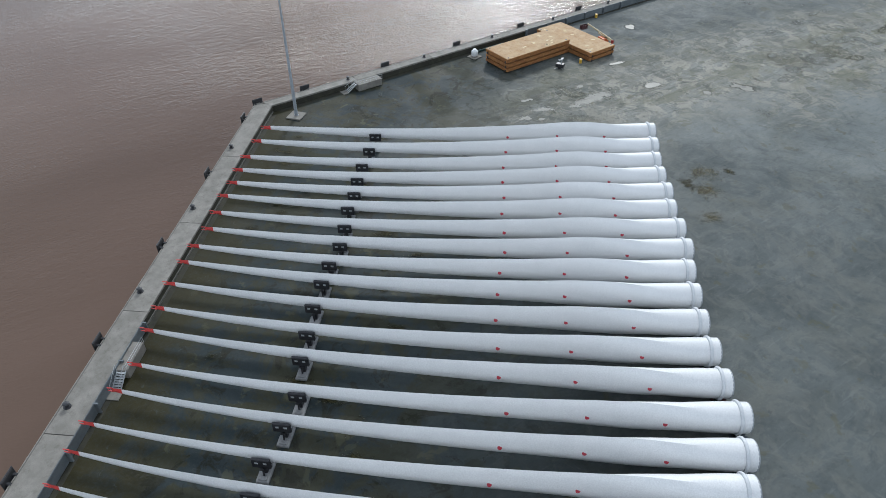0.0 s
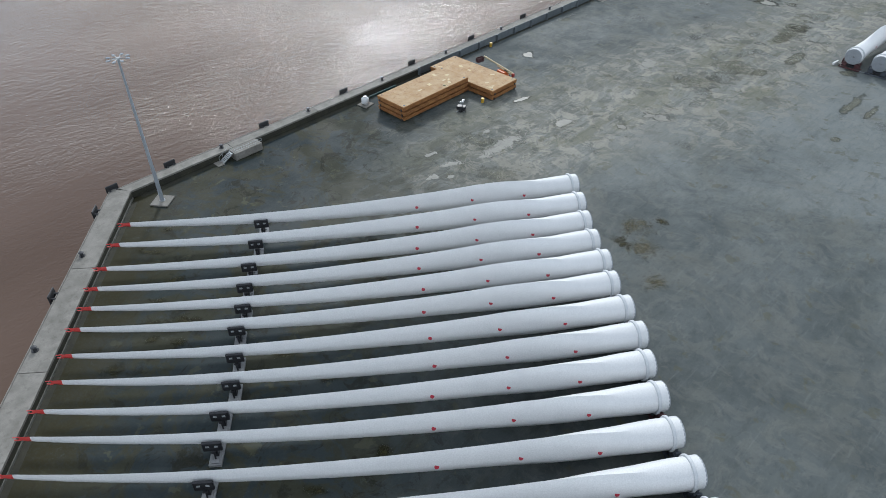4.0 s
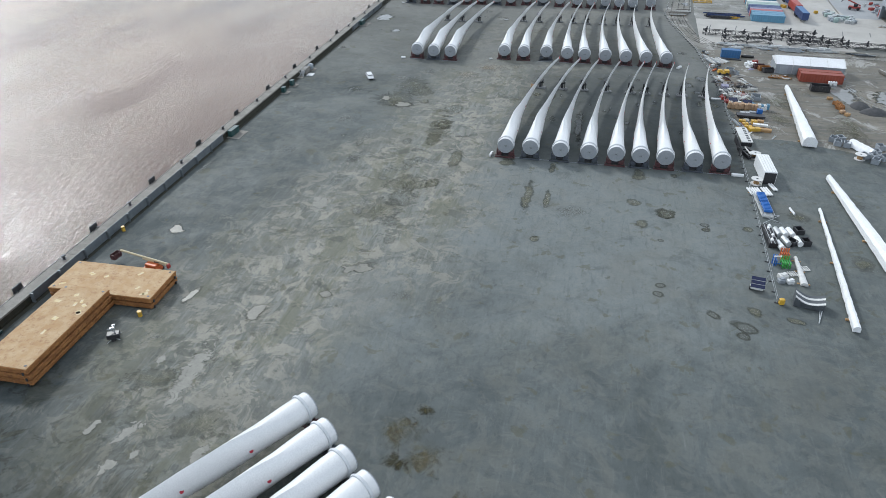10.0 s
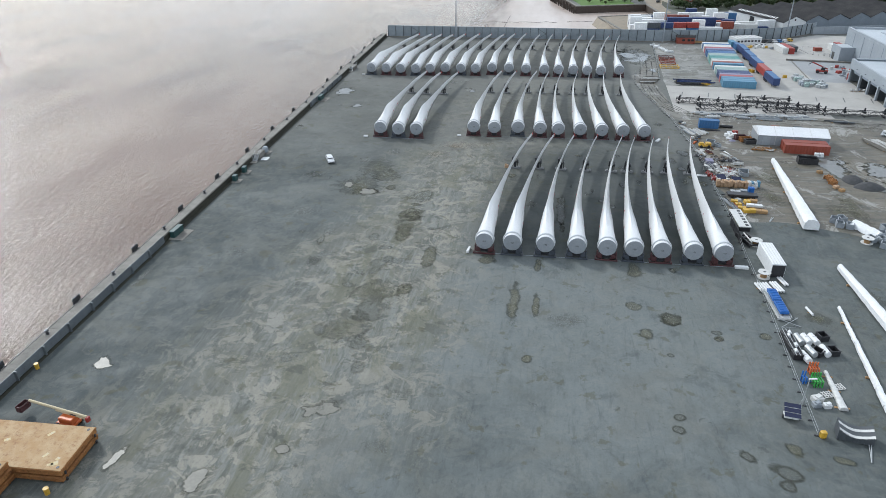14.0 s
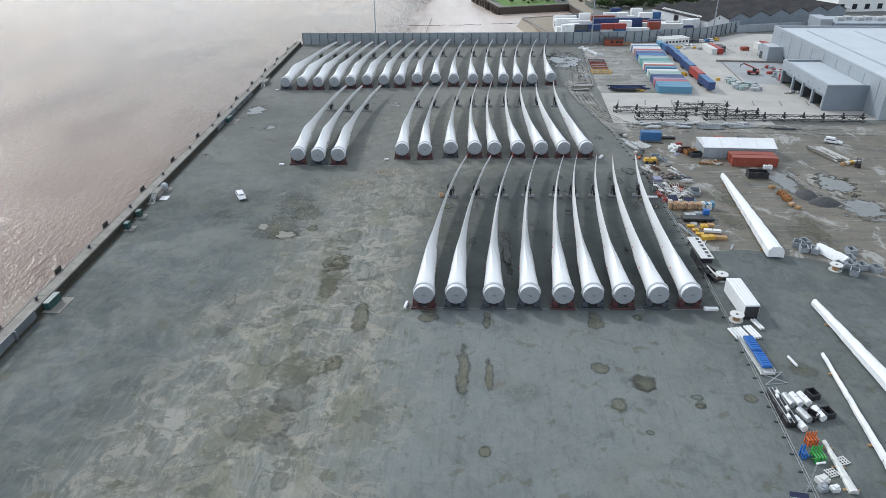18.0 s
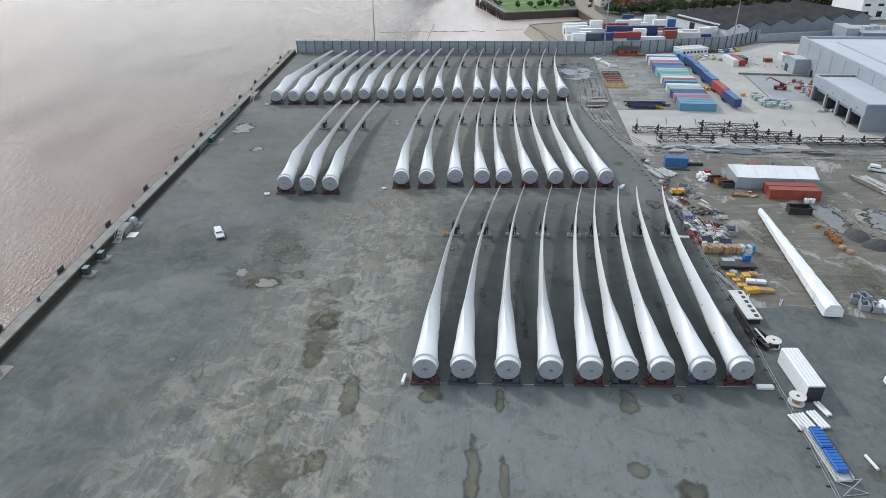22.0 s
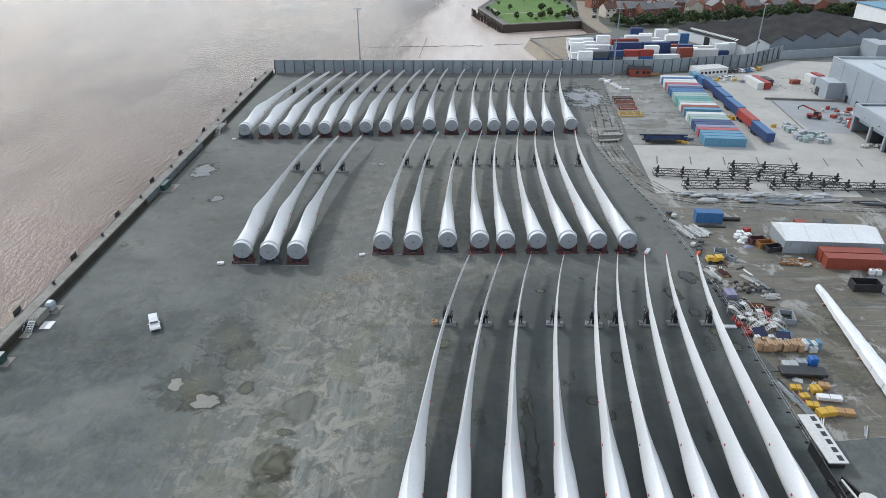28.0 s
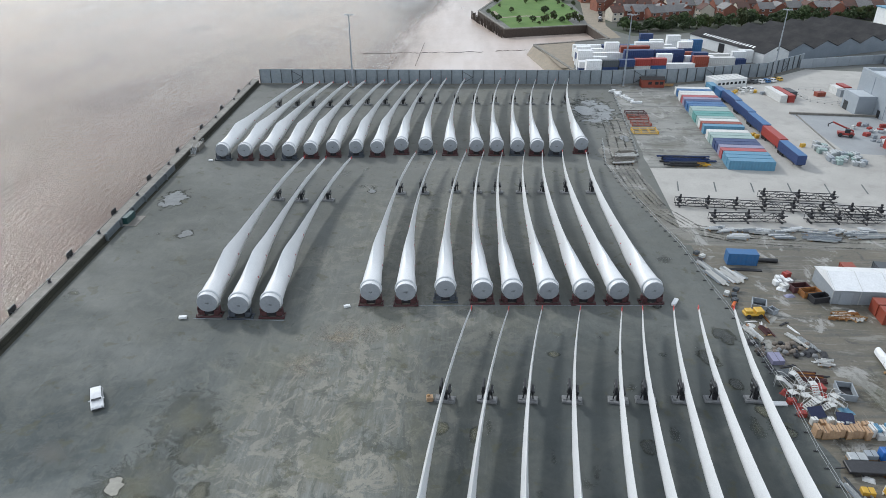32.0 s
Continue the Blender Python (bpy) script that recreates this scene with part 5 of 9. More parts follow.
def container_pattern(length, mat, label, far):
    t = thing("shipping_container", label, "container")
    w, h = 2.44, 2.6
    frame_m = Mesh().box((0, 0, 0.1), (length, w, 0.2), 0, 0.02)
    for sx in (-1, 1):
        for sy in (-1, 1):
            frame_m.box((sx * (length / 2 - 0.07), sy * (w / 2 - 0.07), h / 2), (0.16, 0.16, h), 0, 0.015)
    part("corner_frame", frame_m, mat, t)
    part("roof", Mesh().box((0, 0, h - 0.05), (length, w, 0.1), 0, 0.02), mat, t)
    n = int(length / 0.42)
    for sy in (-1, 1):
        m, pts = Mesh(), []
        for k in range(n + 1):
            x = -length / 2 + 0.12 + (length - 0.24) * k / n
            pts.append((x, sy * (w / 2 - (0.02 if k % 2 else 0.09))))
        m.v = [(x, y, 0.18) for x, y in pts] + [(x, y, h - 0.1) for x, y in pts]
        m.f = [(k, k + 1, n + 2 + k, n + 1 + k) for k in range(n)]
        part("side_panel", m, mat, t)
    part("end_wall", Mesh().box((-length / 2 + 0.06, 0, h / 2), (0.08, w - 0.2, h - 0.3)), mat, t)
    for sy in (-1, 1):
        d = part("door", Mesh().box((length / 2 - 0.06, sy * 0.57, h / 2), (0.08, 1.1, h - 0.32), 0, 0.01), mat, t)
        if not far:
            part("locking_bar", Mesh().tube((length / 2, sy * 0.4, 0.2), (length / 2, sy * 0.4, h - 0.15), 0.035, 6), STEEL, d)
    return t


def container(x, y, z, rz, length, mat, word, group=""):
    key = (length, mat.name, word)
    m = pose(x, y, z, 0, 0, rz)
    if key in BOXES:
        ob = copy_thing(BOXES[key], m)
    else:
        ob = BOXES[key] = container_pattern(length, mat, word, "stacks past" in word)
        ob.matrix_basis = m
    if group:
        ob["group"] = group
    return ob


# the pale concrete apron and the gravelled strip beside it
def sheet(name, pts, mat, label, category, lift):
    n = len(pts)
    me = Mesh().slab(pts, -0.2, lift)
    return tagged(new(name, me.data(name, mat)), label, category, kind="structure")


sheet("pavement_apron", [(6.2, 294.5), (58, 294), (58, 300), (140, 300), (140, 440), (98, 446), (76, 429), (38, 418.5), (34, 405), (29.2, 331.0), (7.7, 331.0)], PALE, "pale concrete apron with faint joints", "pavement", 0.03)
GRAVEL = muddy_material("muddy_gravel", (0.128, 0.117, 0.096), (0.158, 0.136, 0.098), 12)
WETBAY = muddy_material("wet_gravel_bay", (0.235, 0.235, 0.22), (0.27, 0.262, 0.235), 80)
RUTTED = muddy_material("rutted_road", (0.175, 0.168, 0.15), (0.21, 0.196, 0.165), 3)


def ragged(pts, z, step=2.4, amount=1.3):
    """A sheet of ground whose outline wanders a little."""
    out = []
    for (x0, y0), (x1, y1) in zip(pts, pts[1:] + pts[:1]):
        n = max(1, int(math.hypot(x1 - x0, y1 - y0) / step))
        for k in range(n):
            x, y = x0 + (x1 - x0) * k / n, y0 + (y1 - y0) * k / n
            out.append((x + amount * noise.noise((x * 0.2, y * 0.2, 1)), y + amount * noise.noise((x * 0.2, y * 0.2, 9)), z))
    return Mesh().add(out, [tuple(range(len(out)))])


me = ragged([(66, 182), (140, 160), (140, 298), (60, 293), (6, 290), (9, 262), (8.6, 240), (7.5, 206), (22, 208), (44, 196)], 0.008)
tagged(new("gravel_strip", me.data("gravel_strip", GRAVEL)), "muddy grey-brown gravel storage ground with ruts and puddles", "ground", kind="structure")
me = ragged([(7.6, 331.5), (29, 331.5), (37, 417.6), (12, 416), (9.5, 372)], 0.010, 2.4, 0.5)
tagged(new("gravel_bay", me.data("gravel_bay", WETBAY)), "muddy gravel bay beside the container stacks", "ground", kind="structure")
road = ragged([(4.5, 286), (120, 284), (120, 293.5), (9, 294.3), (6.6, 296), (4.2, 330), (7, 352), (9, 374), (5, 378), (-0.5, 350), (-4.5, 345), (-3, 318)], 0.012, 2.0, 0.5)
tagged(new("haul_road", road.data("haul_road", RUTTED)), "rutted muddy haul road curving round the apron", "road", kind="structure")
for k in range(9):
    x = 12 + 9.5 * k
    tagged(new("apron_joint", Mesh().box((x, 318.5, 0.035), (0.35, 6.5, 0.012), -12).data("apron_joint", DAMP)), "dark expansion joint in the pale apron", "joint", kind="structure")

# the long block of parked containers, side by side
PAINTS = [(SKYB, "sky-blue"), (SKYB, "sky-blue"), (SKYB, "sky-blue"), (MAROON, "maroon"), (LILAC, "faded violet"), (NAVY, "navy"), (NAVY, "navy"), (PALEG, "pale green"), (PALEG, "pale green"), (CREAM, "cream"), None,
          (SKYB, "sky-blue"), (TERRA, "terracotta"), (CREAM, "cream"), (PALEG, "pale green"), (SEAG, "sea-green"), (SEAG, "sea-green"), (PALEG, "pale green"), (PALEG, "pale green"), (MIDB, "mid-blue"), (MIDB, "mid-blue"), (NAVY, "navy"), (LILAC, "faded violet"), (MAROON, "maroon"), (CREAM, "cream"), (CREAM, "cream"), (MIDB, "mid-blue"), (CREAM, "cream")]
for k, item in enumerate(PAINTS):
    if item:
        y = 331.6 + 2.72 * k
        container(35.0 + 0.062 * (y - 331) + random.uniform(-0.15, 0.15), y, 0.03, random.uniform(-0.5, 0.5) - 3.0, 12.19, item[0], item[1] + " steel shipping container in a long parked row", "containers in the long row")
# curtain-side trailers in line beside them
def trailer(x, y, rz, mat, label):
    t = thing("box_trailer", label, "trailer", x, y, 0.03, rz, "trailers in line")
    part("box_body", Mesh().box((0, 0, 2.35), (12.6, 2.5, 2.7), 0, 0.06), mat, t)
    part("roof", Mesh().box((0, 0, 3.73), (12.5, 2.4, 0.06), 0, 0.01), MIDB if mat is NAVY else mat, t)
    part("chassis", Mesh().box((0, 0, 0.85), (12.2, 1.0, 0.25), 0, 0.03), IRON, t)
    for px in (3.2, 4.5, 5.8):
        for sy in (-1, 1):
            part("wheel", Mesh().tube((px, sy * 0.8, 0.5), (px, sy * 1.15, 0.5), 0.5, 14), RUBBER, t)
    part("landing_leg", Mesh().box((-3.6, 0.7, 0.45), (0.15, 0.15, 0.9)).box((-3.6, -0.7, 0.45), (0.15, 0.15, 0.9)), IRON, t)
    for k in range(10):
        part("side_post", Mesh().box((-5.9 + 1.3 * k, 0, 2.35), (0.08, 2.54, 2.6)), mat, t)


for k, (mat, word) in enumerate(((NAVY, "navy-blue"), (REDC, "red"), (NAVY, "navy-blue"), (NAVY, "navy-blue"), (NAVY, "navy-blue"))):
    trailer(48.6 + 0.20 * k, 338.6 + 13.4 * k, 91.5, mat, word + " box trailer parked in line on the apron")
container(49.6, 404.5, 0.03, 93, 6.06, MIDB, "mid-blue short steel container beside the site office")
container(48.4, 411.0, 0.03, 93, 6.06, SKYB, "sky-blue short steel container beside the site office")
container(68.6, 402.2, 0.03, 96, 12.19, CREAM, "cream steel container on the apron")
container(71.4, 402.4, 0.03, 96, 12.19, REDC, "red steel container on the apron")
container(74.2, 403.8, 0.03, 96, 6.06, DGREY, "dark grey-green short container on the apron")
container(38.1, 257.6, 0.01, -2.5, 12.19, TERRA, "terracotta steel container beside the white tent", "red containers by the tent")
container(38.2, 260.4, 0.01, -2.0, 12.19, TERRA, "terracotta steel container beside the white tent", "red containers by the tent")
container(14.4, 278.6, 0.01, -3, 6.06, MIDB, "blue short steel container on the gravel")
container(33.5, 272.0, 0.01, 88, 6.06, TERRA, "terracotta short container behind the white tent")
container(40.2, 272.5, 0.01, 85, 6.06, DGREY, "dark grey short container behind the white tent")

# stacks in the yard past the wall
REEFER = paint("clean_white_box", (0.86, 0.87, 0.87), 0.4, 0.12)
cols = [(REEFER, "white refrigerated"), (REEFER, "white refrigerated"), (REEFER, "white refrigerated"), (REEFER, "white refrigerated"), (WHITE, "white refrigerated"), (WHITE, "white refrigerated"), (NAVY, "navy"), (NAVY, "navy"), (MIDB, "blue"), (CREAM, "cream"), (TERRA, "terracotta"), (SKYB, "sky-blue")]
rnd = random.Random(11)
front = [(5.9, 424.6, "WWW"), (12.5, 425.4, "DND"), (19.0, 426.4, "NDN"), (25.6, 428.0, "GGR"), (32.0, 429.0, "TCR"), (49.8, 433.5, "TTT")]
KEY = {"W": (REEFER, "white refrigerated"), "N": (NAVY, "navy"), "D": (DGREY, "dark grey"), "G": (CREAM, "cream"), "R": (REDC, "red"), "C": (MIDB, "blue"), "T": (TERRA, "terracotta")}
for x, y, pile in front:
    for z, key in enumerate(pile):
        container(x, y, 2.62 * z, 4 + rnd.uniform(-1, 1), 6.06, *[(KEY[key][0], KEY[key][1] + " container in the stacks past the wall")][0], "stacked containers past the wall")
for x, y, mat, word, n in ((41.2, 432.0, TERRA, "terracotta", 1), (41.2, 432.0, WHITE, "white", 2), (51.5, 440.5, NAVY, "navy", 3), (61, 443.5, CREAM, "cream", 2), (61, 450.3, CREAM, "cream", 2), (72.5, 455.0, WHITE, "white", 2), (76.5, 458.0, WHITE, "white", 2), (69, 452.5, NAVY, "navy", 1)):
    for z in range(n):
        if not (mat is WHITE and x == 41.2 and z == 0):
            container(x, y, 2.62 * z, 5 + rnd.uniform(-1, 1), 6.06 if x in (51.5, 72.5, 76.5) else 12.19, mat, word + " container in the stacks past the wall", "stacked containers past the wall")
for r in range(5):
    y = 434.4 + 7.6 * r
    x = 1.6 + 0.4 * r
    while x < (36 if r == 0 else 58 - 0.5 * (y - 440)):
        mat, word = rnd.choice(cols)
        ln = 12.19 if rnd.random() < 0.3 else 6.06
        n = rnd.choice((2, 2, 3, 3))
        if rnd.random() < 0.95:
            for z in range(n):
                m2, w2 = (mat, word) if rnd.random() < 0.7 else rnd.choice(cols)
                container(x + ln / 2, y + 0.08 * x, 2.62 * z, 4 + rnd.uniform(-1.5, 1.5), ln, m2, w2 + " container in the stacks past the wall", "stacked containers past the wall")
        x += ln + rnd.choice((0.25, 0.4, 0.6))
# taller stacks at the back
for x, y, pile in ((41.5, 492.0, "CN"), (49.6, 475.0, "WWW"), (56.2, 477.5, "WW"), (61.0, 479.0, "CC"), (43.0, 478.0, "WW")):
    for z, key in enumerate(pile):
        container(x, y, 2.62 * z, 4 + rnd.uniform(-1, 1), 6.06, KEY[key][0], KEY[key][1] + " container in the stacks past the wall", "stacked containers past the wall")


# ---- lattice crane booms lying on the apron ----
def lattice_boom(x, y, rz, length, label):
    t = thing("lattice_boom", label, "crane boom", x, y, 0.03, rz, "booms on the apron")
    w, h, n = 1.7, 1.5, max(4, int(length / 2.2))
    for sy in (-1, 1):
        for z in (0.35, 0.35 + h):
            part("chord", Mesh().tube((-length / 2, sy * w / 2, z), (length / 2, sy * w / 2, z), 0.11, 6), IRON, t)
    m = Mesh()
    for k in range(n):
        x0, x1 = -length / 2 + length * k / n, -length / 2 + length * (k + 1) / n
        for sy in (-1, 1):
            a, b = (0.35, 0.35 + h) if k % 2 else (0.35 + h, 0.35)
            m.tube((x0, sy * w / 2, a), (x1, sy * w / 2, b), 0.07, 5)
        m.tube((x0, -w / 2, 0.35 + h), (x1, w / 2, 0.35 + h), 0.06, 5).tube((x0, -w / 2, 0.35), (x0, -w / 2, 0.35 + h), 0.06, 5).tube((x0, w / 2, 0.35), (x0, w / 2, 0.35 + h), 0.06, 5)
    part("lacing", m, IRON, t)["kind"] = "stuff"
    for k in range(max(2, int(length / 6.5)) + 1):
        px = -length / 2 + 1 + (length - 2) * k / max(2, int(length / 6.5))
        node = part("clamp_head", Mesh().box((px, 0, 1.5), (0.75, 1.9, 0.7), 0, 0.1).box((px + 0.2, 0.4, 2.3), (0.4, 0.5, 1.1), 15, 0.08), CLAMP, t, "bulky black pivot head")
        part("pulley", Mesh().tube((px, -0.2, 2.2), (px, 0.15, 2.2), 0.3, 12), CLAMP, node)
        part("skid", Mesh().box((px, 0, 0.12), (0.4, 2.6, 0.24), 0, 0.02), IRON, t)


lattice_boom(39.0, 310.6, -4, 18.5, "black lattice crane boom with bulky pivot heads")
lattice_boom(32.0, 304.6, -5, 48.0, "black lattice crane boom with bulky pivot heads")
lattice_boom(22.5, 298.2, 1, 17.5, "black lattice crane boom with bulky pivot heads")
lattice_boom(62.0, 298.2, -1, 52.0, "black lattice crane boom with bulky pivot heads")


def steel_pile(x, y, rz, n, length, mats, label, name="channel_section", dx=0.45, zlayers=1):
    """A bundle of long sections laid side by side."""
    t = thing(name + "_bundle", label, "bundle", x, y, 0.01, rz)
    for k in range(n):
        for z in range(zlayers):
            c, w, ln, tilt = Vector((random.uniform(-0.9, 0.9), (k - n / 2) * dx, 0.22 + 0.3 * z)), dx * random.uniform(0.5, 0.8), length * random.uniform(0.65, 1.0), random.uniform(-4, 4)
            turn, prof = Matrix.Rotation(radians(tilt), 3, "Z"), ((-w / 2, -0.04), (w / 2, -0.04), (w / 2, 0.22), (w / 2 - 0.05, 0.22), (w / 2 - 0.05, 0.03), (0.05 - w / 2, 0.03), (0.05 - w / 2, 0.22), (-w / 2, 0.22))
            m = Mesh().add([tuple(c + turn @ Vector((e * ln / 2, a, b))) for e in (-1, 1) for a, b in prof], [(j, (j + 1) % 8, 8 + (j + 1) % 8, 8 + j) for j in range(8)] + [(0, 7, 6, 5), (0, 5, 4, 1), (1, 4, 3, 2), (8, 13, 14, 15), (8, 9, 12, 13), (9, 10, 11, 12)])
            part(name, m, random.choice(mats), t)
    for px in (-length * 0.3, length * 0.3):
        part("bearer", Mesh().box((px, -dx / 2, 0.1), (0.2, n * dx, 0.2)), WOOD, t)


steel_pile(18.0, 290.2, -2, 6, 5.0, [STEEL, WHITE, CREAM], "pale steel sections laid on the gravel")
steel_pile(27.0, 291.0, 3, 6, 5.0, [STEEL, WHITE, GREYP], "grey and white steel sections laid on the gravel")
steel_pile(36.0, 290.4, -4, 8, 8.5, [STEEL, GREYP], "galvanised steel sections laid on the gravel")
steel_pile(47.0, 291.5, 5, 5, 9.0, [STEEL, CREAM], "galvanised steel sections laid on the gravel")
steel_pile(58.0, 290.0, -3, 5, 8.0, [STEEL, DGREY], "galvanised steel sections laid on the gravel")
for k in range(16):
    x = 13.5 + 2.3 * k + random.uniform(-0.6, 0.6)
    steel_pile(x, 293.4 + random.uniform(-1.2, 1.0) - 0.02 * k, random.uniform(-14, 14), random.choice((3, 4, 5)), random.uniform(2.2, 4.2), [STEEL, WHITE, CREAM, WHITE, GREYP], "galvanised steel sections dumped in front of the booms", dx=0.34, zlayers=2)
steel_pile(7.3, 271.8, 112, 5, 6.0, [STEEL, CREAM, GREYP], "galvanised pipes and planks beside the fence", "pipe")
steel_pile(10.4, 272.0, 114, 5, 6.0, [CREAM, STEEL], "galvanised pipes and planks beside the fence", "pipe")
steel_pile(19.0, 337.6, -2, 5, 15.0, [BLACK, NAVY], "long black steel beams lying on timber", "black_beam", 0.9, 2)
steel_pile(17.6, 333.8, -1, 3, 11.0, [BLACK, DGREY], "long black steel beams lying on timber", "black_beam", 0.9, 2)
steel_pile(22.5, 333.6, -1, 2, 3.0, [YELLOW], "yellow steel caps on the black piles", "pile_cap", 0.9, 2)
for k, (x, y) in enumerate(((1.0, 335.0), (2.2, 338.4), (3.0, 341.8))):
    steel_pile(x, y, 6 + 3 * k, 4, 8.0 - 0.7 * k, [CREAM, CONC], "stack of pale concrete beams on the yard", "beam", 0.7, 2)


def frame_stack(x, y, rz, lx, ly, mat, label):
    t = thing("lifting_cradle", label, "lifting cradle", x, y, 0.01, rz)
    for z in (0.2, 0.75):
        for sy in (-1, 1):
            part("rail", Mesh().box((0, sy * ly / 2, z), (lx, 0.22, 0.22), 0, 0.02), mat, t)
        for px in (-lx / 2, -lx / 6, lx / 6, lx / 2):
            part("cross_bar", Mesh().box((px, 0, z), (0.2, ly, 0.18), 0, 0.02), mat, t)
    for px in (-lx / 2, lx / 2):
        for sy in (-1, 1):
            part("upright", Mesh().box((px, sy * ly / 2, 0.5), (0.24, 0.24, 1.0), 0, 0.02), mat, t)


frame_stack(12.8, 361.5, 2, 7.6, 4.0, YELLOW, "yellow steel lifting frame on the gravel bay")
frame_stack(13.2, 369.0, 2, 6.0, 3.2, TERRA, "rust-orange steel frame on the gravel bay")
frame_stack(13.6, 375.5, -3, 6.6, 3.0, TERRA, "rust-orange steel frame on the gravel bay")
frame_stack(13.8, 380.5, 3, 6.6, 3.0, FRAME_RED, "rust-red steel frame on the gravel bay")
rr = random.Random(4)
for k in range(16):
    x, y = 10.8 + 0.42 * k + rr.uniform(-1, 1), 408.0 - 1.05 * k + rr.uniform(-1, 1)
    solid("white_block", Mesh().box((0, 0, 0.4), (rr.uniform(1.0, 2.6), rr.uniform(0.6, 1.1), 0.8), 0, 0.06), WHITE, "white wrapped block dumped beside the gravel bay", "block", x, y, 0.01, rr.uniform(0, 180), "white blocks by the bay")

# site hut and office
t = thing("site_hut", "rust-orange timber hut with a shallow roof by the wall", "hut", 27.3, 416.0, 0.01, 2)
part("wall", Mesh().box((0, 0, 1.5), (8.6, 3.6, 3.0), 0, 0.03), TERRA, t)
part("roof", Mesh().add([(-4.6, -2.1, 3.0), (4.6, -2.1, 3.0), (4.6, 2.1, 3.0), (-4.6, 2.1, 3.0), (-4.6, 0, 3.9), (4.6, 0, 3.9)], [(0, 1, 5, 4), (2, 3, 4, 5), (0, 4, 3), (1, 2, 5), (3, 2, 1, 0)]), SLATE, t, "dark felted roof")
for px in (-1.2, 1.4, 3.2):
    part("window", Mesh().box((px, -1.82, 1.7), (1.3, 0.06, 1.0), 0, 0.02), GLASS, t)
part("ramp", Mesh().box((6.2, -0.5, 0.5), (3.6, 1.6, 0.12)).box((6.2, -1.25, 1.0), (3.6, 0.06, 0.9)), WOOD, t)
t = thing("site_office", "white portable site office with a ribbed roof", "portable office", 56.2, 419.0, 0.03, 18)
part("wall", Mesh().box((0, 0, 1.5), (13.5, 7.0, 3.0), 0, 0.04), WHITE, t)
part("roof", Mesh().box((0, 0, 3.1), (13.8, 7.3, 0.2), 0, 0.04), CREAM, t)
for k in range(7):
    part("window", Mesh().box((-5.4 + 1.8 * k, -3.53, 1.7), (1.1, 0.06, 0.9), 0, 0.02), GLASS, t)
for k in range(5):
    part("roof_rib", Mesh().box((-5 + 2.5 * k, 0, 3.24), (0.12, 7.0, 0.08)), STEEL, t)
for k, (x, y, mat, word) in enumerate(((65.2, 423.0, BLACK, "black"), (67.9, 423.3, DGREY, "dark grey"), (70.6, 423.6, CAR_WHITE, "white"), (73.2, 424.4, MIDB, "blue"), (75.8, 425.6, CAR_WHITE, "white"), (60.2, 411.5, CREAM, "silver"), (62.8, 412.5, CAR_WHITE, "white"), (79.0, 427.4, YELLOW, "yellow"))):
    make_car(x, y, 115 + 4 * (k % 3), mat, word + " car parked by the site office", 4.4, "cars by the office")
make_car(68.3, 276.5, -32, CAR_WHITE, "white van parked on the gravel road", 5.0, "", True)

# ---- storage beside the fence ----
def barrier(points, step, label):
    """Temporary barrier: posts with feet, two rails."""
    t = thing("barrier_fence", label, "fence")
    for (x0, y0), (x1, y1) in zip(points, points[1:]):
        run = math.hypot(x1 - x0, y1 - y0)
        n = max(1, round(run / step))
        ang = math.degrees(math.atan2(y1 - y0, x1 - x0))
        for k in range(n):
            f = k / n
            p = part("post", Mesh().tube((0, 0, 0), (0, 0, 1.25), 0.04, 6), STEEL, t, at=pose(x0 + (x1 - x0) * f, y0 + (y1 - y0) * f, 0, 0, 0, ang))
            part("foot", Mesh().box((0, 0, 0.07), (0.3, 0.75, 0.14), 0, 0.03), BLACK, p, "black rubber foot")
        for z in (0.55, 1.15):
            part("rail", Mesh().tube((x0, y0, z), (x1, y1, z), 0.03, 5), STEEL, t)


barrier([(4.2, 134.4), (5.2, 157), (6.0, 174), (6.2, 188), (7.0, 206), (6.7, 225), (7.3, 236), (6.7, 248), (6.0, 261), (5.2, 267.5), (3.8, 285)], 3.4, "galvanised temporary barrier with black rubber feet")
barrier([(3.8, 285), (1.0, 300), (-2.5, 318), (-4.2, 333), (-2.0, 352)], 2.6, "low temporary barrier along the haul road bend")
barrier([(6.2, 340), (8.6, 372), (10.8, 408)], 3.0, "low temporary barrier beside the gravel bay")
barrier([(44, 252), (46, 240), (52, 228)], 3.0, "temporary barrier beside the gravel heap")

t = thing("solar_trailer", "trailer with tilted dark solar panels", "solar trailer", 1.5, 137.6, 0, -8)
part("chassis", Mesh().box((0, 0, 0.75), (2.6, 1.5, 0.5), 0, 0.06), WHITE, t)
for sy in (-1, 1):
    part("wheel", Mesh().tube((sy * 1.3, 0, 0.36), (sy * 1.5, 0, 0.36), 0.36, 14), RUBBER, t)
for k in range(3):
    a = part("solar_panel", Mesh().box((0, -0.85 + 0.85 * k, 1.55 + 0.42 * k), (2.9, 0.82, 0.06), 0, 0.01, 26), PV, t, "dark blue glossy solar panel")
    part("panel_edge", Mesh().box((0, -1.27 + 0.85 * k, 1.34 + 0.42 * k), (2.95, 0.05, 0.08)), STEEL, a)
part("prop", Mesh().tube((-1.1, 0.8, 0.9), (-1.1, 0.8, 2.2), 0.05).tube((1.1, 0.8, 0.9), (1.1, 0.8, 2.2), 0.05), STEEL, t)
t.scale = (0.78, 0.85, 0.8)
t = thing("camera_mast", "slim grey security mast with a white head", "mast", 3.6, 140.0, 0, 0)
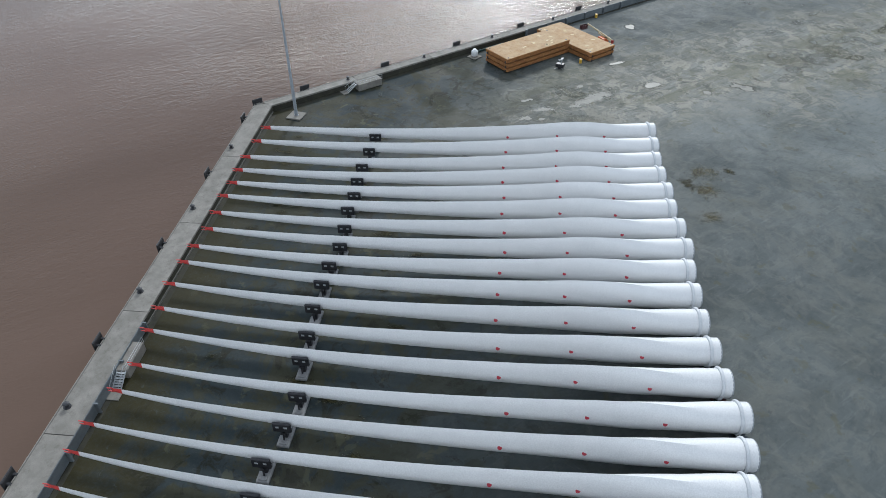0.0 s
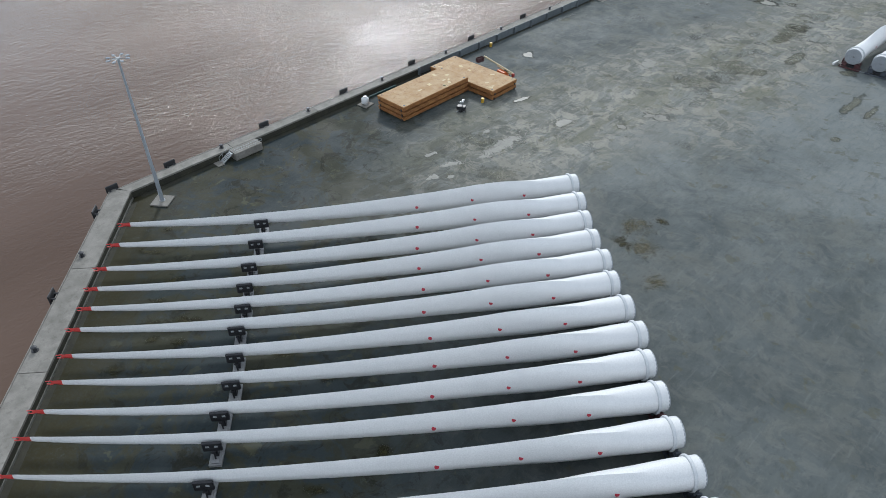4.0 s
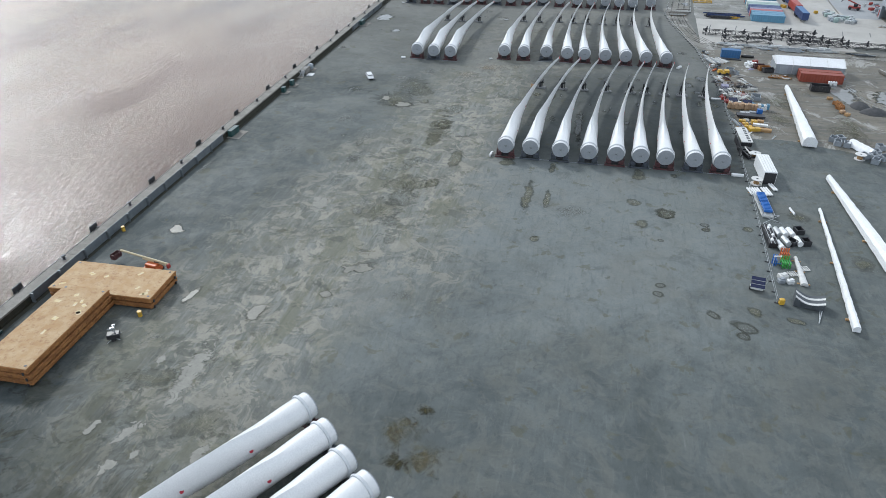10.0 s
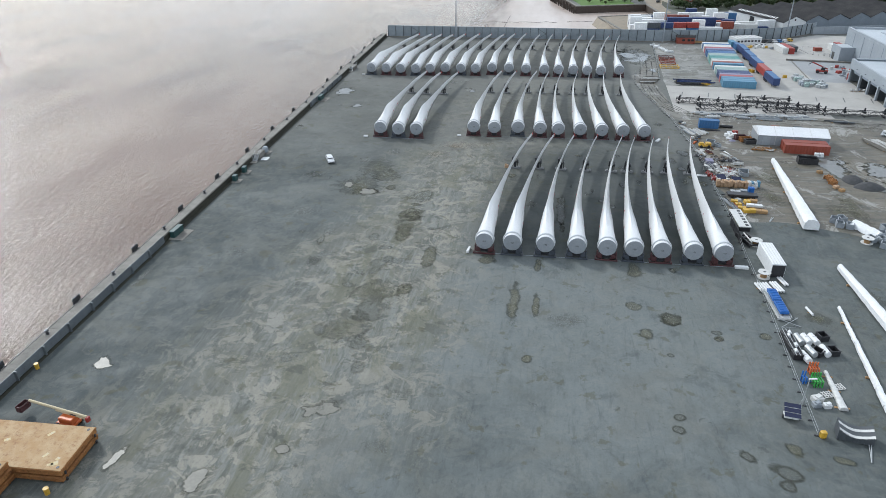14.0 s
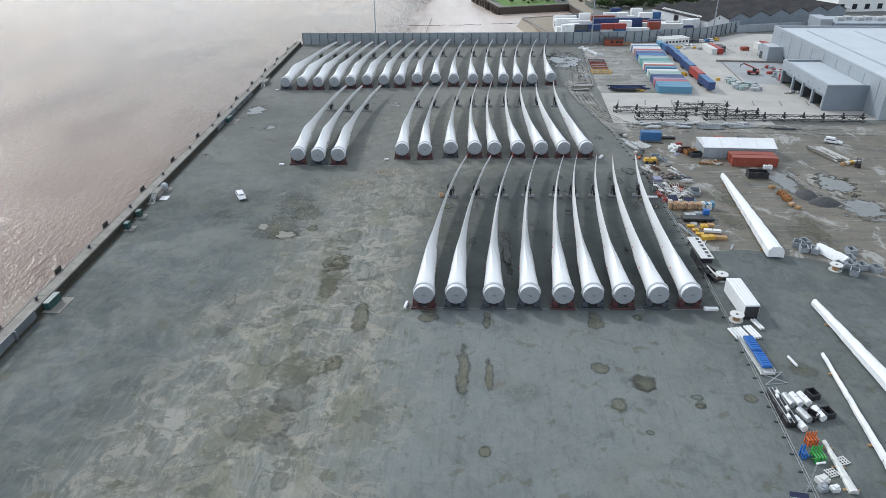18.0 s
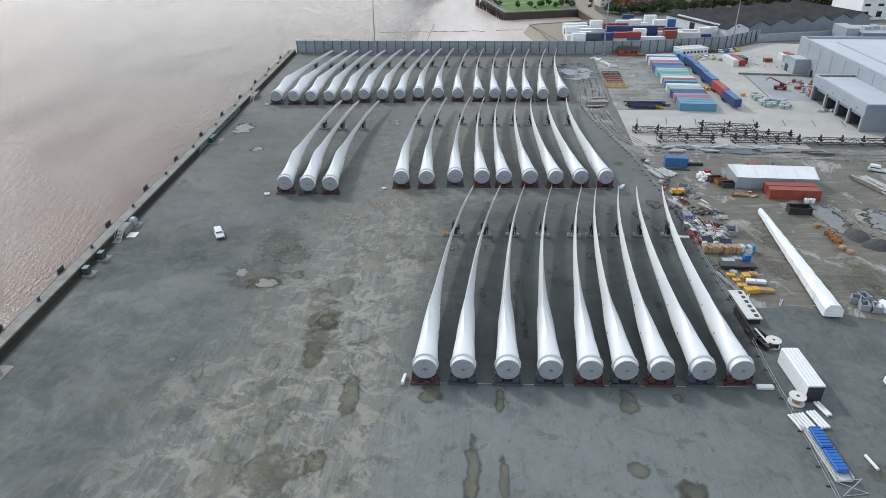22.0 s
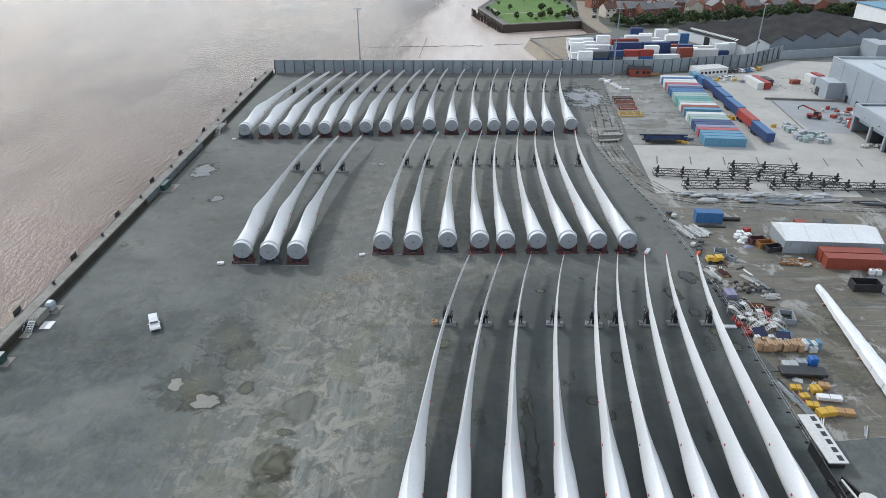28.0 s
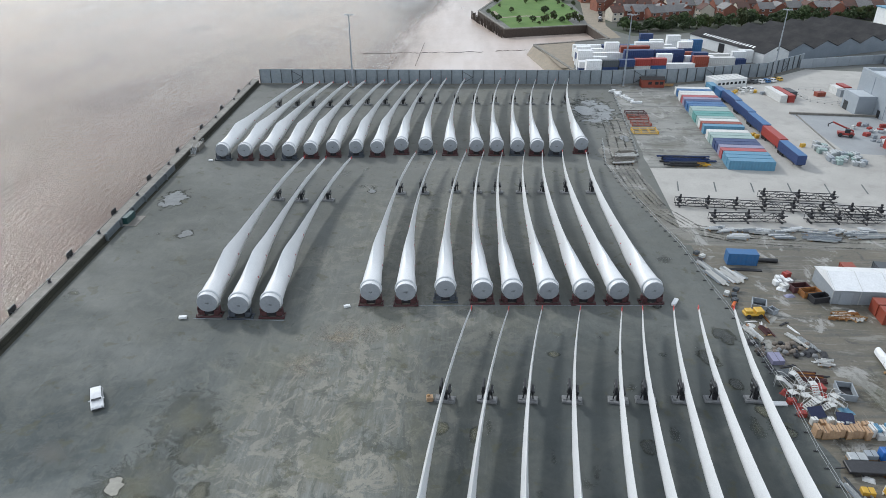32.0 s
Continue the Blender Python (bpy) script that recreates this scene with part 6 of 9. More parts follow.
part("pole", Mesh().tube((0, 0, 0), (0, 0, 5.6), 0.07, 8), STEEL, t)
part("stay", Mesh().tube((1.0, -0.6, 0), (0, 0, 2.2), 0.04).tube((-0.9, -0.7, 0), (0, 0, 2.2), 0.04).tube((0, 1.0, 0), (0, 0, 2.2), 0.04), STEEL, t)
part("head", Mesh().box((0.5, 0.1, 5.7), (1.3, 0.25, 0.22), 12, 0.05), WHITE, t)
solid("salt_bin", Mesh().box((0, 0, 0.55), (0.85, 0.75, 1.1), 0, 0.12), YELLOW, "yellow plastic grit bin beside the barrier", "bin", 4.9, 134.2, 0, 12)

# curved grey mould section with pale rims
t = thing("mould_section", "dark grey curved blade mould section with pale rims", "mould", 9.2, 134.8, 0, -10)
n = 12
body, rims = Mesh(), []
prof = [(-2.9 + 5.8 * k / n, 1.1 + 1.3 * abs(2 * k / n - 1) ** 1.6 * (0.6 if k > n / 2 else 1.0)) for k in range(n + 1)]
for y0, y1 in ((-1.3, 1.3),):
    v = [(x, y0, 0.1) for x, z in prof] + [(x, y0, z) for x, z in prof] + [(x, y1, 0.1) for x, z in prof] + [(x, y1, z + 0.4) for x, z in prof]
    m = n + 1
    f = []
    for k in range(n):
        f += [(k, k + 1, m + k + 1, m + k), (m + k, m + k + 1, 3 * m + k + 1, 3 * m + k), (2 * m + k + 1, 2 * m + k, 3 * m + k, 3 * m + k + 1)]
    f += [(0, m, 3 * m, 2 * m), (n, 2 * m + n, 3 * m + n, m + n)]
    body.add(v, f)
part("shell", body, DGREY, t, "", 50)
for dy in (-1.3, 0.1):
    rim = Mesh()
    for (x0, z0), (x1, z1) in zip(prof, prof[1:]):
        up = 0.4 * (dy + 1.3) / 2.6
        rim.add([(x0, dy, z0 + up + 0.03), (x1, dy, z1 + up + 0.03), (x1, dy + 0.5, z1 + up + 0.12), (x0, dy + 0.5, z0 + up + 0.12)], [(0, 1, 2, 3)])
        rim.add([(x0, dy, z0 + up - 0.15), (x1, dy, z1 + up - 0.15), (x1, dy, z1 + up + 0.03), (x0, dy, z0 + up + 0.03)], [(0, 1, 2, 3)])
    part("rim", rim, CREAM, t, "pale curved rim")
for k in range(6):
    part("rib", Mesh().box((-2.5 + k, -1.36, 0.65), (0.12, 0.12, 1.0)), DGREY, t)
part("tow_bar", Mesh().tube((2.6, -1.2, 0.3), (1.9, -5.2, 0.12), 0.1).tube((2.2, -1.2, 0.3), (1.9, -5.2, 0.12), 0.08), STEEL, t)
t.scale = (0.8, 0.9, 0.8)


# ---- wrapped and bare blades on the gravel ----
def wrapped(name, x0, y0, x1, y1, w0, h0, w1, h1, mat, label, ridge=0.5, lift=0.35):
    """A long tapered load under white sheeting from (x0, y0), thin, to (x1, y1), thick."""
    t = thing(name, label, "sheeted load", x0, y0, 0, math.degrees(math.atan2(y1 - y0, x1 - x0)))
    length = math.hypot(x1 - x0, y1 - y0)
    rings = []
    for k in range(49):
        f = k / 48
        w, h = w0 + (w1 - w0) * f ** 0.9, h0 + (h1 - h0) * f ** 0.9
        b = 0.13 * noise.noise((k * 1.7, x0, 2))
        h *= 1 + 0.07 * noise.noise((k * 1.3, y0, 5))
        rings.append([(f * length, -w / 2 + b, lift), (f * length, -w / 2 * 0.97 + b, lift + h * 0.62), (f * length, -w * 0.30, lift + h * 0.93 + b), (f * length, -w * (0.5 - ridge), lift + h), (f * length, w * 0.30, lift + h * 0.9 + b), (f * length, w / 2 * 0.97 + b, lift + h * 0.6), (f * length, w / 2 + b, lift)])
    part("sheeting", Mesh().loft(rings), mat, t, "", 25)
    for f in (0.12, 0.5, 0.92):
        part("bearer", Mesh().box((f * length, 0, lift / 2), (0.35, w0 + (w1 - w0) * f + 1.0, lift), 0, 0.03), WOOD, t)
    for k in range(9):
        f = 0.08 + 0.1 * k
        w, h = w0 + (w1 - w0) * f, h0 + (h1 - h0) * f
        part("strap", Mesh().add([(f * length, -w / 2 - 0.02, lift + 0.1), (f * length + 0.1, -w / 2 - 0.02, lift + 0.1), (f * length + 0.1, -w * 0.49, lift + h * 0.64), (f * length, -w * 0.49, lift + h * 0.64)], [(0, 1, 2, 3)]), GREYP, t)


wrapped("sheeted_load", 26.6, 248.0, 23.7, 203.6, 1.0, 1.1, 3.3, 2.5, WRAP, "long tapered load wrapped in white sheeting on the gravel")
wrapped("sheeted_load", 23.9, 185.6, 27.0, 132.0, 1.0, 1.1, 3.3, 2.5, WRAP, "long tapered load wrapped in white sheeting on bearers")
wrapped("spar_beam", 18.7, 170.0, 15.0, 128.5, 0.5, 0.5, 1.15, 1.1, WRAP, "long slender white spar beam on timber bearers", 0.5, 0.3)
wrapped("fairing", 10.1, 149.8, 9.8, 140.4, 0.5, 0.4, 1.2, 0.6, CREAM, "cream tapered fairing lying on the concrete", 0.5, 0.12)

# ---- white box with a black end, cable drums, tubes, blue rack ----
t = thing("wrapped_container", "white sheeted container with a black open end", "container", 10.3, 185.3, 0, 92)
part("body", Mesh().box((0, 0, 1.6), (9.6, 2.7, 2.9), 0, 0.06), WRAP, t)
part("end_panel", Mesh().box((-4.83, 0, 1.5), (0.08, 2.5, 2.6), 0, 0.02), BLACK, t, "black open end")
for k in range(4):
    part("roof_rib", Mesh().box((0, -0.9 + 0.6 * k, 3.07), (9.4, 0.08, 0.06)), CREAM, t)
part("skid", Mesh().box((0, 0, 0.08), (9.2, 2.2, 0.16)), IRON, t)


def cable_drum(x, y, upright=True):
    t = thing("cable_drum", "pale timber cable drum lying flat", "cable drum", x, y, 0, 0, "cable drums")
    for z in (0.06, 1.25):
        part("flange", Mesh().tube((0, 0, z), (0, 0, z + 0.1), 1.25, 24), CREAM, t)
    part("core", Mesh().tube((0, 0, 0.16), (0, 0, 1.25), 0.62, 18), WOOD, t, "", 40)
    part("hub", Mesh().tube((0, 0, 1.35), (0, 0, 1.38), 0.25, 12), IRON, t)


cable_drum(7.9, 180.2)
cable_drum(9.7, 194.6)
cable_drum(34.0, 199.2)


def tube_bundle(x, y, rz, n, length, label, mat=WHITE, r=0.22):
    t = thing("tube_bundle", label, "tubes", x, y, 0, rz)
    for k in range(n):
        part("tube", Mesh().tube((-length / 2, (k - (n - 1) / 2) * (2 * r + 0.1), r + 0.12), (length / 2, (k - (n - 1) / 2) * (2 * r + 0.1), r + 0.12), r, 12), mat, t, "", 40)
    part("bearer", Mesh().box((0, 0, 0.06), (0.2, n * (2 * r + 0.12), 0.12)), WOOD, t)


tube_bundle(6.9, 175.7, 102, 5, 3.2, "short white tubes laid side by side")
tube_bundle(9.4, 176.2, 102, 3, 3.6, "short white tubes laid side by side")
tube_bundle(11.1, 178.6, 104, 2, 3.0, "pair of white tubes on the concrete")
tube_bundle(13.0, 168.0, 100, 1, 2.6, "single white tube on the concrete")

t = thing("pallet_rack", "steel rack loaded with bright blue trays", "rack", 7.6, 169.2, 0, 92)
part("base", Mesh().box((0, 0, 0.35), (9.6, 2.2, 0.35), 0, 0.03), CREAM, t)
for sy in (-1, 1):
    part("side_rail", Mesh().box((0, sy * 1.1, 0.85), (9.6, 0.12, 0.3), 0, 0.02), STEEL, t)
for k in range(6):
    part("cross_foot", Mesh().box((-4.5 + 1.8 * k, 0, 0.1), (0.2, 2.2, 0.2)), STEEL, t)
for sx in (-1, 1):
    tray = part("blue_tray", Mesh().box((sx * 2.15 + 0.3, -0.1, 1.1), (4.0, 1.6, 0.5), 0, 0.04), BLUE, t, "bright blue plastic tray")
    for k in range(7):
        part("divider", Mesh().box((sx * 2.15 - 1.5 + 0.6 * k, -0.1, 1.38), (0.1, 1.5, 0.1)), BLUE, tray)
t = thing("steel_trestle", "galvanised tubular trestle beside the barrier", "trestle", 8.2, 163.2, 0, 10)
part("frame", Mesh().tube((-1.8, -0.8, 0.1), (1.8, 0.9, 0.9), 0.06).tube((-1.8, 0.9, 0.9), (1.8, -0.8, 0.1), 0.06).tube((-1.8, -0.8, 0.1), (1.8, -0.8, 0.1), 0.05).tube((-1.8, 0.9, 0.9), (1.8, 0.9, 0.9), 0.05), STEEL, t)

# cradle frames and white ducts
t = thing("pallet_stack", "stack of black frames and pallets with white drums", "pallet stack", 6.7, 156.2, 0, 92)
for k in range(4):
    part("black_frame", Mesh().box((-2.8 + 1.9 * k, 0.1, 0.55), (1.7, 1.6, 1.1), 3 * k, 0.05), BLACK, t)
for px, py in ((-2.6, 0.3), (-0.9, -0.2), (1.8, 0.1), (2.7, -0.3)):
    part("white_drum", Mesh().tube((px - 0.35, py, 1.3), (px + 0.35, py, 1.3), 0.24, 12), WHITE, t)
for k in range(3):
    part("rail", Mesh().tube((-3.9, -0.6 + 0.6 * k, 1.2), (3.9, -0.6 + 0.6 * k, 1.2), 0.06), STEEL, t)
for k, (x, y, rz) in enumerate(((8.3, 158.0, 100), (9.5, 158.2, 102), (10.8, 158.4, 104), (9.3, 154.8, 106), (11.6, 155.2, 100), (7.9, 152.9, 104))):
    t = thing("duct_section", "pale grey sheet-metal duct section on the concrete", "duct", x, y, 0, rz, "duct sections")
    part("casing", Mesh().loft([[(px, math.cos(a) * 0.55, 0.6 + math.sin(a) * 0.6) for a in [2 * math.pi * (j + 0.5) / 8 for j in range(8)]] for px in (-1.2, -1.1, 1.1, 1.2)]), WHITE if k % 3 else STEEL, t)
    part("band", Mesh().box((0, 0, 1.14), (0.12, 0.7, 0.04)), STEEL, t)


def open_bin(x, y, rz, mat=STEEL, sx=1.7, sy=2.2, h=1.1, label="open galvanised steel bin with a dark inside"):
    t = thing("open_bin", label, "bin", x, y, 0.01, rz, "open bins")
    for a, b, cx, cy in ((sx, 0.08, 0, -sy / 2), (sx, 0.08, 0, sy / 2), (0.08, sy, -sx / 2, 0), (0.08, sy, sx / 2, 0)):
        part("side", Mesh().box((cx, cy, h / 2), (a + 0.08, b, h), 0, 0.01), mat, t)
    part("floor_plate", Mesh().box((0, 0, 0.14), (sx, sy, 0.08)), BLACK, t)
    for side in (-1, 1):
        part("rim", Mesh().box((0, side * sy / 2, h), (sx + 0.2, 0.14, 0.08)), mat, t)


for x, y, rz in ((12.6, 159.6, 15), (13.0, 155.4, 12), (10.4, 154.8, 40)):
    open_bin(x, y, rz, IRON, 1.4, 1.7, 1.0, "open dark steel bin with a galvanised rim")

# coloured forks
for x, y, mat, word in ((8.1, 149.4, ORANGE, "orange"), (7.7, 146.4, GREEN, "bright green"), (6.3, 146.8, BLUE, "bright blue")):
    t = thing("fork_rack", word + " steel frames standing in a row", "frame rack", x, y, 0, 5, "coloured frame racks")
    for k in range(4 if mat is not BLUE else 2):
        f = part("upright_frame", Mesh().box((-0.9 + 0.6 * k, 0, 1.1), (0.3, 1.9 if mat is GREEN else 1.2, 0.16), 0, 0.02).box((-0.9 + 0.6 * k, -0.8 if mat is GREEN else -0.5, 0.55), (0.3, 0.2, 1.1), 0, 0.02).box((-0.9 + 0.6 * k, 0.8 if mat is GREEN else 0.5, 0.95), (0.3, 0.2, 1.9), 0, 0.02), mat, t)
    part("tie_bar", Mesh().box((0, 0, 0.2), (2.2, 0.16, 0.16)), mat, t)
    t.scale = (0.7, 0.85, 1.0)
for x, y, rz, sx, sy, h, mat, lab in ((6.6, 142.4, 20, 1.6, 1.2, 0.8, CREAM, "cream crate with packing on top"), (7.6, 141.0, 10, 1.1, 0.9, 0.7, WHITE, "white wrapped crate beside the barrier"), (6.1, 141.0, 15, 1.2, 1.0, 0.7, GREYP, "grey crate beside the barrier")):
    solid("crate", Mesh().box((0, 0, h / 2), (sx, sy, h), 0, 0.06).box((0.1, 0, h + 0.1), (sx * 0.7, sy * 0.6, 0.2), 20, 0.05), mat, lab, "crate", x, y, 0, rz, "crates by the barrier")
for x, y in ((8.6, 144.0), (11.0, 146.2)):
    t = thing("grid_pallet", "white plastic grid pallet lying flat", "pallet", x, y, 0, 20, "grid pallets")
    for k in range(4):
        part("slat", Mesh().box((0, -0.6 + 0.4 * k, 0.1), (1.5, 0.14, 0.1)), CREAM, t)
        part("cross_slat", Mesh().box((-0.65 + 0.43 * k, 0, 0.2), (0.14, 1.4, 0.08)), CREAM, t)

# ---- white platform frame, dark screens and black frames ----
t = thing("platform_frame", "white platform frame with square dark openings", "platform", 8.6, 205.6, 0, 92)
part("slab", Mesh().box((0, 0, 1.3), (9.6, 2.7, 0.25), 0, 0.03), CREAM, t)
for k in range(6):
    part("opening", Mesh().box((-3.9 + 1.55 * k, -0.55, 1.435), (0.95, 0.7, 0.03)), BLACK, t, "dark square opening")
for sx in (-1, 1):
    part("under_frame", Mesh().box((sx * 4.2, 0, 0.6), (0.4, 2.5, 1.2), 0, 0.03), BLACK, t)
t = thing("dark_screen", "dark mesh screen leaning along the barrier", "screen", 6.5, 199.4, 0, 91)
for k in range(3):
    part("screen_panel", Mesh().box((-3.6 + 3.5 * k, 0, 1.0), (3.4, 0.1, 1.9), 0, 0.02), BLACK, t)
t = thing("machine_skid", "black steel machine skid with pale pipes", "machine skid", 8.2, 195.8, 0, 110)
for sy in (-1, 1):
    part("side_beam", Mesh().box((0, sy * 1.1, 0.7), (5.6, 0.25, 0.9), 0, 0.03), BLACK, t)
for k in range(4):
    part("cross_beam", Mesh().box((-2.4 + 1.6 * k, 0, 0.5), (0.25, 2.2, 0.4), 0, 0.03), BLACK, t)
part("pipe", Mesh().tube((-2, 0.3, 1.1), (2.2, -0.4, 1.2), 0.16, 10), CREAM, t)

# ---- pallets of yellow, tan and blue goods ----
rr = random.Random(8)


def goods(x, y, rz, sx, sy, h, mat, label, category="pallet load", pallet=True):
    t = thing("pallet_load", label, category, x, y, 0.01, rz, "pallet loads along the barrier")
    if pallet:
        for k in range(3):
            part("pallet_runner", Mesh().box((0, (k - 1) * sy * 0.4, 0.06), (sx, 0.12, 0.12)), WOOD, t)
        part("pallet_deck", Mesh().box((0, 0, 0.14), (sx * 1.02, sy * 1.02, 0.05)), WOOD, t)
    z = 0.17 if pallet else 0.0
    part("load", Mesh().box((0, 0, z + h / 2), (sx, sy, h), 0, 0.05), mat, t)
    part("strap", Mesh().box((0, 0, z + 0.01 + h), (0.06, sy + 0.03, 0.03)), BLACK, t)


for x, y, sx, sy, h, mat, w in ((10.0, 217.6, 1.6, 1.1, 0.6, YELLOW, "yellow"), (10.5, 215.6, 1.4, 1.1, 0.6, YELLOW, "yellow"), (10.9, 213.6, 1.8, 1.2, 0.6, YELLOW, "ochre"), (12.9, 217.3, 1.4, 1.5, 0.8, YELLOW, "yellow"), (14.7, 218.3, 1.6, 1.2, 0.6, WOOD, "timber"), (14.2, 215.4, 3.6, 1.1, 0.6, WHITE, "white wrapped"), (12.2, 212.0, 2.8, 1.4, 0.8, YELLOW, "ochre timber"), (15.0, 212.2, 2.8, 1.2, 0.6, WOOD, "brown timber"), (15.2, 223.9, 1.3, 1.2, 1.6, BLUE, "bright blue"), (11.5, 223.6, 2.4, 1.4, 0.6, STEEL, "grey metal"), (13.5, 224.0, 1.6, 1.2, 0.8, GREYP, "grey")):
    goods(x, y, rr.uniform(-12, 12), sx, sy, h, mat, w + " pallet load standing on the gravel")
for k in range(9):
    goods(8.0 + 0.86 * k, 228.2 + rr.uniform(-0.25, 0.25), rr.uniform(-4, 4), 0.78, 1.5, rr.uniform(1.2, 1.6), TAN, "tan cardboard pallet load in a close row")
for k in range(4):
    goods(15.8 + 0.78 * k, 228.6 + rr.uniform(-0.2, 0.2), rr.uniform(-5, 5), 0.7, 1.4, rr.uniform(1.2, 1.6), SKYB if k % 2 else CREAM, "pale blue-grey bagged pallet load in a close row")
for k in range(7):
    goods(8.5 + 1.2 * k, 230.2 + rr.uniform(-0.3, 0.3), rr.uniform(-10, 10), 0.9, 0.8, rr.uniform(0.7, 1.2), rr.choice((TAN, CREAM, WHITE, GREYP)), "small mixed pallet load behind the tan row")
t = thing("flat_trailer", "low black flat trailer on the gravel", "trailer", 12.6, 221.4, 0, -2)
part("bed", Mesh().box((0, 0, 0.75), (7.2, 2.2, 0.5), 0, 0.06), BLACK, t)
for px in (-2.4, -1.4, 2.6):
    for sy in (-1, 1):
        part("wheel", Mesh().tube((px, sy * 0.75, 0.4), (px, sy * 1.05, 0.4), 0.4, 14), RUBBER, t)
part("drawbar", Mesh().tube((-3.6, 0, 0.6), (-4.9, 0, 0.35), 0.1), IRON, t)

# tilted solar units
for x, y, rz in ((9.4, 231.8, 12), (13.0, 230.6, -8)):
    t = thing("solar_unit", "tilted dark blue solar panel unit", "solar unit", x, y, 0.01, rz, "solar units")
    part("stand", Mesh().box((0, 0, 0.5), (1.6, 1.2, 0.9), 0, 0.05), GREYP, t)
    part("solar_panel", Mesh().box((0, -0.1, 1.2), (2.4, 1.9, 0.08), 0, 0.01, 24), PV, t)

# white stair towers, rails and access steps in a heap
def step_unit(x, y, rz):
    t = thing("access_steps", "white aluminium access steps with looped handrails", "steps", x, y, 0.01, rz, "white access steps")
    for k in range(6):
        part("tread", Mesh().box((-0.9 + 0.3 * k, 0, 0.25 + 0.22 * k), (0.3, 1.0, 0.05)), CREAM, t)
    for sy in (-1, 1):
        part("stringer", Mesh().tube((-1.1, sy * 0.5, 0.1), (0.8, sy * 0.5, 1.5), 0.06), CREAM, t)
        part("handrail", Mesh().tube((-1.1, sy * 0.5, 0.1), (-1.1, sy * 0.5, 1.1), 0.04).tube((-1.1, sy * 0.5, 1.1), (0.8, sy * 0.5, 2.4), 0.04).tube((0.8, sy * 0.5, 2.4), (1.7, sy * 0.5, 2.4), 0.04).tube((1.7, sy * 0.5, 2.4), (1.7, sy * 0.5, 0.05), 0.04), CREAM, t)
    part("deck", Mesh().box((1.25, 0, 1.5), (0.95, 1.1, 0.08)), CREAM, t)


for x, y, rz in ((8.6, 236.2, 200), (10.4, 235.4, 190), (12.2, 234.9, 205), (13.8, 234.2, 185), (9.2, 233.6, 20), (11.0, 233.0, 10), (9.6, 238.0, 250), (7.9, 238.6, 160), (11.6, 236.8, 95), (14.6, 235.8, 210), (10.2, 239.4, 130)):
    step_unit(x, y, rz)
for x, y, sx, sy, h, mat, lab in ((7.3, 235.0, 1.2, 0.9, 0.8, REDC, "red steel box beside the barrier"), (7.7, 232.2, 1.2, 0.9, 0.8, REDC, "red steel box beside the barrier"), (12.6, 238.0, 1.7, 1.5, 1.0, REDC, "red wrapped machine among the steps"), (8.9, 245.4, 2.0, 2.4, 0.9, LILAC, "faded pink sheeted crate"), (8.8, 241.2, 2.2, 2.0, 0.9, DGREY, "dark wire cage crate"), (16.4, 230.0, 1.0, 0.9, 0.9, CREAM, "pale crate by the solar units"), (17.0, 228.0, 1.4, 1.2, 1.0, CREAM, "pale crate by the solar units")):
    goods(x, y, rr.uniform(-15, 15), sx, sy, h, mat, lab, "crate", False)
open_bin(16.4, 237.4, -10, GREYP, 2.4, 3.2, 1.1, "grey tipping skip with a pale rim")
steel_pile(12.2, 241.2, -4, 7, 4.6, [FRAME_RED, RUST], "rust-red steel beams in a low stack", "beam", 0.4)
steel_pile(16.6, 244.9, -8, 4, 2.2, [CREAM], "short pale timber stack", "timber", 0.4, 2)
steel_pile(10.2, 253.6, 100, 4, 3.4, [WOOD, FRAME_RED], "short brown planks stacked", "plank", 0.4)
steel_pile(7.6, 253.0, 110, 4, 4.6, [CREAM, WHITE], "short white planks stacked by the barrier", "plank", 0.35)
steel_pile(15.3, 250.4, 118, 5, 5.0, [STEEL, WHITE, CREAM], "loose steel angles in a heap", "angle", 0.35)
for k in range(58):
    x, y = 6.6 + rr.random() * 9.4, 246.4 + rr.random() * 3.8
    r = rr.uniform(0.3, 0.55)
    m = Mesh().loft([[(math.cos(a) * q * (1 + 0.2 * noise.noise((a, z, k))), math.sin(a) * q, z) for a in [2 * math.pi * j / 9 for j in range(9)]] for q, z in ((r * 0.8, 0.0), (r, r * 0.5), (r * 0.8, r), (r * 0.3, r * 1.25))])
    solid("sandbag_bale", m, rr.choice((BLOCK, DUST, DUST, BLOCK, CLAMP, DUST)), "rounded dusty bale in a loose heap", "bale", x, y, 0.01, rr.uniform(0, 360), "bales in the heap", smooth=50)
t = thing("dumper", "yellow site dumper with a dark skip", "dumper", 9.8, 258.6, 0.01, 5)
part("chassis", Mesh().box((0, 0, 0.7), (3.4, 1.7, 0.5), 0, 0.08), YELLOW, t)
part("hood", Mesh().box((-0.9, 0, 1.2), (1.3, 1.3, 0.6), 0, 0.1), YELLOW, t)
part("skip", Mesh().box((1.0, 0, 1.2), (1.5, 1.7, 0.6), 0, 0.08), YELLOW, t)
for px in (-1.1, 1.1):
    for sy in (-1, 1):
        part("wheel", Mesh().tube((px, sy * 0.65, 0.45), (px, sy * 1.0, 0.45), 0.45, 14), RUBBER, t)
open_bin(12.0, 261.6, -20, GREYP, 2.4, 2.6, 1.2, "grey steel skip on the gravel")
open_bin(13.9, 259.9, 30, GREYP, 1.2, 1.4, 0.9, "small grey steel skip on the gravel")
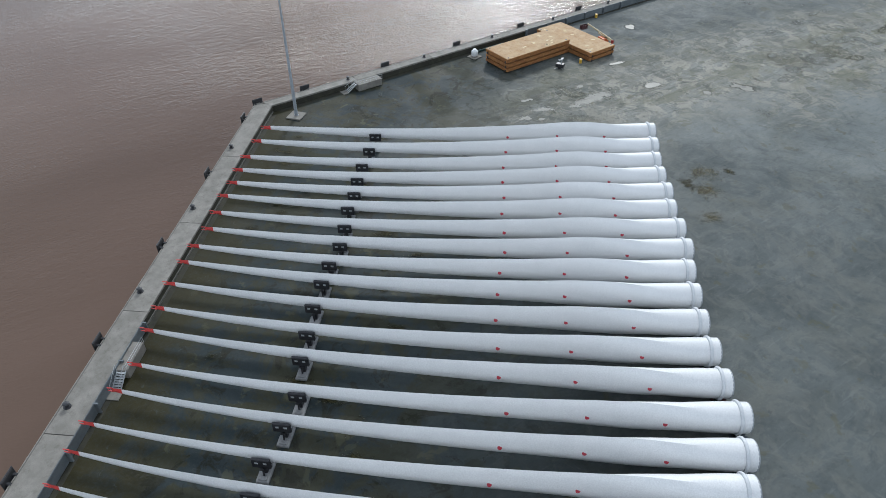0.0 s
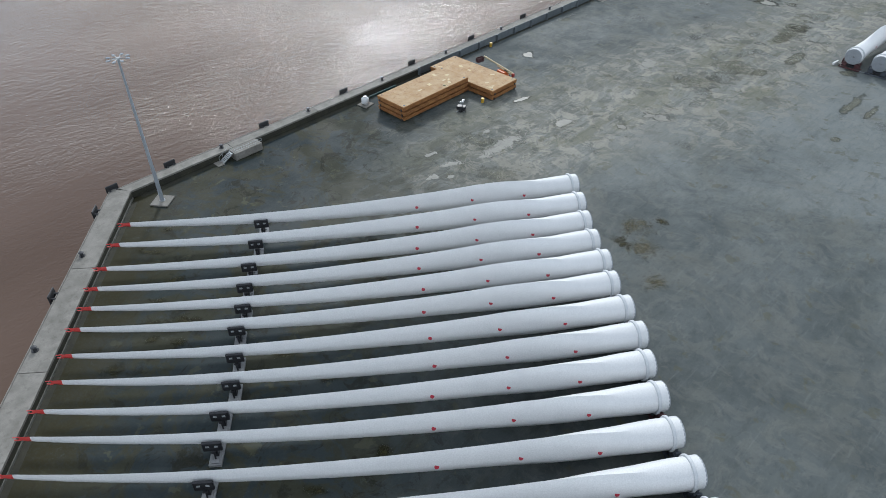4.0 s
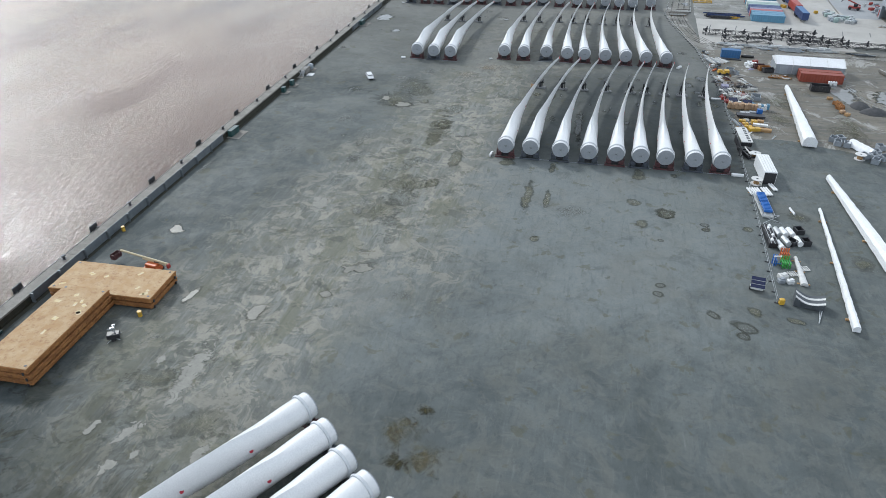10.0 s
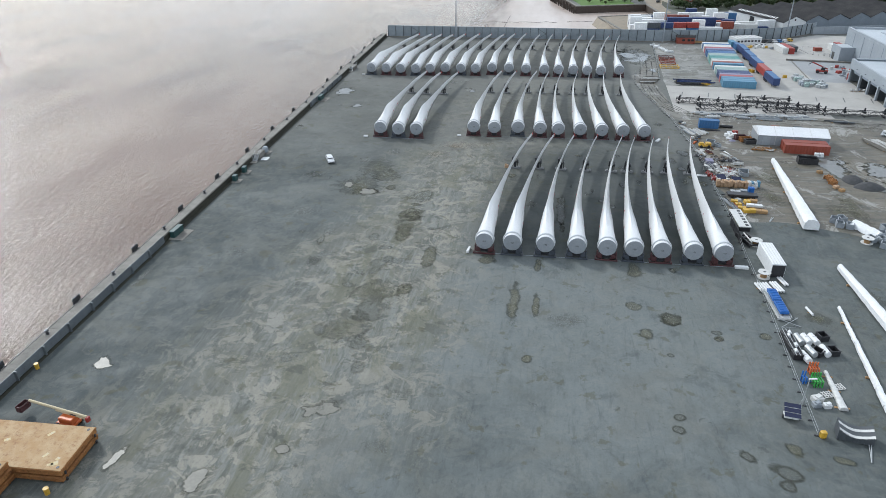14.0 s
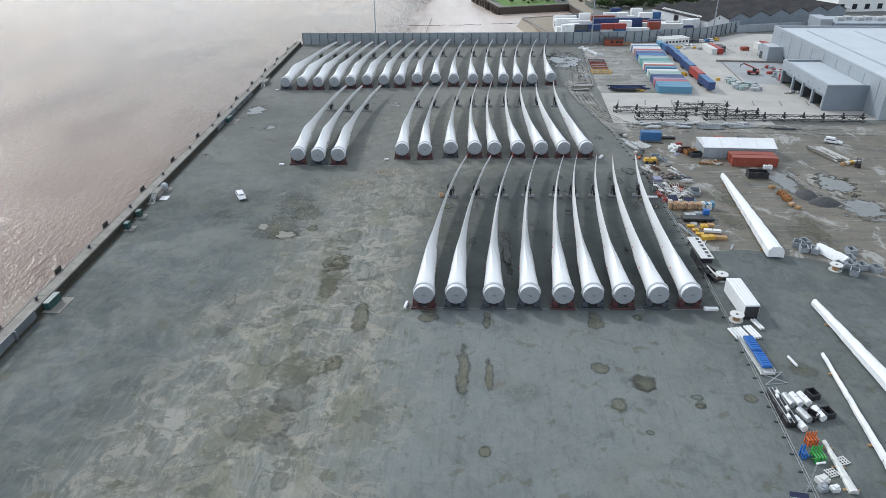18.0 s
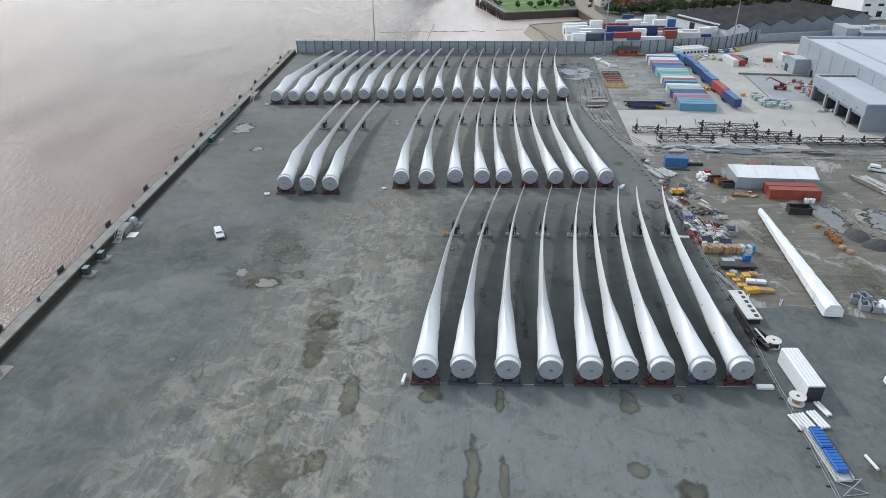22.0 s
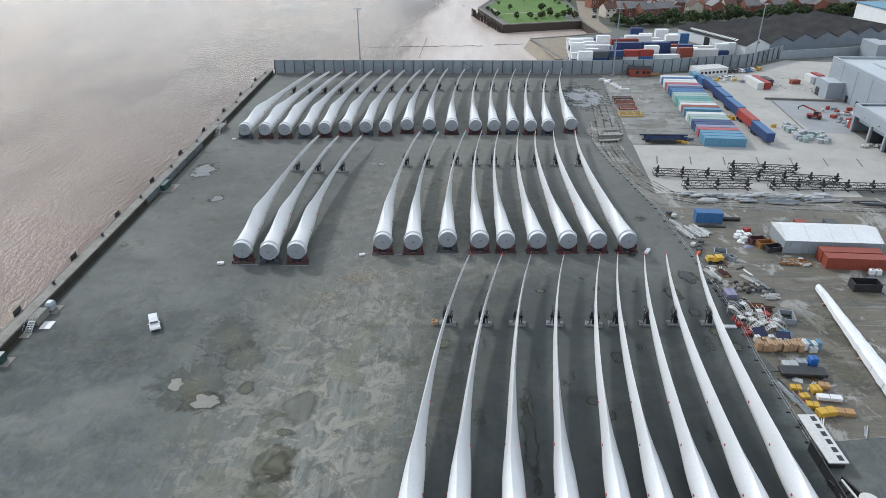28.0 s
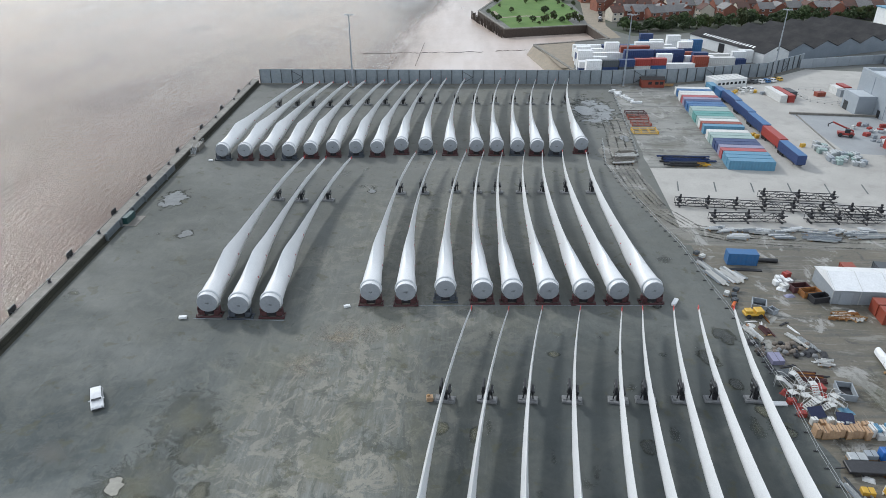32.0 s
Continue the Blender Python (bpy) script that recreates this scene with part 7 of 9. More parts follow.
for x, y, rz, mat in ((22.0, 268.0, 100, FRAME_RED), (23.2, 266.3, 102, RUST), (24.2, 264.4, 104, IRON)):
    open_bin(x, y, rz, mat, 1.8, 3.4, 1.2, "rusty open skip in a row")
for x, y, mat in ((19.6, 271.6, WHITE), (20.8, 270.4, WHITE), (18.6, 270.0, WHITE), (21.6, 273.2, REDC), (19.4, 268.6, CREAM)):
    goods(x, y, rr.uniform(0, 40), 1.5, 1.2, 1.0, mat, "mixed wrapped crate by the rusty skips", "crate", False)
solid("black_pipe", Mesh().tube((-2.0, 0, 0.45), (2.0, 0, 0.45), 0.45, 14), BLACK, "short fat black pipe on the gravel", "pipe", 20.0, 279.0, 0.01, -4, smooth=40)
solid("rubber_mat", Mesh().box((0, 0, 0.12), (6.4, 0.8, 0.24), 0, 0.03), BLACK, "long black rubber mat roll", "mat", 14.4, 275.4, 0.01, -3)
for x, y in ((8.1, 263.2), (8.6, 265.0), (7.4, 265.6), (9.6, 267.0), (7.0, 280.2), (6.2, 281.6)):
    goods(x, y, rr.uniform(0, 90), 1.1, 0.9, 0.7, rr.choice((CREAM, YELLOW, WOOD, DGREY)), "small mixed load by the barrier")
solid("oil_absorber", Mesh().tube((-1.0, 0, 0.3), (1.0, 0, 0.3), 0.3, 12), ORANGE, "orange rolled sheet by the barrier", "roll", 7.6, 262.0, 0.01, 60)

# ---- white tent, skip, tanks, heaps, blocks ----
t = thing("storage_tent", "white sheeted storage tent with grey sides", "tent", 36.0, 267.3, 0.01, -2)
part("side_wall", Mesh().box((0, 0, 1.6), (20.0, 8.6, 3.2), 0, 0.05), GREYP, t)
roof = Mesh().add([(-10.2, -4.6, 3.1), (10.2, -4.6, 3.1), (10.2, 4.6, 3.1), (-10.2, 4.6, 3.1), (-10.2, 0, 4.7), (10.2, 0, 4.7)], [(0, 1, 5, 4), (2, 3, 4, 5), (0, 4, 3), (1, 2, 5), (3, 2, 1, 0)])
part("roof_sheet", roof, WRAP, t, "taut white roof sheeting")
for k in range(5):
    x = -10 + 5 * k
    part("roof_seam", Mesh().add([(x - 0.06, -4.6, 3.13), (x + 0.06, -4.6, 3.13), (x + 0.06, 0, 4.74), (x - 0.06, 0, 4.74)], [(0, 1, 2, 3)]).add([(x - 0.06, 0, 4.74), (x + 0.06, 0, 4.74), (x + 0.06, 4.6, 3.13), (x - 0.06, 4.6, 3.13)], [(0, 1, 2, 3)]), CREAM, t)
    part("wall_post", Mesh().box((x, -4.33, 1.6), (0.16, 0.1, 3.2)), STEEL, t)
part("door_leaf", Mesh().box((-7.5, -4.36, 1.3), (2.2, 0.1, 2.6)), CLAD, t)
steel_pile(26.6, 259.4, 4, 6, 3.8, [WOOD, CREAM, FRAME_RED], "loose timber heap by the tent", "plank", 0.4)
t = thing("waste_skip", "dark green-black open waste skip", "skip", 36.0, 248.9, 0.01, -3)
for sy in (-1, 1):
    part("long_side", Mesh().box((0, sy * 1.25, 0.9), (5.2, 0.12, 1.8), 0, 0.02), BLACK, t)
for sx in (-1, 1):
    part("end_side", Mesh().box((sx * 2.55, 0, 0.9), (0.12, 2.4, 1.8), 0, 0.02), BLACK, t)
part("floor_plate", Mesh().box((0, 0, 0.08), (5.0, 2.4, 0.16)), IRON, t)
for k in range(6):
    part("rib", Mesh().box((-2.2 + 0.88 * k, -1.34, 0.95), (0.12, 0.08, 1.6)), BLACK, t)
for x in (40.2, 41.5):
    t = thing("water_tank", "white cubic plastic tank in a cage", "tank", x, 254.6, 0.01, 0, "white tanks")
    part("tank", Mesh().box((0, 0, 0.7), (1.1, 1.0, 1.1), 0, 0.12), WHITE, t)
    part("cap", Mesh().tube((0, 0, 1.25), (0, 0, 1.32), 0.15, 10), BLACK, t)
    part("cage_base", Mesh().box((0, 0, 0.08), (1.15, 1.05, 0.14)), STEEL, t)
for x, y, mat, lab in ((37.1, 241.4, WOOD, "timber crate on the gravel"), (38.0, 237.4, RUST, "rusty bent steel frame"), (38.2, 235.2, RUST, "rusty bent steel frame"), (38.0, 233.6, RUST, "rusty bent steel frame"), (37.9, 230.8, TAN, "small tan pallet load"), (38.6, 228.8, WOOD, "small timber pallet load")):
    if mat is RUST:
        frame_stack(x, y, rr.uniform(0, 60), 1.6, 1.2, RUST, lab)
    else:
        goods(x, y, rr.uniform(0, 40), 1.3, 1.1, 0.6, mat, lab)
for x, y, rx, ry, h in ((44.0, 236.6, 3.4, 2.6, 1.5), (46.6, 232.6, 3.8, 2.8, 1.3)):
    m, nn = Mesh(), 22
    rings = []
    for q, z in ((1.0, 0.0), (0.82, 0.35), (0.58, 0.7), (0.3, 0.92), (0.06, 1.0)):
        rings.append([(math.cos(2 * math.pi * k / nn) * rx * q * (1 + 0.18 * noise.noise((k * 0.5, q * 3, rx))), math.sin(2 * math.pi * k / nn) * ry * q, z * h * (1 + 0.2 * noise.noise((k * 0.7, q * 5, 1)))) for k in range(nn)])
    solid("aggregate_heap", m.loft(rings), surface("dark_aggregate", (0.05, 0.052, 0.055), (0.075, 0.075, 0.078), 1.5, 0.9, 0, 0.6, 12), "dark grey heap of aggregate", "heap", x, y, 0, rr.uniform(0, 180), "aggregate heaps", smooth=60)
for k in range(5):
    steel_pile(60.6 + 1.5 * (k % 3), 265.5 + 2.0 * (k // 3), 108, 3, 11.5, [CREAM, CONC], "row of pale concrete beams on the ground", "beam", 0.6, 2)
t = thing("forklift", "dark forklift truck parked on the gravel road", "forklift", 66.4, 257.4, 0.01, 60)
part("body", Mesh().box((0, 0, 0.9), (2.2, 1.3, 1.0), 0, 0.1), BLACK, t)
part("mast", Mesh().box((1.25, 0.4, 1.4), (0.12, 0.12, 2.6)).box((1.25, -0.4, 1.4), (0.12, 0.12, 2.6)), TERRA, t)
part("cab_guard", Mesh().box((0, 0, 2.2), (1.3, 1.2, 0.1)).tube((-0.6, -0.5, 1.3), (-0.6, -0.5, 2.2), 0.05).tube((-0.6, 0.5, 1.3), (-0.6, 0.5, 2.2), 0.05).tube((0.6, -0.5, 1.3), (0.6, -0.5, 2.2), 0.05).tube((0.6, 0.5, 1.3), (0.6, 0.5, 2.2), 0.05), BLACK, t)
for px in (-0.7, 0.8):
    for sy in (-1, 1):
        part("wheel", Mesh().tube((px, sy * 0.5, 0.35), (px, sy * 0.75, 0.35), 0.35, 14), RUBBER, t)
for k in range(5):
    goods(63.0 + 1.3 * k, 258.4 + 0.5 * k, rr.uniform(0, 40), 1.2, 1.0, 0.7, rr.choice((CREAM, YELLOW, WOOD)), "pale pallet load by the forklift")
# grey hoppers and wrapped machinery on the right of the gravel
for k, (x, y) in enumerate(((30.5, 209.5), (32.4, 210.2), (33.0, 206.6), (31.0, 207.2), (35.2, 200.2), (37.4, 200.4), (39.6, 200.0), (38.6, 203.0), (40.5, 206.5), (37.0, 197.6), (42.0, 199.0))):
    open_bin(x, y, rr.uniform(-30, 30), GREYP, 1.5, 1.9, 1.2, "grey steel hopper on the gravel")
t = thing("wrapped_machine", "long machine frame draped in loose white sheeting", "machine", 35.8, 205.0, 0.01, 118)
part("frame", Mesh().box((0, 0.7, 0.8), (8.5, 0.4, 0.4), 0, 0.03).box((0, -0.7, 0.8), (8.5, 0.4, 0.4), 0, 0.03), STEEL, t)
rings = []
for k in range(15):
    x = -3.6 + 0.5 * k
    rings.append([(x, y, max(0.1, z + 0.25 * noise.noise((k * 0.6, y, 7)))) for y, z in ((-1.5, 0.1), (-1.0, 1.1), (-0.3, 1.6), (0.4, 1.5), (1.0, 1.0), (1.4, 0.1))])
part("sheeting", Mesh().loft(rings), WRAP, t, "", 30)
for k in range(4):
    part("foot", Mesh().box((-3.6 + 2.4 * k, 0, 0.3), (0.4, 1.8, 0.6)), DGREY, t)



# ---- dark sheeting, offcuts and loose sections among the stored goods ----
def crumpled(x, y, rz, sx, sy, h, mat, label, seed):
    m = Mesh()
    n = 7
    for a in range(n):
        for b in range(n):
            u, v = a / (n - 1) * 2 - 1, b / (n - 1) * 2 - 1
            z = h * max(0.0, 1 - u * u) ** 0.5 * max(0.0, 1 - v * v) ** 0.5 * (0.65 + 0.7 * noise.noise((u * 2.1, v * 2.1, seed)))
            m.v.append((u * sx / 2, v * sy / 2 * (1 + 0.2 * noise.noise((u * 2, seed, 3))), max(0.0, z)))
    m.f = [(a * n + b, (a + 1) * n + b, (a + 1) * n + b + 1, a * n + b + 1) for a in range(n - 1) for b in range(n - 1)]
    solid("crumpled_sheet", m, mat, label, "sheeting", x, y, 0.012, rz, "crumpled sheeting", smooth=40)


for k, (x, y, sx, sy, h, mat) in enumerate(((6.6, 250.4, 2.4, 1.8, 0.8, BLACK), (15.6, 248.0, 3.4, 1.6, 0.6, BLACK), (17.6, 247.2, 2.6, 1.2, 0.6, BLACK), (7.4, 243.4, 1.6, 1.2, 0.5, BLACK), (8.6, 255.6, 1.4, 1.0, 0.5, CREAM),
                                            (12.8, 236.4, 1.8, 1.4, 0.9, REDC), (7.2, 237.2, 1.4, 1.2, 0.9, REDC), (8.2, 234.0, 1.4, 1.1, 0.9, REDC), (14.8, 233.4, 2.0, 1.6, 0.5, SKYB), (18.8, 268.2, 1.8, 1.4, 0.6, WHITE), (19.4, 265.8, 2.0, 1.2, 0.5, LILAC),
                                            (28.6, 260.4, 1.8, 1.4, 0.5, WHITE), (6.2, 279.0, 2.2, 1.6, 0.8, BLACK), (45.2, 262.5, 2.6, 1.6, 0.4, BLUE), (11.4, 220.0, 1.6, 1.0, 0.5, CREAM))):
    crumpled(x, y, 37 * k, sx, sy, h, mat, {BLACK: "crumpled black plastic sheeting", CREAM: "crumpled cream sheeting", REDC: "crumpled red cover over a machine", SKYB: "crumpled pale blue sheeting", WHITE: "crumpled white sheeting", LILAC: "faded pink sheeting", BLUE: "crumpled blue tarpaulin"}[mat] + " among the stored goods", k)
for k in range(22):
    x, y = rr.uniform(7.4, 16.5), rr.choice((rr.uniform(231, 246), rr.uniform(250, 258), rr.uniform(205, 222)))
    ln, mat = rr.uniform(1.2, 3.2), rr.choice((STEEL, WOOD, WHITE, RUST, CREAM, BLACK))
    solid("loose_section", Mesh().box((0, 0, 0.1), (ln, 0.18, 0.16), 0, 0.02).box((0.1, 0.24, 0.08), (ln * 0.8, 0.14, 0.12), 4, 0.02), mat, "loose lengths of section lying on the ground", "offcut", x, y, 0.012, rr.uniform(0, 180), "loose sections")
for k in range(12):
    steel_pile(rr.uniform(24.5, 29.5), rr.uniform(257.2, 260.2), rr.uniform(-30, 30), 2, rr.uniform(1.8, 3.6), [WOOD, CREAM, WOOD, RUST], "loose planks in the heap by the tent", "plank", 0.4)
for x, y, rz, ln in ((6.4, 276.0, 112, 5.6), (8.9, 272.6, 114, 6.2), (10.4, 274.0, 116, 5.4), (11.6, 273.2, 118, 4.8)):
    steel_pile(x, y, rz, 3, ln, [STEEL, WHITE, CREAM, CREAM], "galvanised ducts and planks laid beside the fence", "duct", 0.5)

for x, y, rz, ln, mats in ((8.4, 216.0, 102, 6.4, [GREYP, STEEL, DGREY]), (9.4, 213.2, 100, 6.0, [STEEL, GREYP]), (9.9, 215.2, 103, 3.2, [REDC, GREYP])):
    steel_pile(x, y, rz, 4, ln, mats, "long grey pipes laid beside the barrier", "pipe", 0.3)
# ---- blocks, cable and boards at the row ends ----
for x, y, rz, sx, sy, sz in ((4.4, 183.4, 0, 2.6, 0.9, 0.5), (-52.0, 182.7, 82, 2.2, 0.5, 0.6), (-3.2, 262.4, 60, 2.4, 0.8, 0.5), (-93.4, 253.6, 10, 1.4, 0.7, 0.5), (-64.4, 258.6, 20, 1.2, 0.6, 0.4), (5.2, 234.6, 0, 2.6, 0.9, 0.3), (-114.8, 331.2, 15, 1.2, 0.6, 0.4)):
    solid("ballast_block", Mesh().box((0, 0, sz / 2), (sx, sy, sz), 0, 0.06), CREAM if sx < 1 else WHITE, "pale ballast block at the end of a blade row", "block", x, y, 0.012, rz, "blocks at the row ends")
for pts in (((-51.4, 182.2), (-30, 182.6), (-12, 183.0), (3.2, 183.6)), ((-91.5, 253.6), (-75, 253.6)), ((-62.5, 258.8), (-40, 260.1), (-5.6, 261.4))):
    m = Mesh()
    for (x0, y0), (x1, y1) in zip(pts, pts[1:]):
        m.tube((x0, y0, 0.06), (x1, y1, 0.06), 0.045, 5)
    tagged(new("ground_cable", m.data("ground_cable", GREYP)), "thin grey cable laid along the blade cradles", "cable")
for x, y in ((-98.0, 108.0), (-117.0, 131.6)):
    t = thing("yellow_bin", "small yellow plastic bin by the pontoons", "bin", x, y, 0.01, 20, "yellow bins")
    part("body", Mesh().tube((0, 0, 0), (0, 0, 0.9), 0.34, 12), YELLOW, t)
    part("lid", Mesh().tube((0, 0, 0.9), (0, 0, 1.0), 0.37, 12), YELLOW, t)
t = thing("packing_crate", "small tan timber crate beside a blade stand", "crate", -47.6, 233.4, 0.01, 12)
part("box", Mesh().box((0, 0, 0.4), (1.0, 0.8, 0.8), 0, 0.04), TAN, t)
part("top_wrap", Mesh().box((-0.2, 0.1, 0.95), (0.5, 0.4, 0.3), 20, 0.08), WOOD, t)
# ---- factory buildings on the apron ----
def block(t, name, x0, y0, x1, y1, z0, z1, mat, ch=0.05):
    return part(name, Mesh().box(((x0 + x1) / 2, (y0 + y1) / 2, (z0 + z1) / 2), (abs(x1 - x0), abs(y1 - y0), z1 - z0), 0, ch), mat, t)


t = thing("factory_hall", "large pale grey clad factory hall with a white roof", "factory")
block(t, "wall", 93.5, 300, 230, 396, 0, 12.0, CLAD)
block(t, "roof", 94.6, 301.2, 229, 394.8, 12.0, 12.12, ROOFW)
for x0, y0, x1, y1 in ((93.5, 300, 94.4, 396), (94.4, 395.1, 230, 396)):
    block(t, "parapet", x0, y0, x1, y1, 12.0, 12.9, CLAD)
for k in range(9):
    block(t, "wall_seam", 93.42, 305 + 10.2 * k, 93.5, 305.12 + 10.2 * k, 0.2, 11.8, CLAD_D, 0)
for y, w, h in ((388.5, 3.2, 4.5), (379.5, 1.6, 2.6), (372.0, 1.6, 2.6), (362.5, 1.4, 2.2)):
    block(t, "door", 93.36, y - w / 2, 93.5, y + w / 2, 0, h, BLACK, 0.02)
for k in range(6):
    block(t, "roof_light", 104 + 20 * k, 308, 105.2 + 20 * k, 388, 12.12, 12.25, CLAD, 0.02)
t = thing("loading_bay", "pale grey loading bay with four open roller doors", "loading bay")
block(t, "wall", 79.6, 310.5, 79.9, 348, 5.2, 8.6, CLAD)
block(t, "end_wall", 79.6, 310.2, 99, 310.5, 0, 8.6, CLAD_D)
block(t, "back_wall", 79.9, 347.7, 93.5, 348, 0, 8.6, CLAD)
# dark grey inner walls paint the shade inside the open bays
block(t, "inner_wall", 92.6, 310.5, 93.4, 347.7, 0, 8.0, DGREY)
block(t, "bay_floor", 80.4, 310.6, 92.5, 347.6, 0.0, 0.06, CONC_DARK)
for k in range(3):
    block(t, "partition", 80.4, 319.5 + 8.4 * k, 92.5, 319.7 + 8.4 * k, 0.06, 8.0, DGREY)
block(t, "roof", 80.4, 311, 93.4, 347.6, 8.0, 8.2, ROOFW)
for y in (311.2, 319.6, 328.0, 336.4, 346.6):
    block(t, "pier", 79.5, y - 0.45, 80.3, y + 0.45, 0, 5.2, CLAD)
for k in range(4):
    block(t, "roller_door", 79.95, 312.1 + 8.4 * k, 80.1, 318.8 + 8.4 * k, 4.2, 5.25, CLAD_D)
    part("bay_lamp", Mesh().box((79.4, 315.4 + 8.4 * k, 6.4), (0.3, 0.5, 0.2), 0, 0.03), DGREY, t)
for y0, y1, x0, x1 in ((310.2, 348, 79.6, 80.4), (310.2, 311.0, 80.4, 99), (347.2, 348, 80.4, 93.5)):
    block(t, "parapet", x0, y0, x1, y1, 8.6, 8.9, CLAD)
t = thing("annex", "small pale grey clad annex against the hall", "annex")
block(t, "wall", 87.5, 382.5, 93.5, 392.5, 0, 5.8, CLAD)
block(t, "roof", 87.9, 382.9, 93.5, 392.1, 5.8, 5.95, ROOFW)
block(t, "door", 87.4, 388.2, 87.5, 391.0, 0, 3.0, GLASS, 0.02)
block(t, "parapet", 87.5, 382.5, 93.5, 382.9, 5.8, 6.3, CLAD)
block(t, "parapet", 87.5, 382.9, 87.9, 392.5, 5.8, 6.3, CLAD)
t = thing("plant_block", "grey clad plant block with roof units", "plant building")
block(t, "wall", 142, 440, 185, 462, 0, 6.0, CLAD_D)
block(t, "roof", 142.5, 440.5, 184.5, 461.5, 6.0, 6.12, CLAD)
block(t, "tower", 136, 444, 142, 458, 0, 7.5, CLAD)
for k in range(7):
    part("roof_unit", Mesh().box((148 + 5 * k, 450 + 2 * (k % 2), 6.9), (3.2, 4.0, 1.6), 0, 0.1), STEEL, t)
tagged(new("ground_slab_kerb", Mesh().box((80.5, 381.6, 0.35), (29, 0.9, 0.7), -5, 0.05).box((66.8, 364, 0.10), (0.5, 36, 0.14), -4, 0.02).data("ground_slab_kerb", CONC)), "raised concrete kerb beside the loading yard", "kerb", kind="structure")
me = Mesh().add([(67.5, 345, 0.036), (92, 342, 0.036), (93, 380.5, 0.036), (66.6, 383, 0.036)], [(0, 1, 2, 3)])
tagged(new("loading_yard", me.data("loading_yard", surface("grey_yard_concrete", (0.33, 0.345, 0.355), (0.29, 0.30, 0.31), 0.15, 0.7, 0, 0.1, 3, (0.22, 0.22, 0.22), 0.4, world_space=True))), "smooth grey concrete loading yard", "pavement", kind="structure")
rr = random.Random(21)
for k in range(44):
    x, y = rr.uniform(59.5, 68.5), rr.uniform(335, 352)
    if x - 59.5 > (352 - y) * 0.9 + 3:
        continue
    goods(x, y, rr.uniform(-12, 12), 1.5, 1.7, rr.uniform(0.8, 1.5), rr.choice((STEEL, STEEL, CLAD, PALEG)), "pale galvanised stillage crate in a dense group", "crate", False)
t = thing("telehandler", "red telescopic handler with its boom raised", "telehandler", 74.0, 360.2, 0.04, 160)
part("chassis", Mesh().box((0, 0, 1.0), (4.6, 2.1, 0.8), 0, 0.1), REDC, t)
part("cab", Mesh().box((-0.3, 0.6, 1.9), (1.5, 0.9, 1.3), 0, 0.1), GLASS, t)
part("boom", Mesh().tube((-2.0, -0.3, 1.8), (4.2, -0.3, 4.0), 0.26, 8), REDC, t)
part("fork_head", Mesh().tube((4.2, -0.3, 4.0), (5.2, -0.3, 3.2), 0.16, 6).box((5.3, -0.3, 3.0), (0.2, 1.4, 0.8)), IRON, t)
for px in (-1.5, 1.5):
    for sy in (-1, 1):
        part("wheel", Mesh().tube((px, sy * 0.85, 0.6), (px, sy * 1.25, 0.6), 0.6, 14), RUBBER, t)
for k in range(26):
    x, y = rr.uniform(80, 91), rr.uniform(351, 372)
    goods(x, y, rr.uniform(0, 60), rr.uniform(1, 2.4), rr.uniform(0.8, 1.6), rr.uniform(0.4, 1.2), rr.choice((WHITE, CREAM, CREAM, GREYP, GREYP, REDC)), "wrapped goods on the loading yard", "goods", False)
container(83.5, 349.6, 0.04, 10, 6.06, REDC, "small red steel container by the loading bay")
for x, y in ((56.8, 350), (46.0, 357.5), (45.5, 359)):
    goods(x, y, 20, 1.4, 1.0, 1.1, YELLOW, "yellow machine on the pale apron", "machine", False)
for k in range(7):
    goods(55 + 1.8 * k, 408 + rr.uniform(-2, 2), rr.uniform(0, 60), 1.6, 1.1, 1.0, rr.choice((YELLOW, GREYP, CREAM)), "small plant by the site office", "machine", False)
container(93.5, 409, 0.03, 96, 6.06, CREAM, "cream short container on the far apron")
container(97.0, 411.5, 0.03, 96, 6.06, REDC, "red short container on the far apron")
container(95.5, 405.5, 0.03, 6, 6.06, GREYP, "grey short container on the far apron")
goods(86.0, 405.5, 10, 3.4, 2.2, 1.6, TERRA, "rust-orange skip lorry body", "skip", False)
for k in range(6):
    goods(76.0 + 1.5 * k, 331.5 + rr.uniform(-1, 1), rr.uniform(0, 60), 1.2, 0.9, 0.7, rr.choice((CREAM, CREAM, GREYP)), "small pallet of blocks by the loading bay")
barrier([(78.5, 409), (79.5, 398), (88, 394), (90, 400)], 2.4, "grey steel mesh barrier round the far apron")
barrier([(82, 414), (92, 412)], 2.4, "grey steel mesh barrier round the far apron")

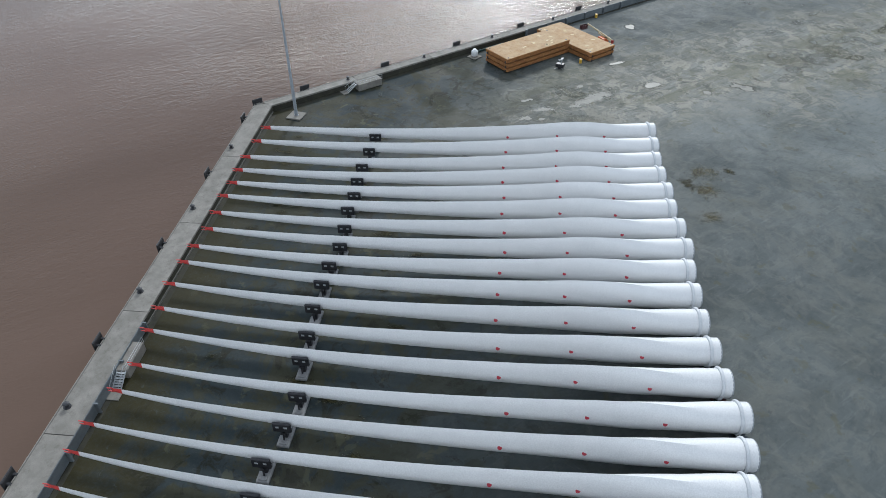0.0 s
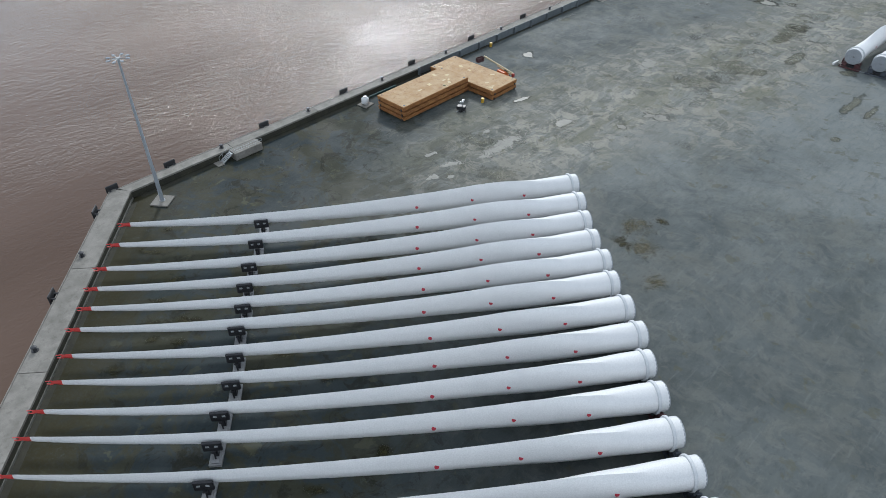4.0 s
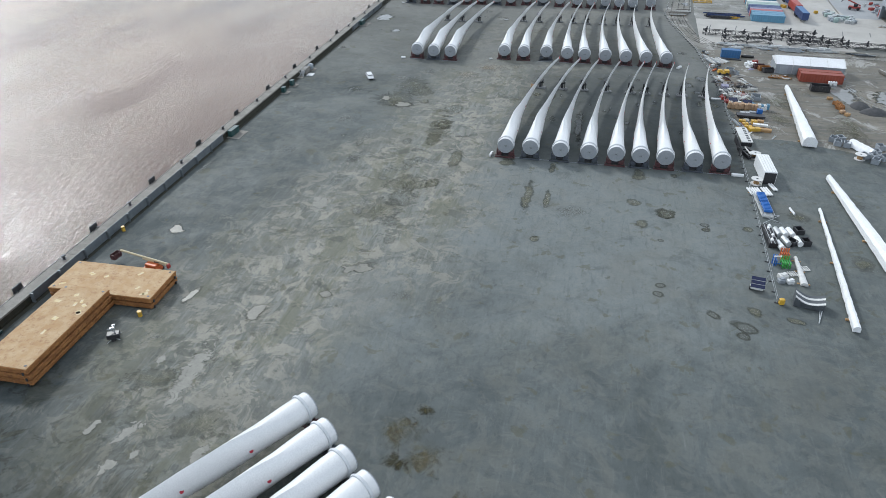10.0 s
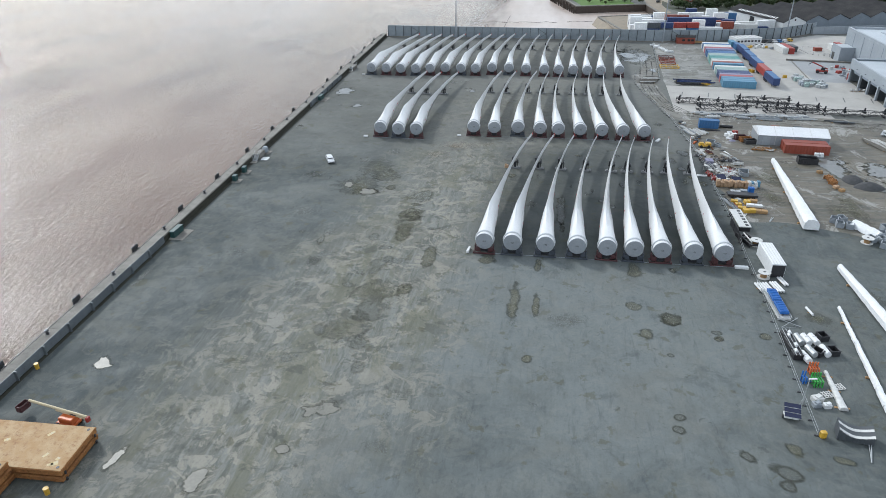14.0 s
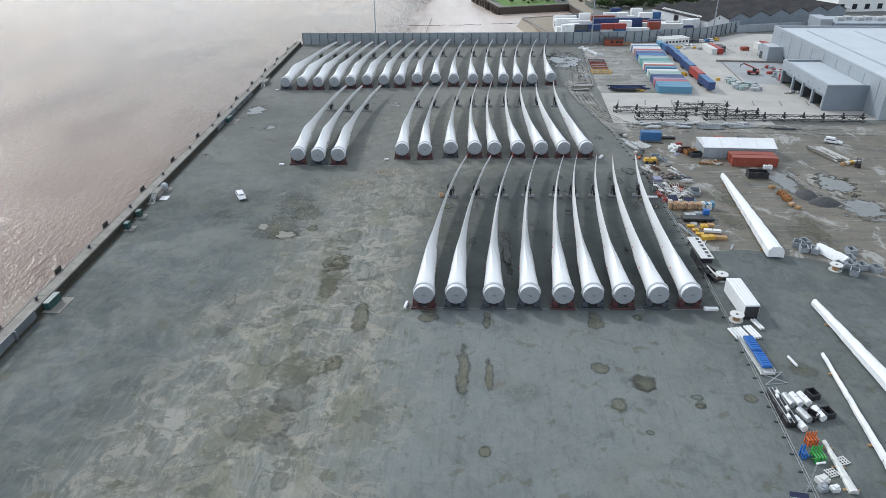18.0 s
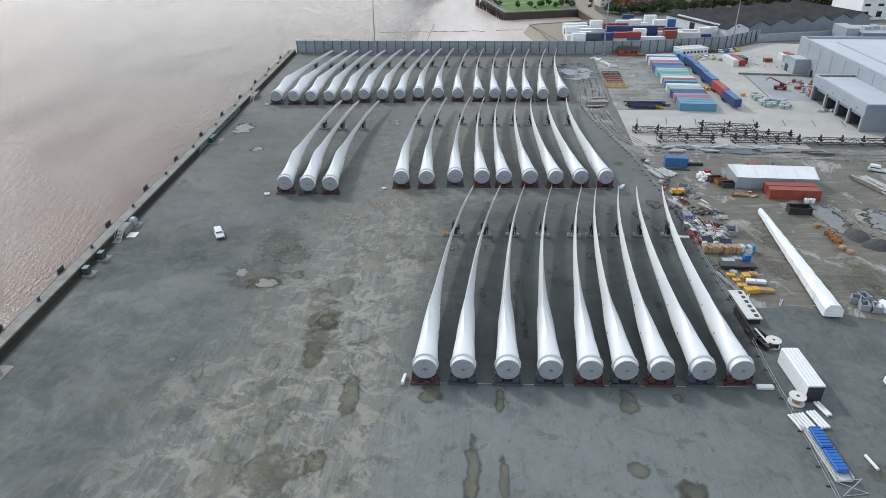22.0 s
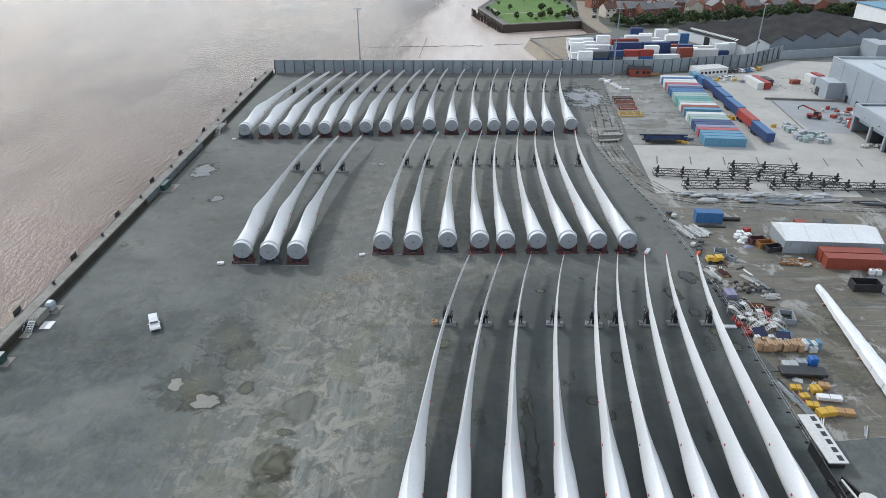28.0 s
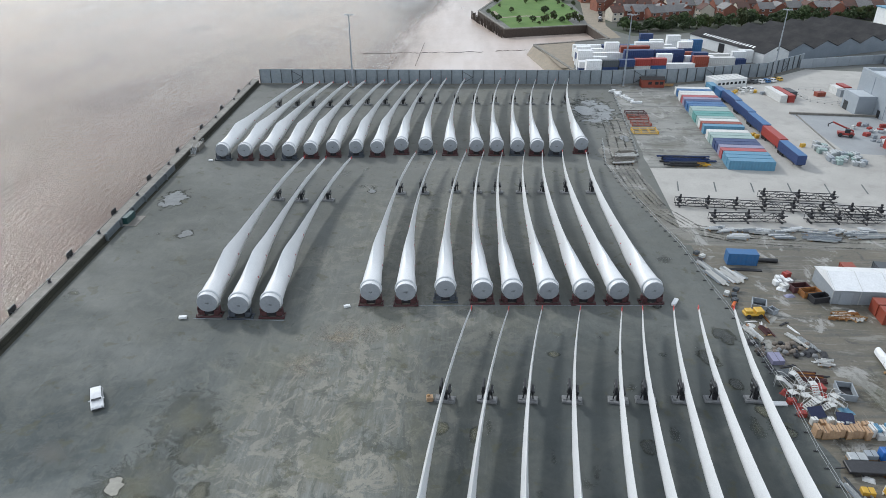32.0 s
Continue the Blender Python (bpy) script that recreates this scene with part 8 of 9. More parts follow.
# ---- the old warehouse: parallel gabled bays under dark roofs ----
WD, WL = Vector((0.90, 0.42)).normalized(), Vector((-0.455, 0.89)).normalized()
w0 = Vector((82.5, 452.5))
for k in range(7):
    span_w, run = 14.2, 46.0
    o = w0 + WD * (span_w * k)
    t = thing("warehouse_bay", "gabled warehouse bay with a dark cement roof", "warehouse", o.x, o.y, 0, math.degrees(math.atan2(WD.y, WD.x)), "warehouse bays")
    wall = Mesh().add([(0, 0, 0), (span_w, 0, 0), (span_w, 0, 4.7), (span_w / 2, 0, 7.5), (0, 0, 4.7), (0, run, 0), (span_w, run, 0), (span_w, run, 4.7), (span_w / 2, run, 7.5), (0, run, 4.7)],
                      [(0, 1, 2, 3, 4), (9, 8, 7, 6, 5), (0, 4, 9, 5), (1, 6, 7, 2)])
    part("wall", wall, WHITE if k == 0 else CLAD_D, t)
    for name, a, za, b, zb in (("roof_slope", -0.3, 4.65, span_w / 2, 7.6), ("roof_slope", span_w / 2, 7.6, span_w + 0.3, 4.65)):
        sl = Mesh().add([(a, -0.4, za), (b, -0.4, zb), (b, run + 0.4, zb), (a, run + 0.4, za), (a, -0.4, za + 0.12), (b, -0.4, zb + 0.12), (b, run + 0.4, zb + 0.12), (a, run + 0.4, za + 0.12)],
                        [(0, 3, 2, 1), (4, 5, 6, 7), (0, 1, 5, 4), (2, 3, 7, 6), (1, 2, 6, 5), (3, 0, 4, 7)])
        ob = part(name, sl, SLATE, t)
        if k == 0 and a < 0:
            for j in range(17):
                y = 8 + 1.9 * j
                part("roof_light", Mesh().add([(1.4, y, 5.50), (2.9, y, 6.09), (2.9, y + 1.0, 6.09), (1.4, y + 1.0, 5.50)], [(0, 1, 2, 3)]), WHITE, ob, "small white roof light")
        elif a > 0 and k in (2, 4):
            part("roof_light", Mesh().add([(9.0, 20, 7.04), (10.4, 20, 6.48), (10.4, 22.5, 6.48), (9.0, 22.5, 7.04)], [(0, 1, 2, 3)]), CREAM, ob)
    if k == 0:
        part("loading_door", Mesh().box((-0.05, 25, 2.2), (0.12, 3.6, 4.0)), BLACK, t)
        part("vent", Mesh().tube((7.1, -0.1, 5.8), (7.1, 0.05, 5.8), 0.5, 12), IRON, t)
lw = thing("wall_yard", "long pale rendered yard wall before the warehouse gables", "wall", kind="structure")
for k in range(10):
    a = Vector((96, 447.5)) + Vector((0.965, 0.262)) * (6 * k)
    part("panel", Mesh().box((3, 0, 1.9), (5.95, 0.3, 3.8), 0, 0.03), CLAD, lw, at=pose(a.x, a.y, 0, 0, 0, 15.2))
for k in range(8):
    solid("glasshouse", Mesh().add([(0, 0, 0), (40, 0, 0), (40, 4.5, 0), (0, 4.5, 0), (0, 0, 2.4), (40, 0, 2.4), (40, 4.5, 2.4), (0, 4.5, 2.4), (0, 2.25, 3.6), (40, 2.25, 3.6)],
                                   [(0, 1, 5, 4), (2, 3, 7, 6), (4, 5, 9, 8), (6, 7, 8, 9), (1, 2, 6, 9, 5), (3, 0, 4, 8, 7)]), CREAM if k % 2 else RENDER, "long low shed with a pale ribbed roof", "shed", 140 + 4.2 * k, 500 + 4.9 * k, 0, 10, "long low sheds")
t = thing("white_works", "white works building with a blue roof band", "works", 176, 512, 0, 8)
part("wall", Mesh().box((26, 14, 5.5), (52, 28, 11), 0, 0.05), WHITE, t)
part("roof", Mesh().box((26, 14, 11.3), (53, 29, 0.6), 0, 0.05), SKYB, t)
for k in range(6):
    part("window", Mesh().box((3 + 8 * k, -0.05, 3), (3, 0.12, 3)), GLASS, t)
    part("upper_window", Mesh().box((3 + 8 * k, -0.05, 8), (3.4, 0.12, 1.4)), GLASS, t)

# ---- river walls, piles and park on the far bank ----
SHORE = [(8, 417.3), (1, 437), (-12, 489), (9, 497), (26, 505), (21, 541), (-24, 527), (-38, 583), (-24, 640), (-70, 900)]
for (x0, y0), (x1, y1) in zip(SHORE, SHORE[1:]):
    run, ang = math.hypot(x1 - x0, y1 - y0), math.degrees(math.atan2(y1 - y0, x1 - x0))
    t = thing("river_wall", "dark brown stained river wall with a pale cope", "river wall", (x0 + x1) / 2, (y0 + y1) / 2, 0, ang, kind="structure")
    part("face", Mesh().box((0, 0, -3.4), (run, 0.6, 6.6), 0, 0.02), TIMBER if y0 > 500 else CONC_DARK, t)
    part("cope", Mesh().box((0, -0.3, 0.1), (run, 1.3, 0.5), 0, 0.04), CONC, t)
for k in range(44):
    f = k / 43
    x, y = -24 - 16.5 * f + rr.uniform(-0.5, 0.5) - 1.6, 527 + 58 * f
    solid("timber_post", Mesh().tube((0, 0, -7), (0, 0, rr.uniform(-1.6, 0.6)), 0.3, 7), TIMBER, "black weathered timber pile in the mud", "pile", x, y, 0, 0, "timber piles along the bank")
slip = Mesh().add([(0.4, 437, -0.2), (-12.5, 489, -0.6), (-15.5, 487, -4.6), (-5, 434, -4.4)], [(0, 1, 2, 3)])
tagged(new("slipway", slip.data("slipway", SANDY)), "sloping stone slipway down to the mud", "slipway", kind="structure")
dk = Mesh().add([(-11.5, 488.5, 0.02), (-4, 444, 0.02), (1.5, 444, 0.02), (8.5, 496, 0.02)], [(0, 1, 2, 3)])
tagged(new("quay_apron", dk.data("quay_apron", SANDY)), "worn sandy quay apron by the stacks", "pavement", kind="structure")
tagged(new("lawn", Mesh().add([(x, y, 0.02) for x, y in ((-21, 531), (14, 541.5), (12, 556), (22, 580), (14, 640), (-18, 640), (-33, 584))], [tuple(range(7))]).data("lawn", LAWN)), "bright mown grass of a riverside park", "grass", kind="structure")
tagged(new("park_path", Mesh().add([(x, y, 0.03) for x, y in ((-30, 583), (-26, 560), (-10, 566), (6, 560), (8, 562), (-10, 569), (-24, 563), (-28, 583))], [tuple(range(8))]).data("park_path", SANDY)), "pale curving path in the park", "path", kind="structure")
tagged(new("town_ground", Mesh().add([(x, y, 0.015) for x, y in ((24, 543), (40, 512), (200, 560), (400, 560), (1200, 900), (1200, 3000), (-200, 3000), (-60, 900), (-16, 640), (22, 610))], [tuple(range(10))]).data("town_ground", TOWN)), "streets and gardens between the houses", "ground", kind="structure")
tagged(new("promenade", Mesh().add([(x, y, 0.04) for x, y in ((26.5, 505), (33, 508), (31, 541), (40, 600), (36, 640), (30, 640), (22, 560), (21.5, 541))], [tuple(range(8))]).data("promenade", SANDY)), "sandy riverside road past the park", "road", kind="structure")


# ---- trees: trunk, limbs and a ragged crown of leaf clumps ----
def crown_mesh(r, h, seed, clumps=46, leaves=12):
    g = random.Random(seed)
    m = Mesh()
    for c in range(clumps):
        a, u = g.uniform(0, 2 * math.pi), g.uniform(-0.75, 1)
        rad = math.sqrt(max(0, 1 - u * u)) * g.uniform(0.45, 1.05)
        cx, cy, cz = r * rad * math.cos(a), r * rad * math.sin(a), h * 0.58 + u * h * 0.42
        s = r * g.uniform(0.18, 0.36)
        for k in range(leaves):
            d = Vector((g.gauss(0, 1), g.gauss(0, 1), g.gauss(0, 0.8))).normalized()
            p = Vector((cx, cy, cz)) + d * s * g.uniform(0.5, 1.1)
            e = d.orthogonal().normalized()
            e.rotate(Matrix.Rotation(g.uniform(0, 6.3), 3, d))
            f = d.cross(e)
            q = s * g.uniform(0.35, 0.7)
            m.add([p + e * q, p + f * q * 0.8, p - e * q, p - f * q * 0.8 + d * q * 0.3], [(0, 1, 2, 3)])
    return m


TREES = []
for k, (r, h, mat) in enumerate(((2.8, 5.6, LEAF), (3.3, 6.6, LEAF), (2.2, 4.4, LEAF_Y), (3.0, 6.0, LEAF_Y), (3.6, 7.4, LEAF))):
    t = thing("tree", "broad leafy tree with a ragged dark green crown", "tree", 0, 0, 0, 0, "trees past the yard")
    tr = Mesh().tube((0, 0, 0), (0.1, 0, h * 0.5), 0.26, 8, 0.14)
    part("trunk", tr, BARK, t)
    g = random.Random(k)
    limbs = Mesh()
    for j in range(5):
        a = 2 * math.pi * j / 5 + g.random()
        limbs.tube((0.05, 0, h * (0.3 + 0.05 * j)), (math.cos(a) * r * 0.6, math.sin(a) * r * 0.6, h * (0.5 + 0.06 * j)), 0.1, 6, 0.04)
    part("limbs", limbs, BARK, t)
    part("crown", crown_mesh(r, h, k + 1), mat, t)
    TREES.append(t)
placed = set()


def tree(x, y, k=None, s=1.0):
    k = rr.randrange(5) if k is None else k
    m = pose(x, y, 0, 0, 0, rr.uniform(0, 360)) @ Matrix.Diagonal((s, s, s * rr.uniform(0.85, 1.15), 1))
    if k in placed:
        ob = copy_thing(TREES[k], m)
    else:
        placed.add(k)
        ob = TREES[k]
        ob.matrix_basis = m
    return ob


BELT = [(36, 520), (66, 530), (99, 541), (145, 558), (190, 566), (260, 574)]
for (x0, y0), (x1, y1) in zip(BELT, BELT[1:]):
    n = int(math.hypot(x1 - x0, y1 - y0) / 2.5)
    for k in range(n):
        f = rr.random()
        tree(x0 + (x1 - x0) * f + rr.uniform(-2, 2), y0 + (y1 - y0) * f + rr.uniform(-4, 11), rr.choice((0, 1, 1, 3, 4, 4)), rr.uniform(0.8, 1.25))
for k in range(20):
    x, y = rr.uniform(-30, 22), rr.uniform(575, 640)
    if y > 560 + (x + 10) * 0.2 or x > 10:
        tree(x, y, rr.choice((0, 2, 2, 3)), rr.uniform(0.6, 1.1))
for x, y in ((-27, 552), (-29, 560), (-30, 568), (-32, 575), (-16, 545), (-5, 541), (-2, 548), (0, 552), (8, 548), (12, 552), (16, 556), (4, 555), (-8, 549), (18, 548), (20, 553)):
    tree(x, y, rr.choice((0, 2, 3)), rr.uniform(0.5, 0.8))
for k in range(24):
    tree(rr.uniform(40, 200), rr.uniform(575, 650), rr.choice((0, 2, 3)))


# ---- terraced and semi-detached houses ----
HOUSES = []
for k, (w, d, h, wm, rm, word) in enumerate(((7.5, 8.5, 5.2, BRICK, TILE, "red-brick house with a red-brown tiled roof"), (7.0, 8.0, 5.0, RENDER, TILE, "cream rendered house with a red-brown tiled roof"), (9.0, 8.0, 5.0, BRICK, TILE_G, "red-brick house with a grey tiled roof"), (8.0, 8.0, 5.4, RENDER, TILE_G, "cream rendered house with a grey roof"))):
    t = thing("house", word, "house", 0, 0, 0, 0, "houses of the town")
    part("wall", Mesh().add([(-w / 2, -d / 2, 0), (w / 2, -d / 2, 0), (w / 2, d / 2, 0), (-w / 2, d / 2, 0), (-w / 2, -d / 2, h), (w / 2, -d / 2, h), (w / 2, d / 2, h), (-w / 2, d / 2, h), (-w / 2, 0, h + 2.6), (w / 2, 0, h + 2.6)],
                            [(0, 1, 5, 4), (2, 3, 7, 6), (1, 2, 6, 9, 5), (3, 0, 4, 8, 7)]), wm, t)
    for sy in (-1, 1):
        y0 = sy * (d / 2 + 0.4)
        z0 = h - 0.25
        v = [(-w / 2 - 0.2, y0, z0), (w / 2 + 0.2, y0, z0), (w / 2 + 0.2, 0, h + 2.75), (-w / 2 - 0.2, 0, h + 2.75)]
        part("roof_slope", Mesh().add(v + [(a, b, c + 0.14) for a, b, c in v], [(0, 1, 2, 3), (4, 5, 6, 7), (0, 1, 5, 4), (1, 2, 6, 5), (3, 0, 4, 7)]), rm, t)
    part("chimney", Mesh().box((w / 2 - 0.7, 0.3, h + 3.0), (0.8, 0.9, 1.8), 0, 0.03), BRICK, t)
    wf, wp = Mesh(), Mesh()
    for sy in (-1, 1):
        for px in (-w / 4, w / 4):
            for z in (1.4, 3.9):
                wf.box((px, sy * (d / 2 + 0.02), z), (1.5, 0.08, 1.2))
                wp.box((px, sy * (d / 2 + 0.06), z), (1.25, 0.03, 0.95))
    part("window_frames", wf, WHITE, t)["kind"] = "stuff"
    part("window_panes", wp, GLASS, t)["kind"] = "stuff"
    HOUSES.append(t)
built = set()


def house(x, y, rz, k):
    m = pose(x, y, 0, 0, 0, rz)
    if k in built:
        return copy_thing(HOUSES[k], m)
    built.add(k)
    HOUSES[k].matrix_basis = m
    return HOUSES[k]


for r in range(5):
    y0 = 560 + 15.5 * r
    x = 48 + 6 * (r % 2) - 4 * r
    while x < 240:
        house(x, y0 + 0.16 * (x - 40) + rr.uniform(-1.5, 1.5), rr.choice((8, 8, 98)) + rr.uniform(-4, 4), rr.choice((0, 0, 1, 2, 2, 3)))
        x += rr.choice((8.4, 8.8, 13))
for x, y, k in ((38, 556, 1), (42, 566, 0), (45, 577, 1), (35, 590, 0), (52, 560, 2), (60, 556, 2), (68, 560, 2), (76, 563, 2)):
    house(x, y, 20, k)
for x, y, rz in ((30, 552, 70), (31, 560, 72), (33, 570, 74), (34, 578, 70)):
    make_car(x, y, rz, rr.choice((CAR_WHITE, BLACK, GREYP)), "small car parked on the riverside road", 4.2, "cars by the park")
t = thing("channel_buoy", "red conical channel buoy in the river", "buoy", -343, 398, WATER_Z, 0)
part("float", Mesh().tube((0, 0, -0.4), (0, 0, 0.3), 0.6, 16), RED, t)
part("tower", Mesh().tube((0, 0, 0.3), (0, 0, 1.6), 0.45, 10, 0.15), RED, t)
part("lantern", Mesh().tube((0, 0, 1.6), (0, 0, 1.9), 0.12, 8), BLACK, t)

# ---- patches on the yard ----
FLAT = [(stain("pale_silt", (0.235, 0.228, 0.195), (0.19, 0.186, 0.16), 0.4, 0.92, 0.12, 0.3, 2.0, (4, 0.52, 0.3)), "silt_puddle", "pale drying silt puddle"),
        (stain("dry_scuff", (0.235, 0.245, 0.228), (0.17, 0.18, 0.17), 0.8, 0.55, 1.0), "scuff_patch", "pale scuffed patch of dry concrete"),
        (stain("olive_silt_film", (0.158, 0.155, 0.100), (0.125, 0.126, 0.084), 0.6, 0.5, 0.7, 0.25), "silt_stain", "olive silt stain on the concrete"),
        (stain("damp_film", (0.05, 0.056, 0.05), (0.07, 0.075, 0.064), 0.5, 0.42, 0.6), "damp_patch", "dark damp patch on the concrete"),
        (stain("sandy_film", (0.36, 0.30, 0.22), (0.29, 0.248, 0.19), 0.8, 0.75, 1.6), "sand_patch", "sandy brown silt spread"),
        (stain("dark_moss_film", (0.042, 0.036, 0.010), (0.026, 0.025, 0.008), 0.8, 0.92, 0.8), "moss_patch", "dark brown-green moss on damp concrete"),
        (stain("rain_puddle_film", (0.20, 0.205, 0.20), (0.165, 0.17, 0.168), 0.09, 0.95, 0.09, 0.6, 2.0, (4, 0.52, 0.3)), "rain_puddle", "shallow pale rain puddle reflecting the sky"),
        (stain("tyre_rut_film", (0.055, 0.055, 0.048), (0.08, 0.078, 0.068), 0.6, 0.75, 0.7), "tyre_rut", "dark muddy tyre rut along the haul road"),
        (stain("dry_rut_film", (0.25, 0.24, 0.215), (0.20, 0.195, 0.175), 0.8, 0.7, 0.8), "dry_rut", "pale dried mud between the tyre ruts"),
        (stain("silt_pool_film", (0.205, 0.215, 0.19), (0.18, 0.182, 0.158), 0.4, 0.5, 0.2, 0.25, 1.7, (4, 0.52, 0.3)), "silt_pool", "pale grey-green pool of wet silt"),
        (stain("olive_pool_film", (0.195, 0.188, 0.128), (0.155, 0.152, 0.105), 0.4, 0.45, 0.3, 0.4, 1.7, (4, 0.52, 0.3)), "olive_pool", "olive-brown silty pool with a dark rim"),
        (stain("dark_puddle_film", (0.085, 0.09, 0.086), (0.065, 0.07, 0.066), 0.18, 0.6, 0.14, 0.6, 2.0, (4, 0.52, 0.3)), "dark_puddle", "shallow dark puddle with a wet rim"),
        (stain("rusty_moss_film", (0.112, 0.088, 0.03), (0.075, 0.064, 0.026), 0.8, 0.62, 0.9, 0.0, 3.4, (12, 0.8, 1.6)), "rusty_moss", "yellow-brown moss in ragged tufts on the concrete"),
        (stain("ring_pool_film", (0.155, 0.155, 0.125), (0.13, 0.132, 0.11), 0.4, 0.2, 0.1, 0.5, 1.3, (4, 0.52, 0.3)), "ring_pool", "dried puddle ring with a dark rim"),
        (stain("silt_scab_film", (0.265, 0.262, 0.23), (0.215, 0.212, 0.188), 0.6, 0.9, 0.16, 0.0, 3.0, (9, 0.66, 0.9)), "silt_scab", "pale dried silt broken into ragged scabs")]
MARKS = []
MARKS += [(0, -65.8, 144.9, 2.2, 2.3, 45), (14, -83.3, 150.2, 2.2, 4.4, 20), (1, -68.3, 129.4, 1.7, 2.1, 45), (0, -65.9, 196.2, 2.1, 2.5, 45), (1, -107.0, 133.3, 2.2, 2.0, 45), (1, -76.6, 109.3, 3.2, 2.8, 45), (1, -83.1, 98.9, 6.7, 3.6, 45), (12, -45.6, 89.4, 4.5, 3.6, 45), (12, -50.8, 88.3, 2.0, 2.5, 45), (12, -39.9, 83.6, 3.1, 2.7, 45), (12, -46.1, 83.0, 1.2, 4.3, 45), (0, -84.9, 208.7, 1.6, 2.0, 45), (1, -68.6, 134.5, 2.4, 1.6, 45), (1, -71.4, 129.9, 1.4, 1.6, 45), (14, -83.0, 98.2, 2.2, 7.6, 2)]
MARKS += [(0, -107.3, 134.4, 1.9, 2.0, 11), (2, -68.1, 163.5, 5.0, 5.0, 11), (2, -70.2, 150.9, 4.6, 5.3, 11), (1, -18.7, 165.4, 1.4, 1.5, 11), (12, -49.8, 93.6, 4.6, 4.2, 11), (5, -53.1, 90.7, 2.2, 2.6, 30), (5, -49.1, 88.0, 3.2, 1.8, 10), (5, -47.6, 97.6, 2.4, 1.5, -20), (1, -69.6, 108.5, 3.4, 2.4, 11), (1, -57.3, 122.5, 3.4, 2.5, 11), (1, -69.4, 146.4, 2.2, 2.7, 11), (1, -66.0, 176.2, 4.0, 3.7, 11)]
MARKS += [(1, -77.8, 140.4, 4.4, 3.0, 11), (1, -31.1, 158.8, 6.9, 3.4, 11), (2, -76.6, 89.0, 4.4, 3.1, 11), (1, -92.4, 103.9, 1.7, 1.1, 11), (2, -87.8, 95.1, 4.8, 2.4, 11), (1, -87.4, 223.3, 2.3, 4.0, 11), (1, -88.4, 233.6, 2.8, 3.3, 11)]
MARKS += [(3, -62.4, 164.8, 1.2, 1.3, 2), (3, -64.9, 157.9, 2.4, 1.8, 2), (2, -67.2, 193.0, 3.5, 5.7, 2), (1, -70.0, 154.8, 2.5, 5.0, 2), (1, -69.6, 170.7, 2.1, 3.8, 2), (1, -74.3, 149.1, 1.1, 2.0, 2), (1, -81.9, 176.6, 3.9, 2.8, 2), (4, -68.8, 240.9, 6.1, 5.3, 2), (4, -77.4, 248.1, 4.2, 4.0, 2), (0, -32.4, 205.5, 1.1, 10.8, 2), (0, 0.2, 383.8, 8.3, 17.9, 1), (0, -115.3, 305.3, 3.7, 6.1, 1), (0, -105.3, 286.5, 2.2, 2.3, 1), (1, -94.2, 218.9, 1.0, 1.5, 2), (2, -79.3, 222.4, 3.9, 4.4, 2)]
MARKS += [(1, -84.3, 187.3, 2.5, 3.3, 2), (3, -60.4, 192.2, 3.3, 2.1, 2), (2, -77.7, 210.0, 2.2, 3.2, 2), (1, -62.1, 145.5, 3.0, 1.4, 2), (1, -66.6, 145.3, 1.8, 1.8, 2), (3, -83.8, 173.2, 2.5, 3.0, 2), (1, -83.4, 161.7, 3.5, 4.3, 2), (0, 54.5, 244.7, 5.1, 7.5, 2), (0, 42.0, 246.8, 3.8, 10.9, 2), (0, 47.5, 309.5, 4.9, 4.1, 1), (0, 75.4, 313.7, 5.7, 5.8, 1), (2, 37.9, 219.7, 2.5, 13.0, 2), (3, -16.1, 237.6, 1.1, 1.7, 2), (3, -26.0, 217.3, 1.3, 1.7, 2)]
MARKS += [(0, -16.3, 224.8, 1.3, 1.8, 2), (3, 10.9, 227.3, 1.8, 6.6, 2), (1, 32.0, 244.6, 2.3, 3.1, 2), (2, -67.5, 198.3, 1.7, 2.4, 2), (4, -66.0, 252.3, 3.4, 3.3, 2), (1, -69.2, 224.5, 1.9, 2.4, 2), (2, -85.2, 214.8, 6.6, 6.8, 2), (1, -75.6, 323.6, 3.4, 4.4, 2), (1, -69.0, 314.9, 2.2, 2.3, 2), (0, -66.8, 312.2, 1.4, 2.3, 2), (1, -70.5, 176.5, 3.3, 2.9, 2), (1, -73.4, 169.8, 3.1, 2.4, 2), (1, -101.5, 175.0, 4.1, 3.4, 2), (2, -70.6, 208.5, 2.3, 1.6, 2)]
MARKS += [(1, -94.0, 197.6, 5.9, 3.6, 2), (3, -6.6, 206.8, 1.0, 2.3, 2), (3, 2.8, 229.1, 1.4, 3.6, 2), (4, -62.4, 270.2, 1.0, 1.4, 2), (1, -66.8, 314.4, 2.0, 1.9, 2), (3, -1.1, 279.1, 2.4, 2.5, 2), (3, -29.9, 222.2, 0.6, 2.1, 2), (1, -70.0, 326.8, 1.5, 2.1, 2), (1, -75.7, 314.8, 1.8, 1.5, 2), (0, 5.4, 355.5, 1.7, 4.3, 2), (3, -12.1, 227.4, 1.1, 2.4, 2), (2, 0.1, 229.1, 1.1, 2.8, 2), (3, -37.8, 251.3, 0.8, 2.4, 2), (1, -26.5, 250.4, 0.8, 0.7, 2), (3, -9.5, 246.3, 1.1, 1.0, 2), (4, -64.2, 248.6, 4.8, 3.6, 2)]
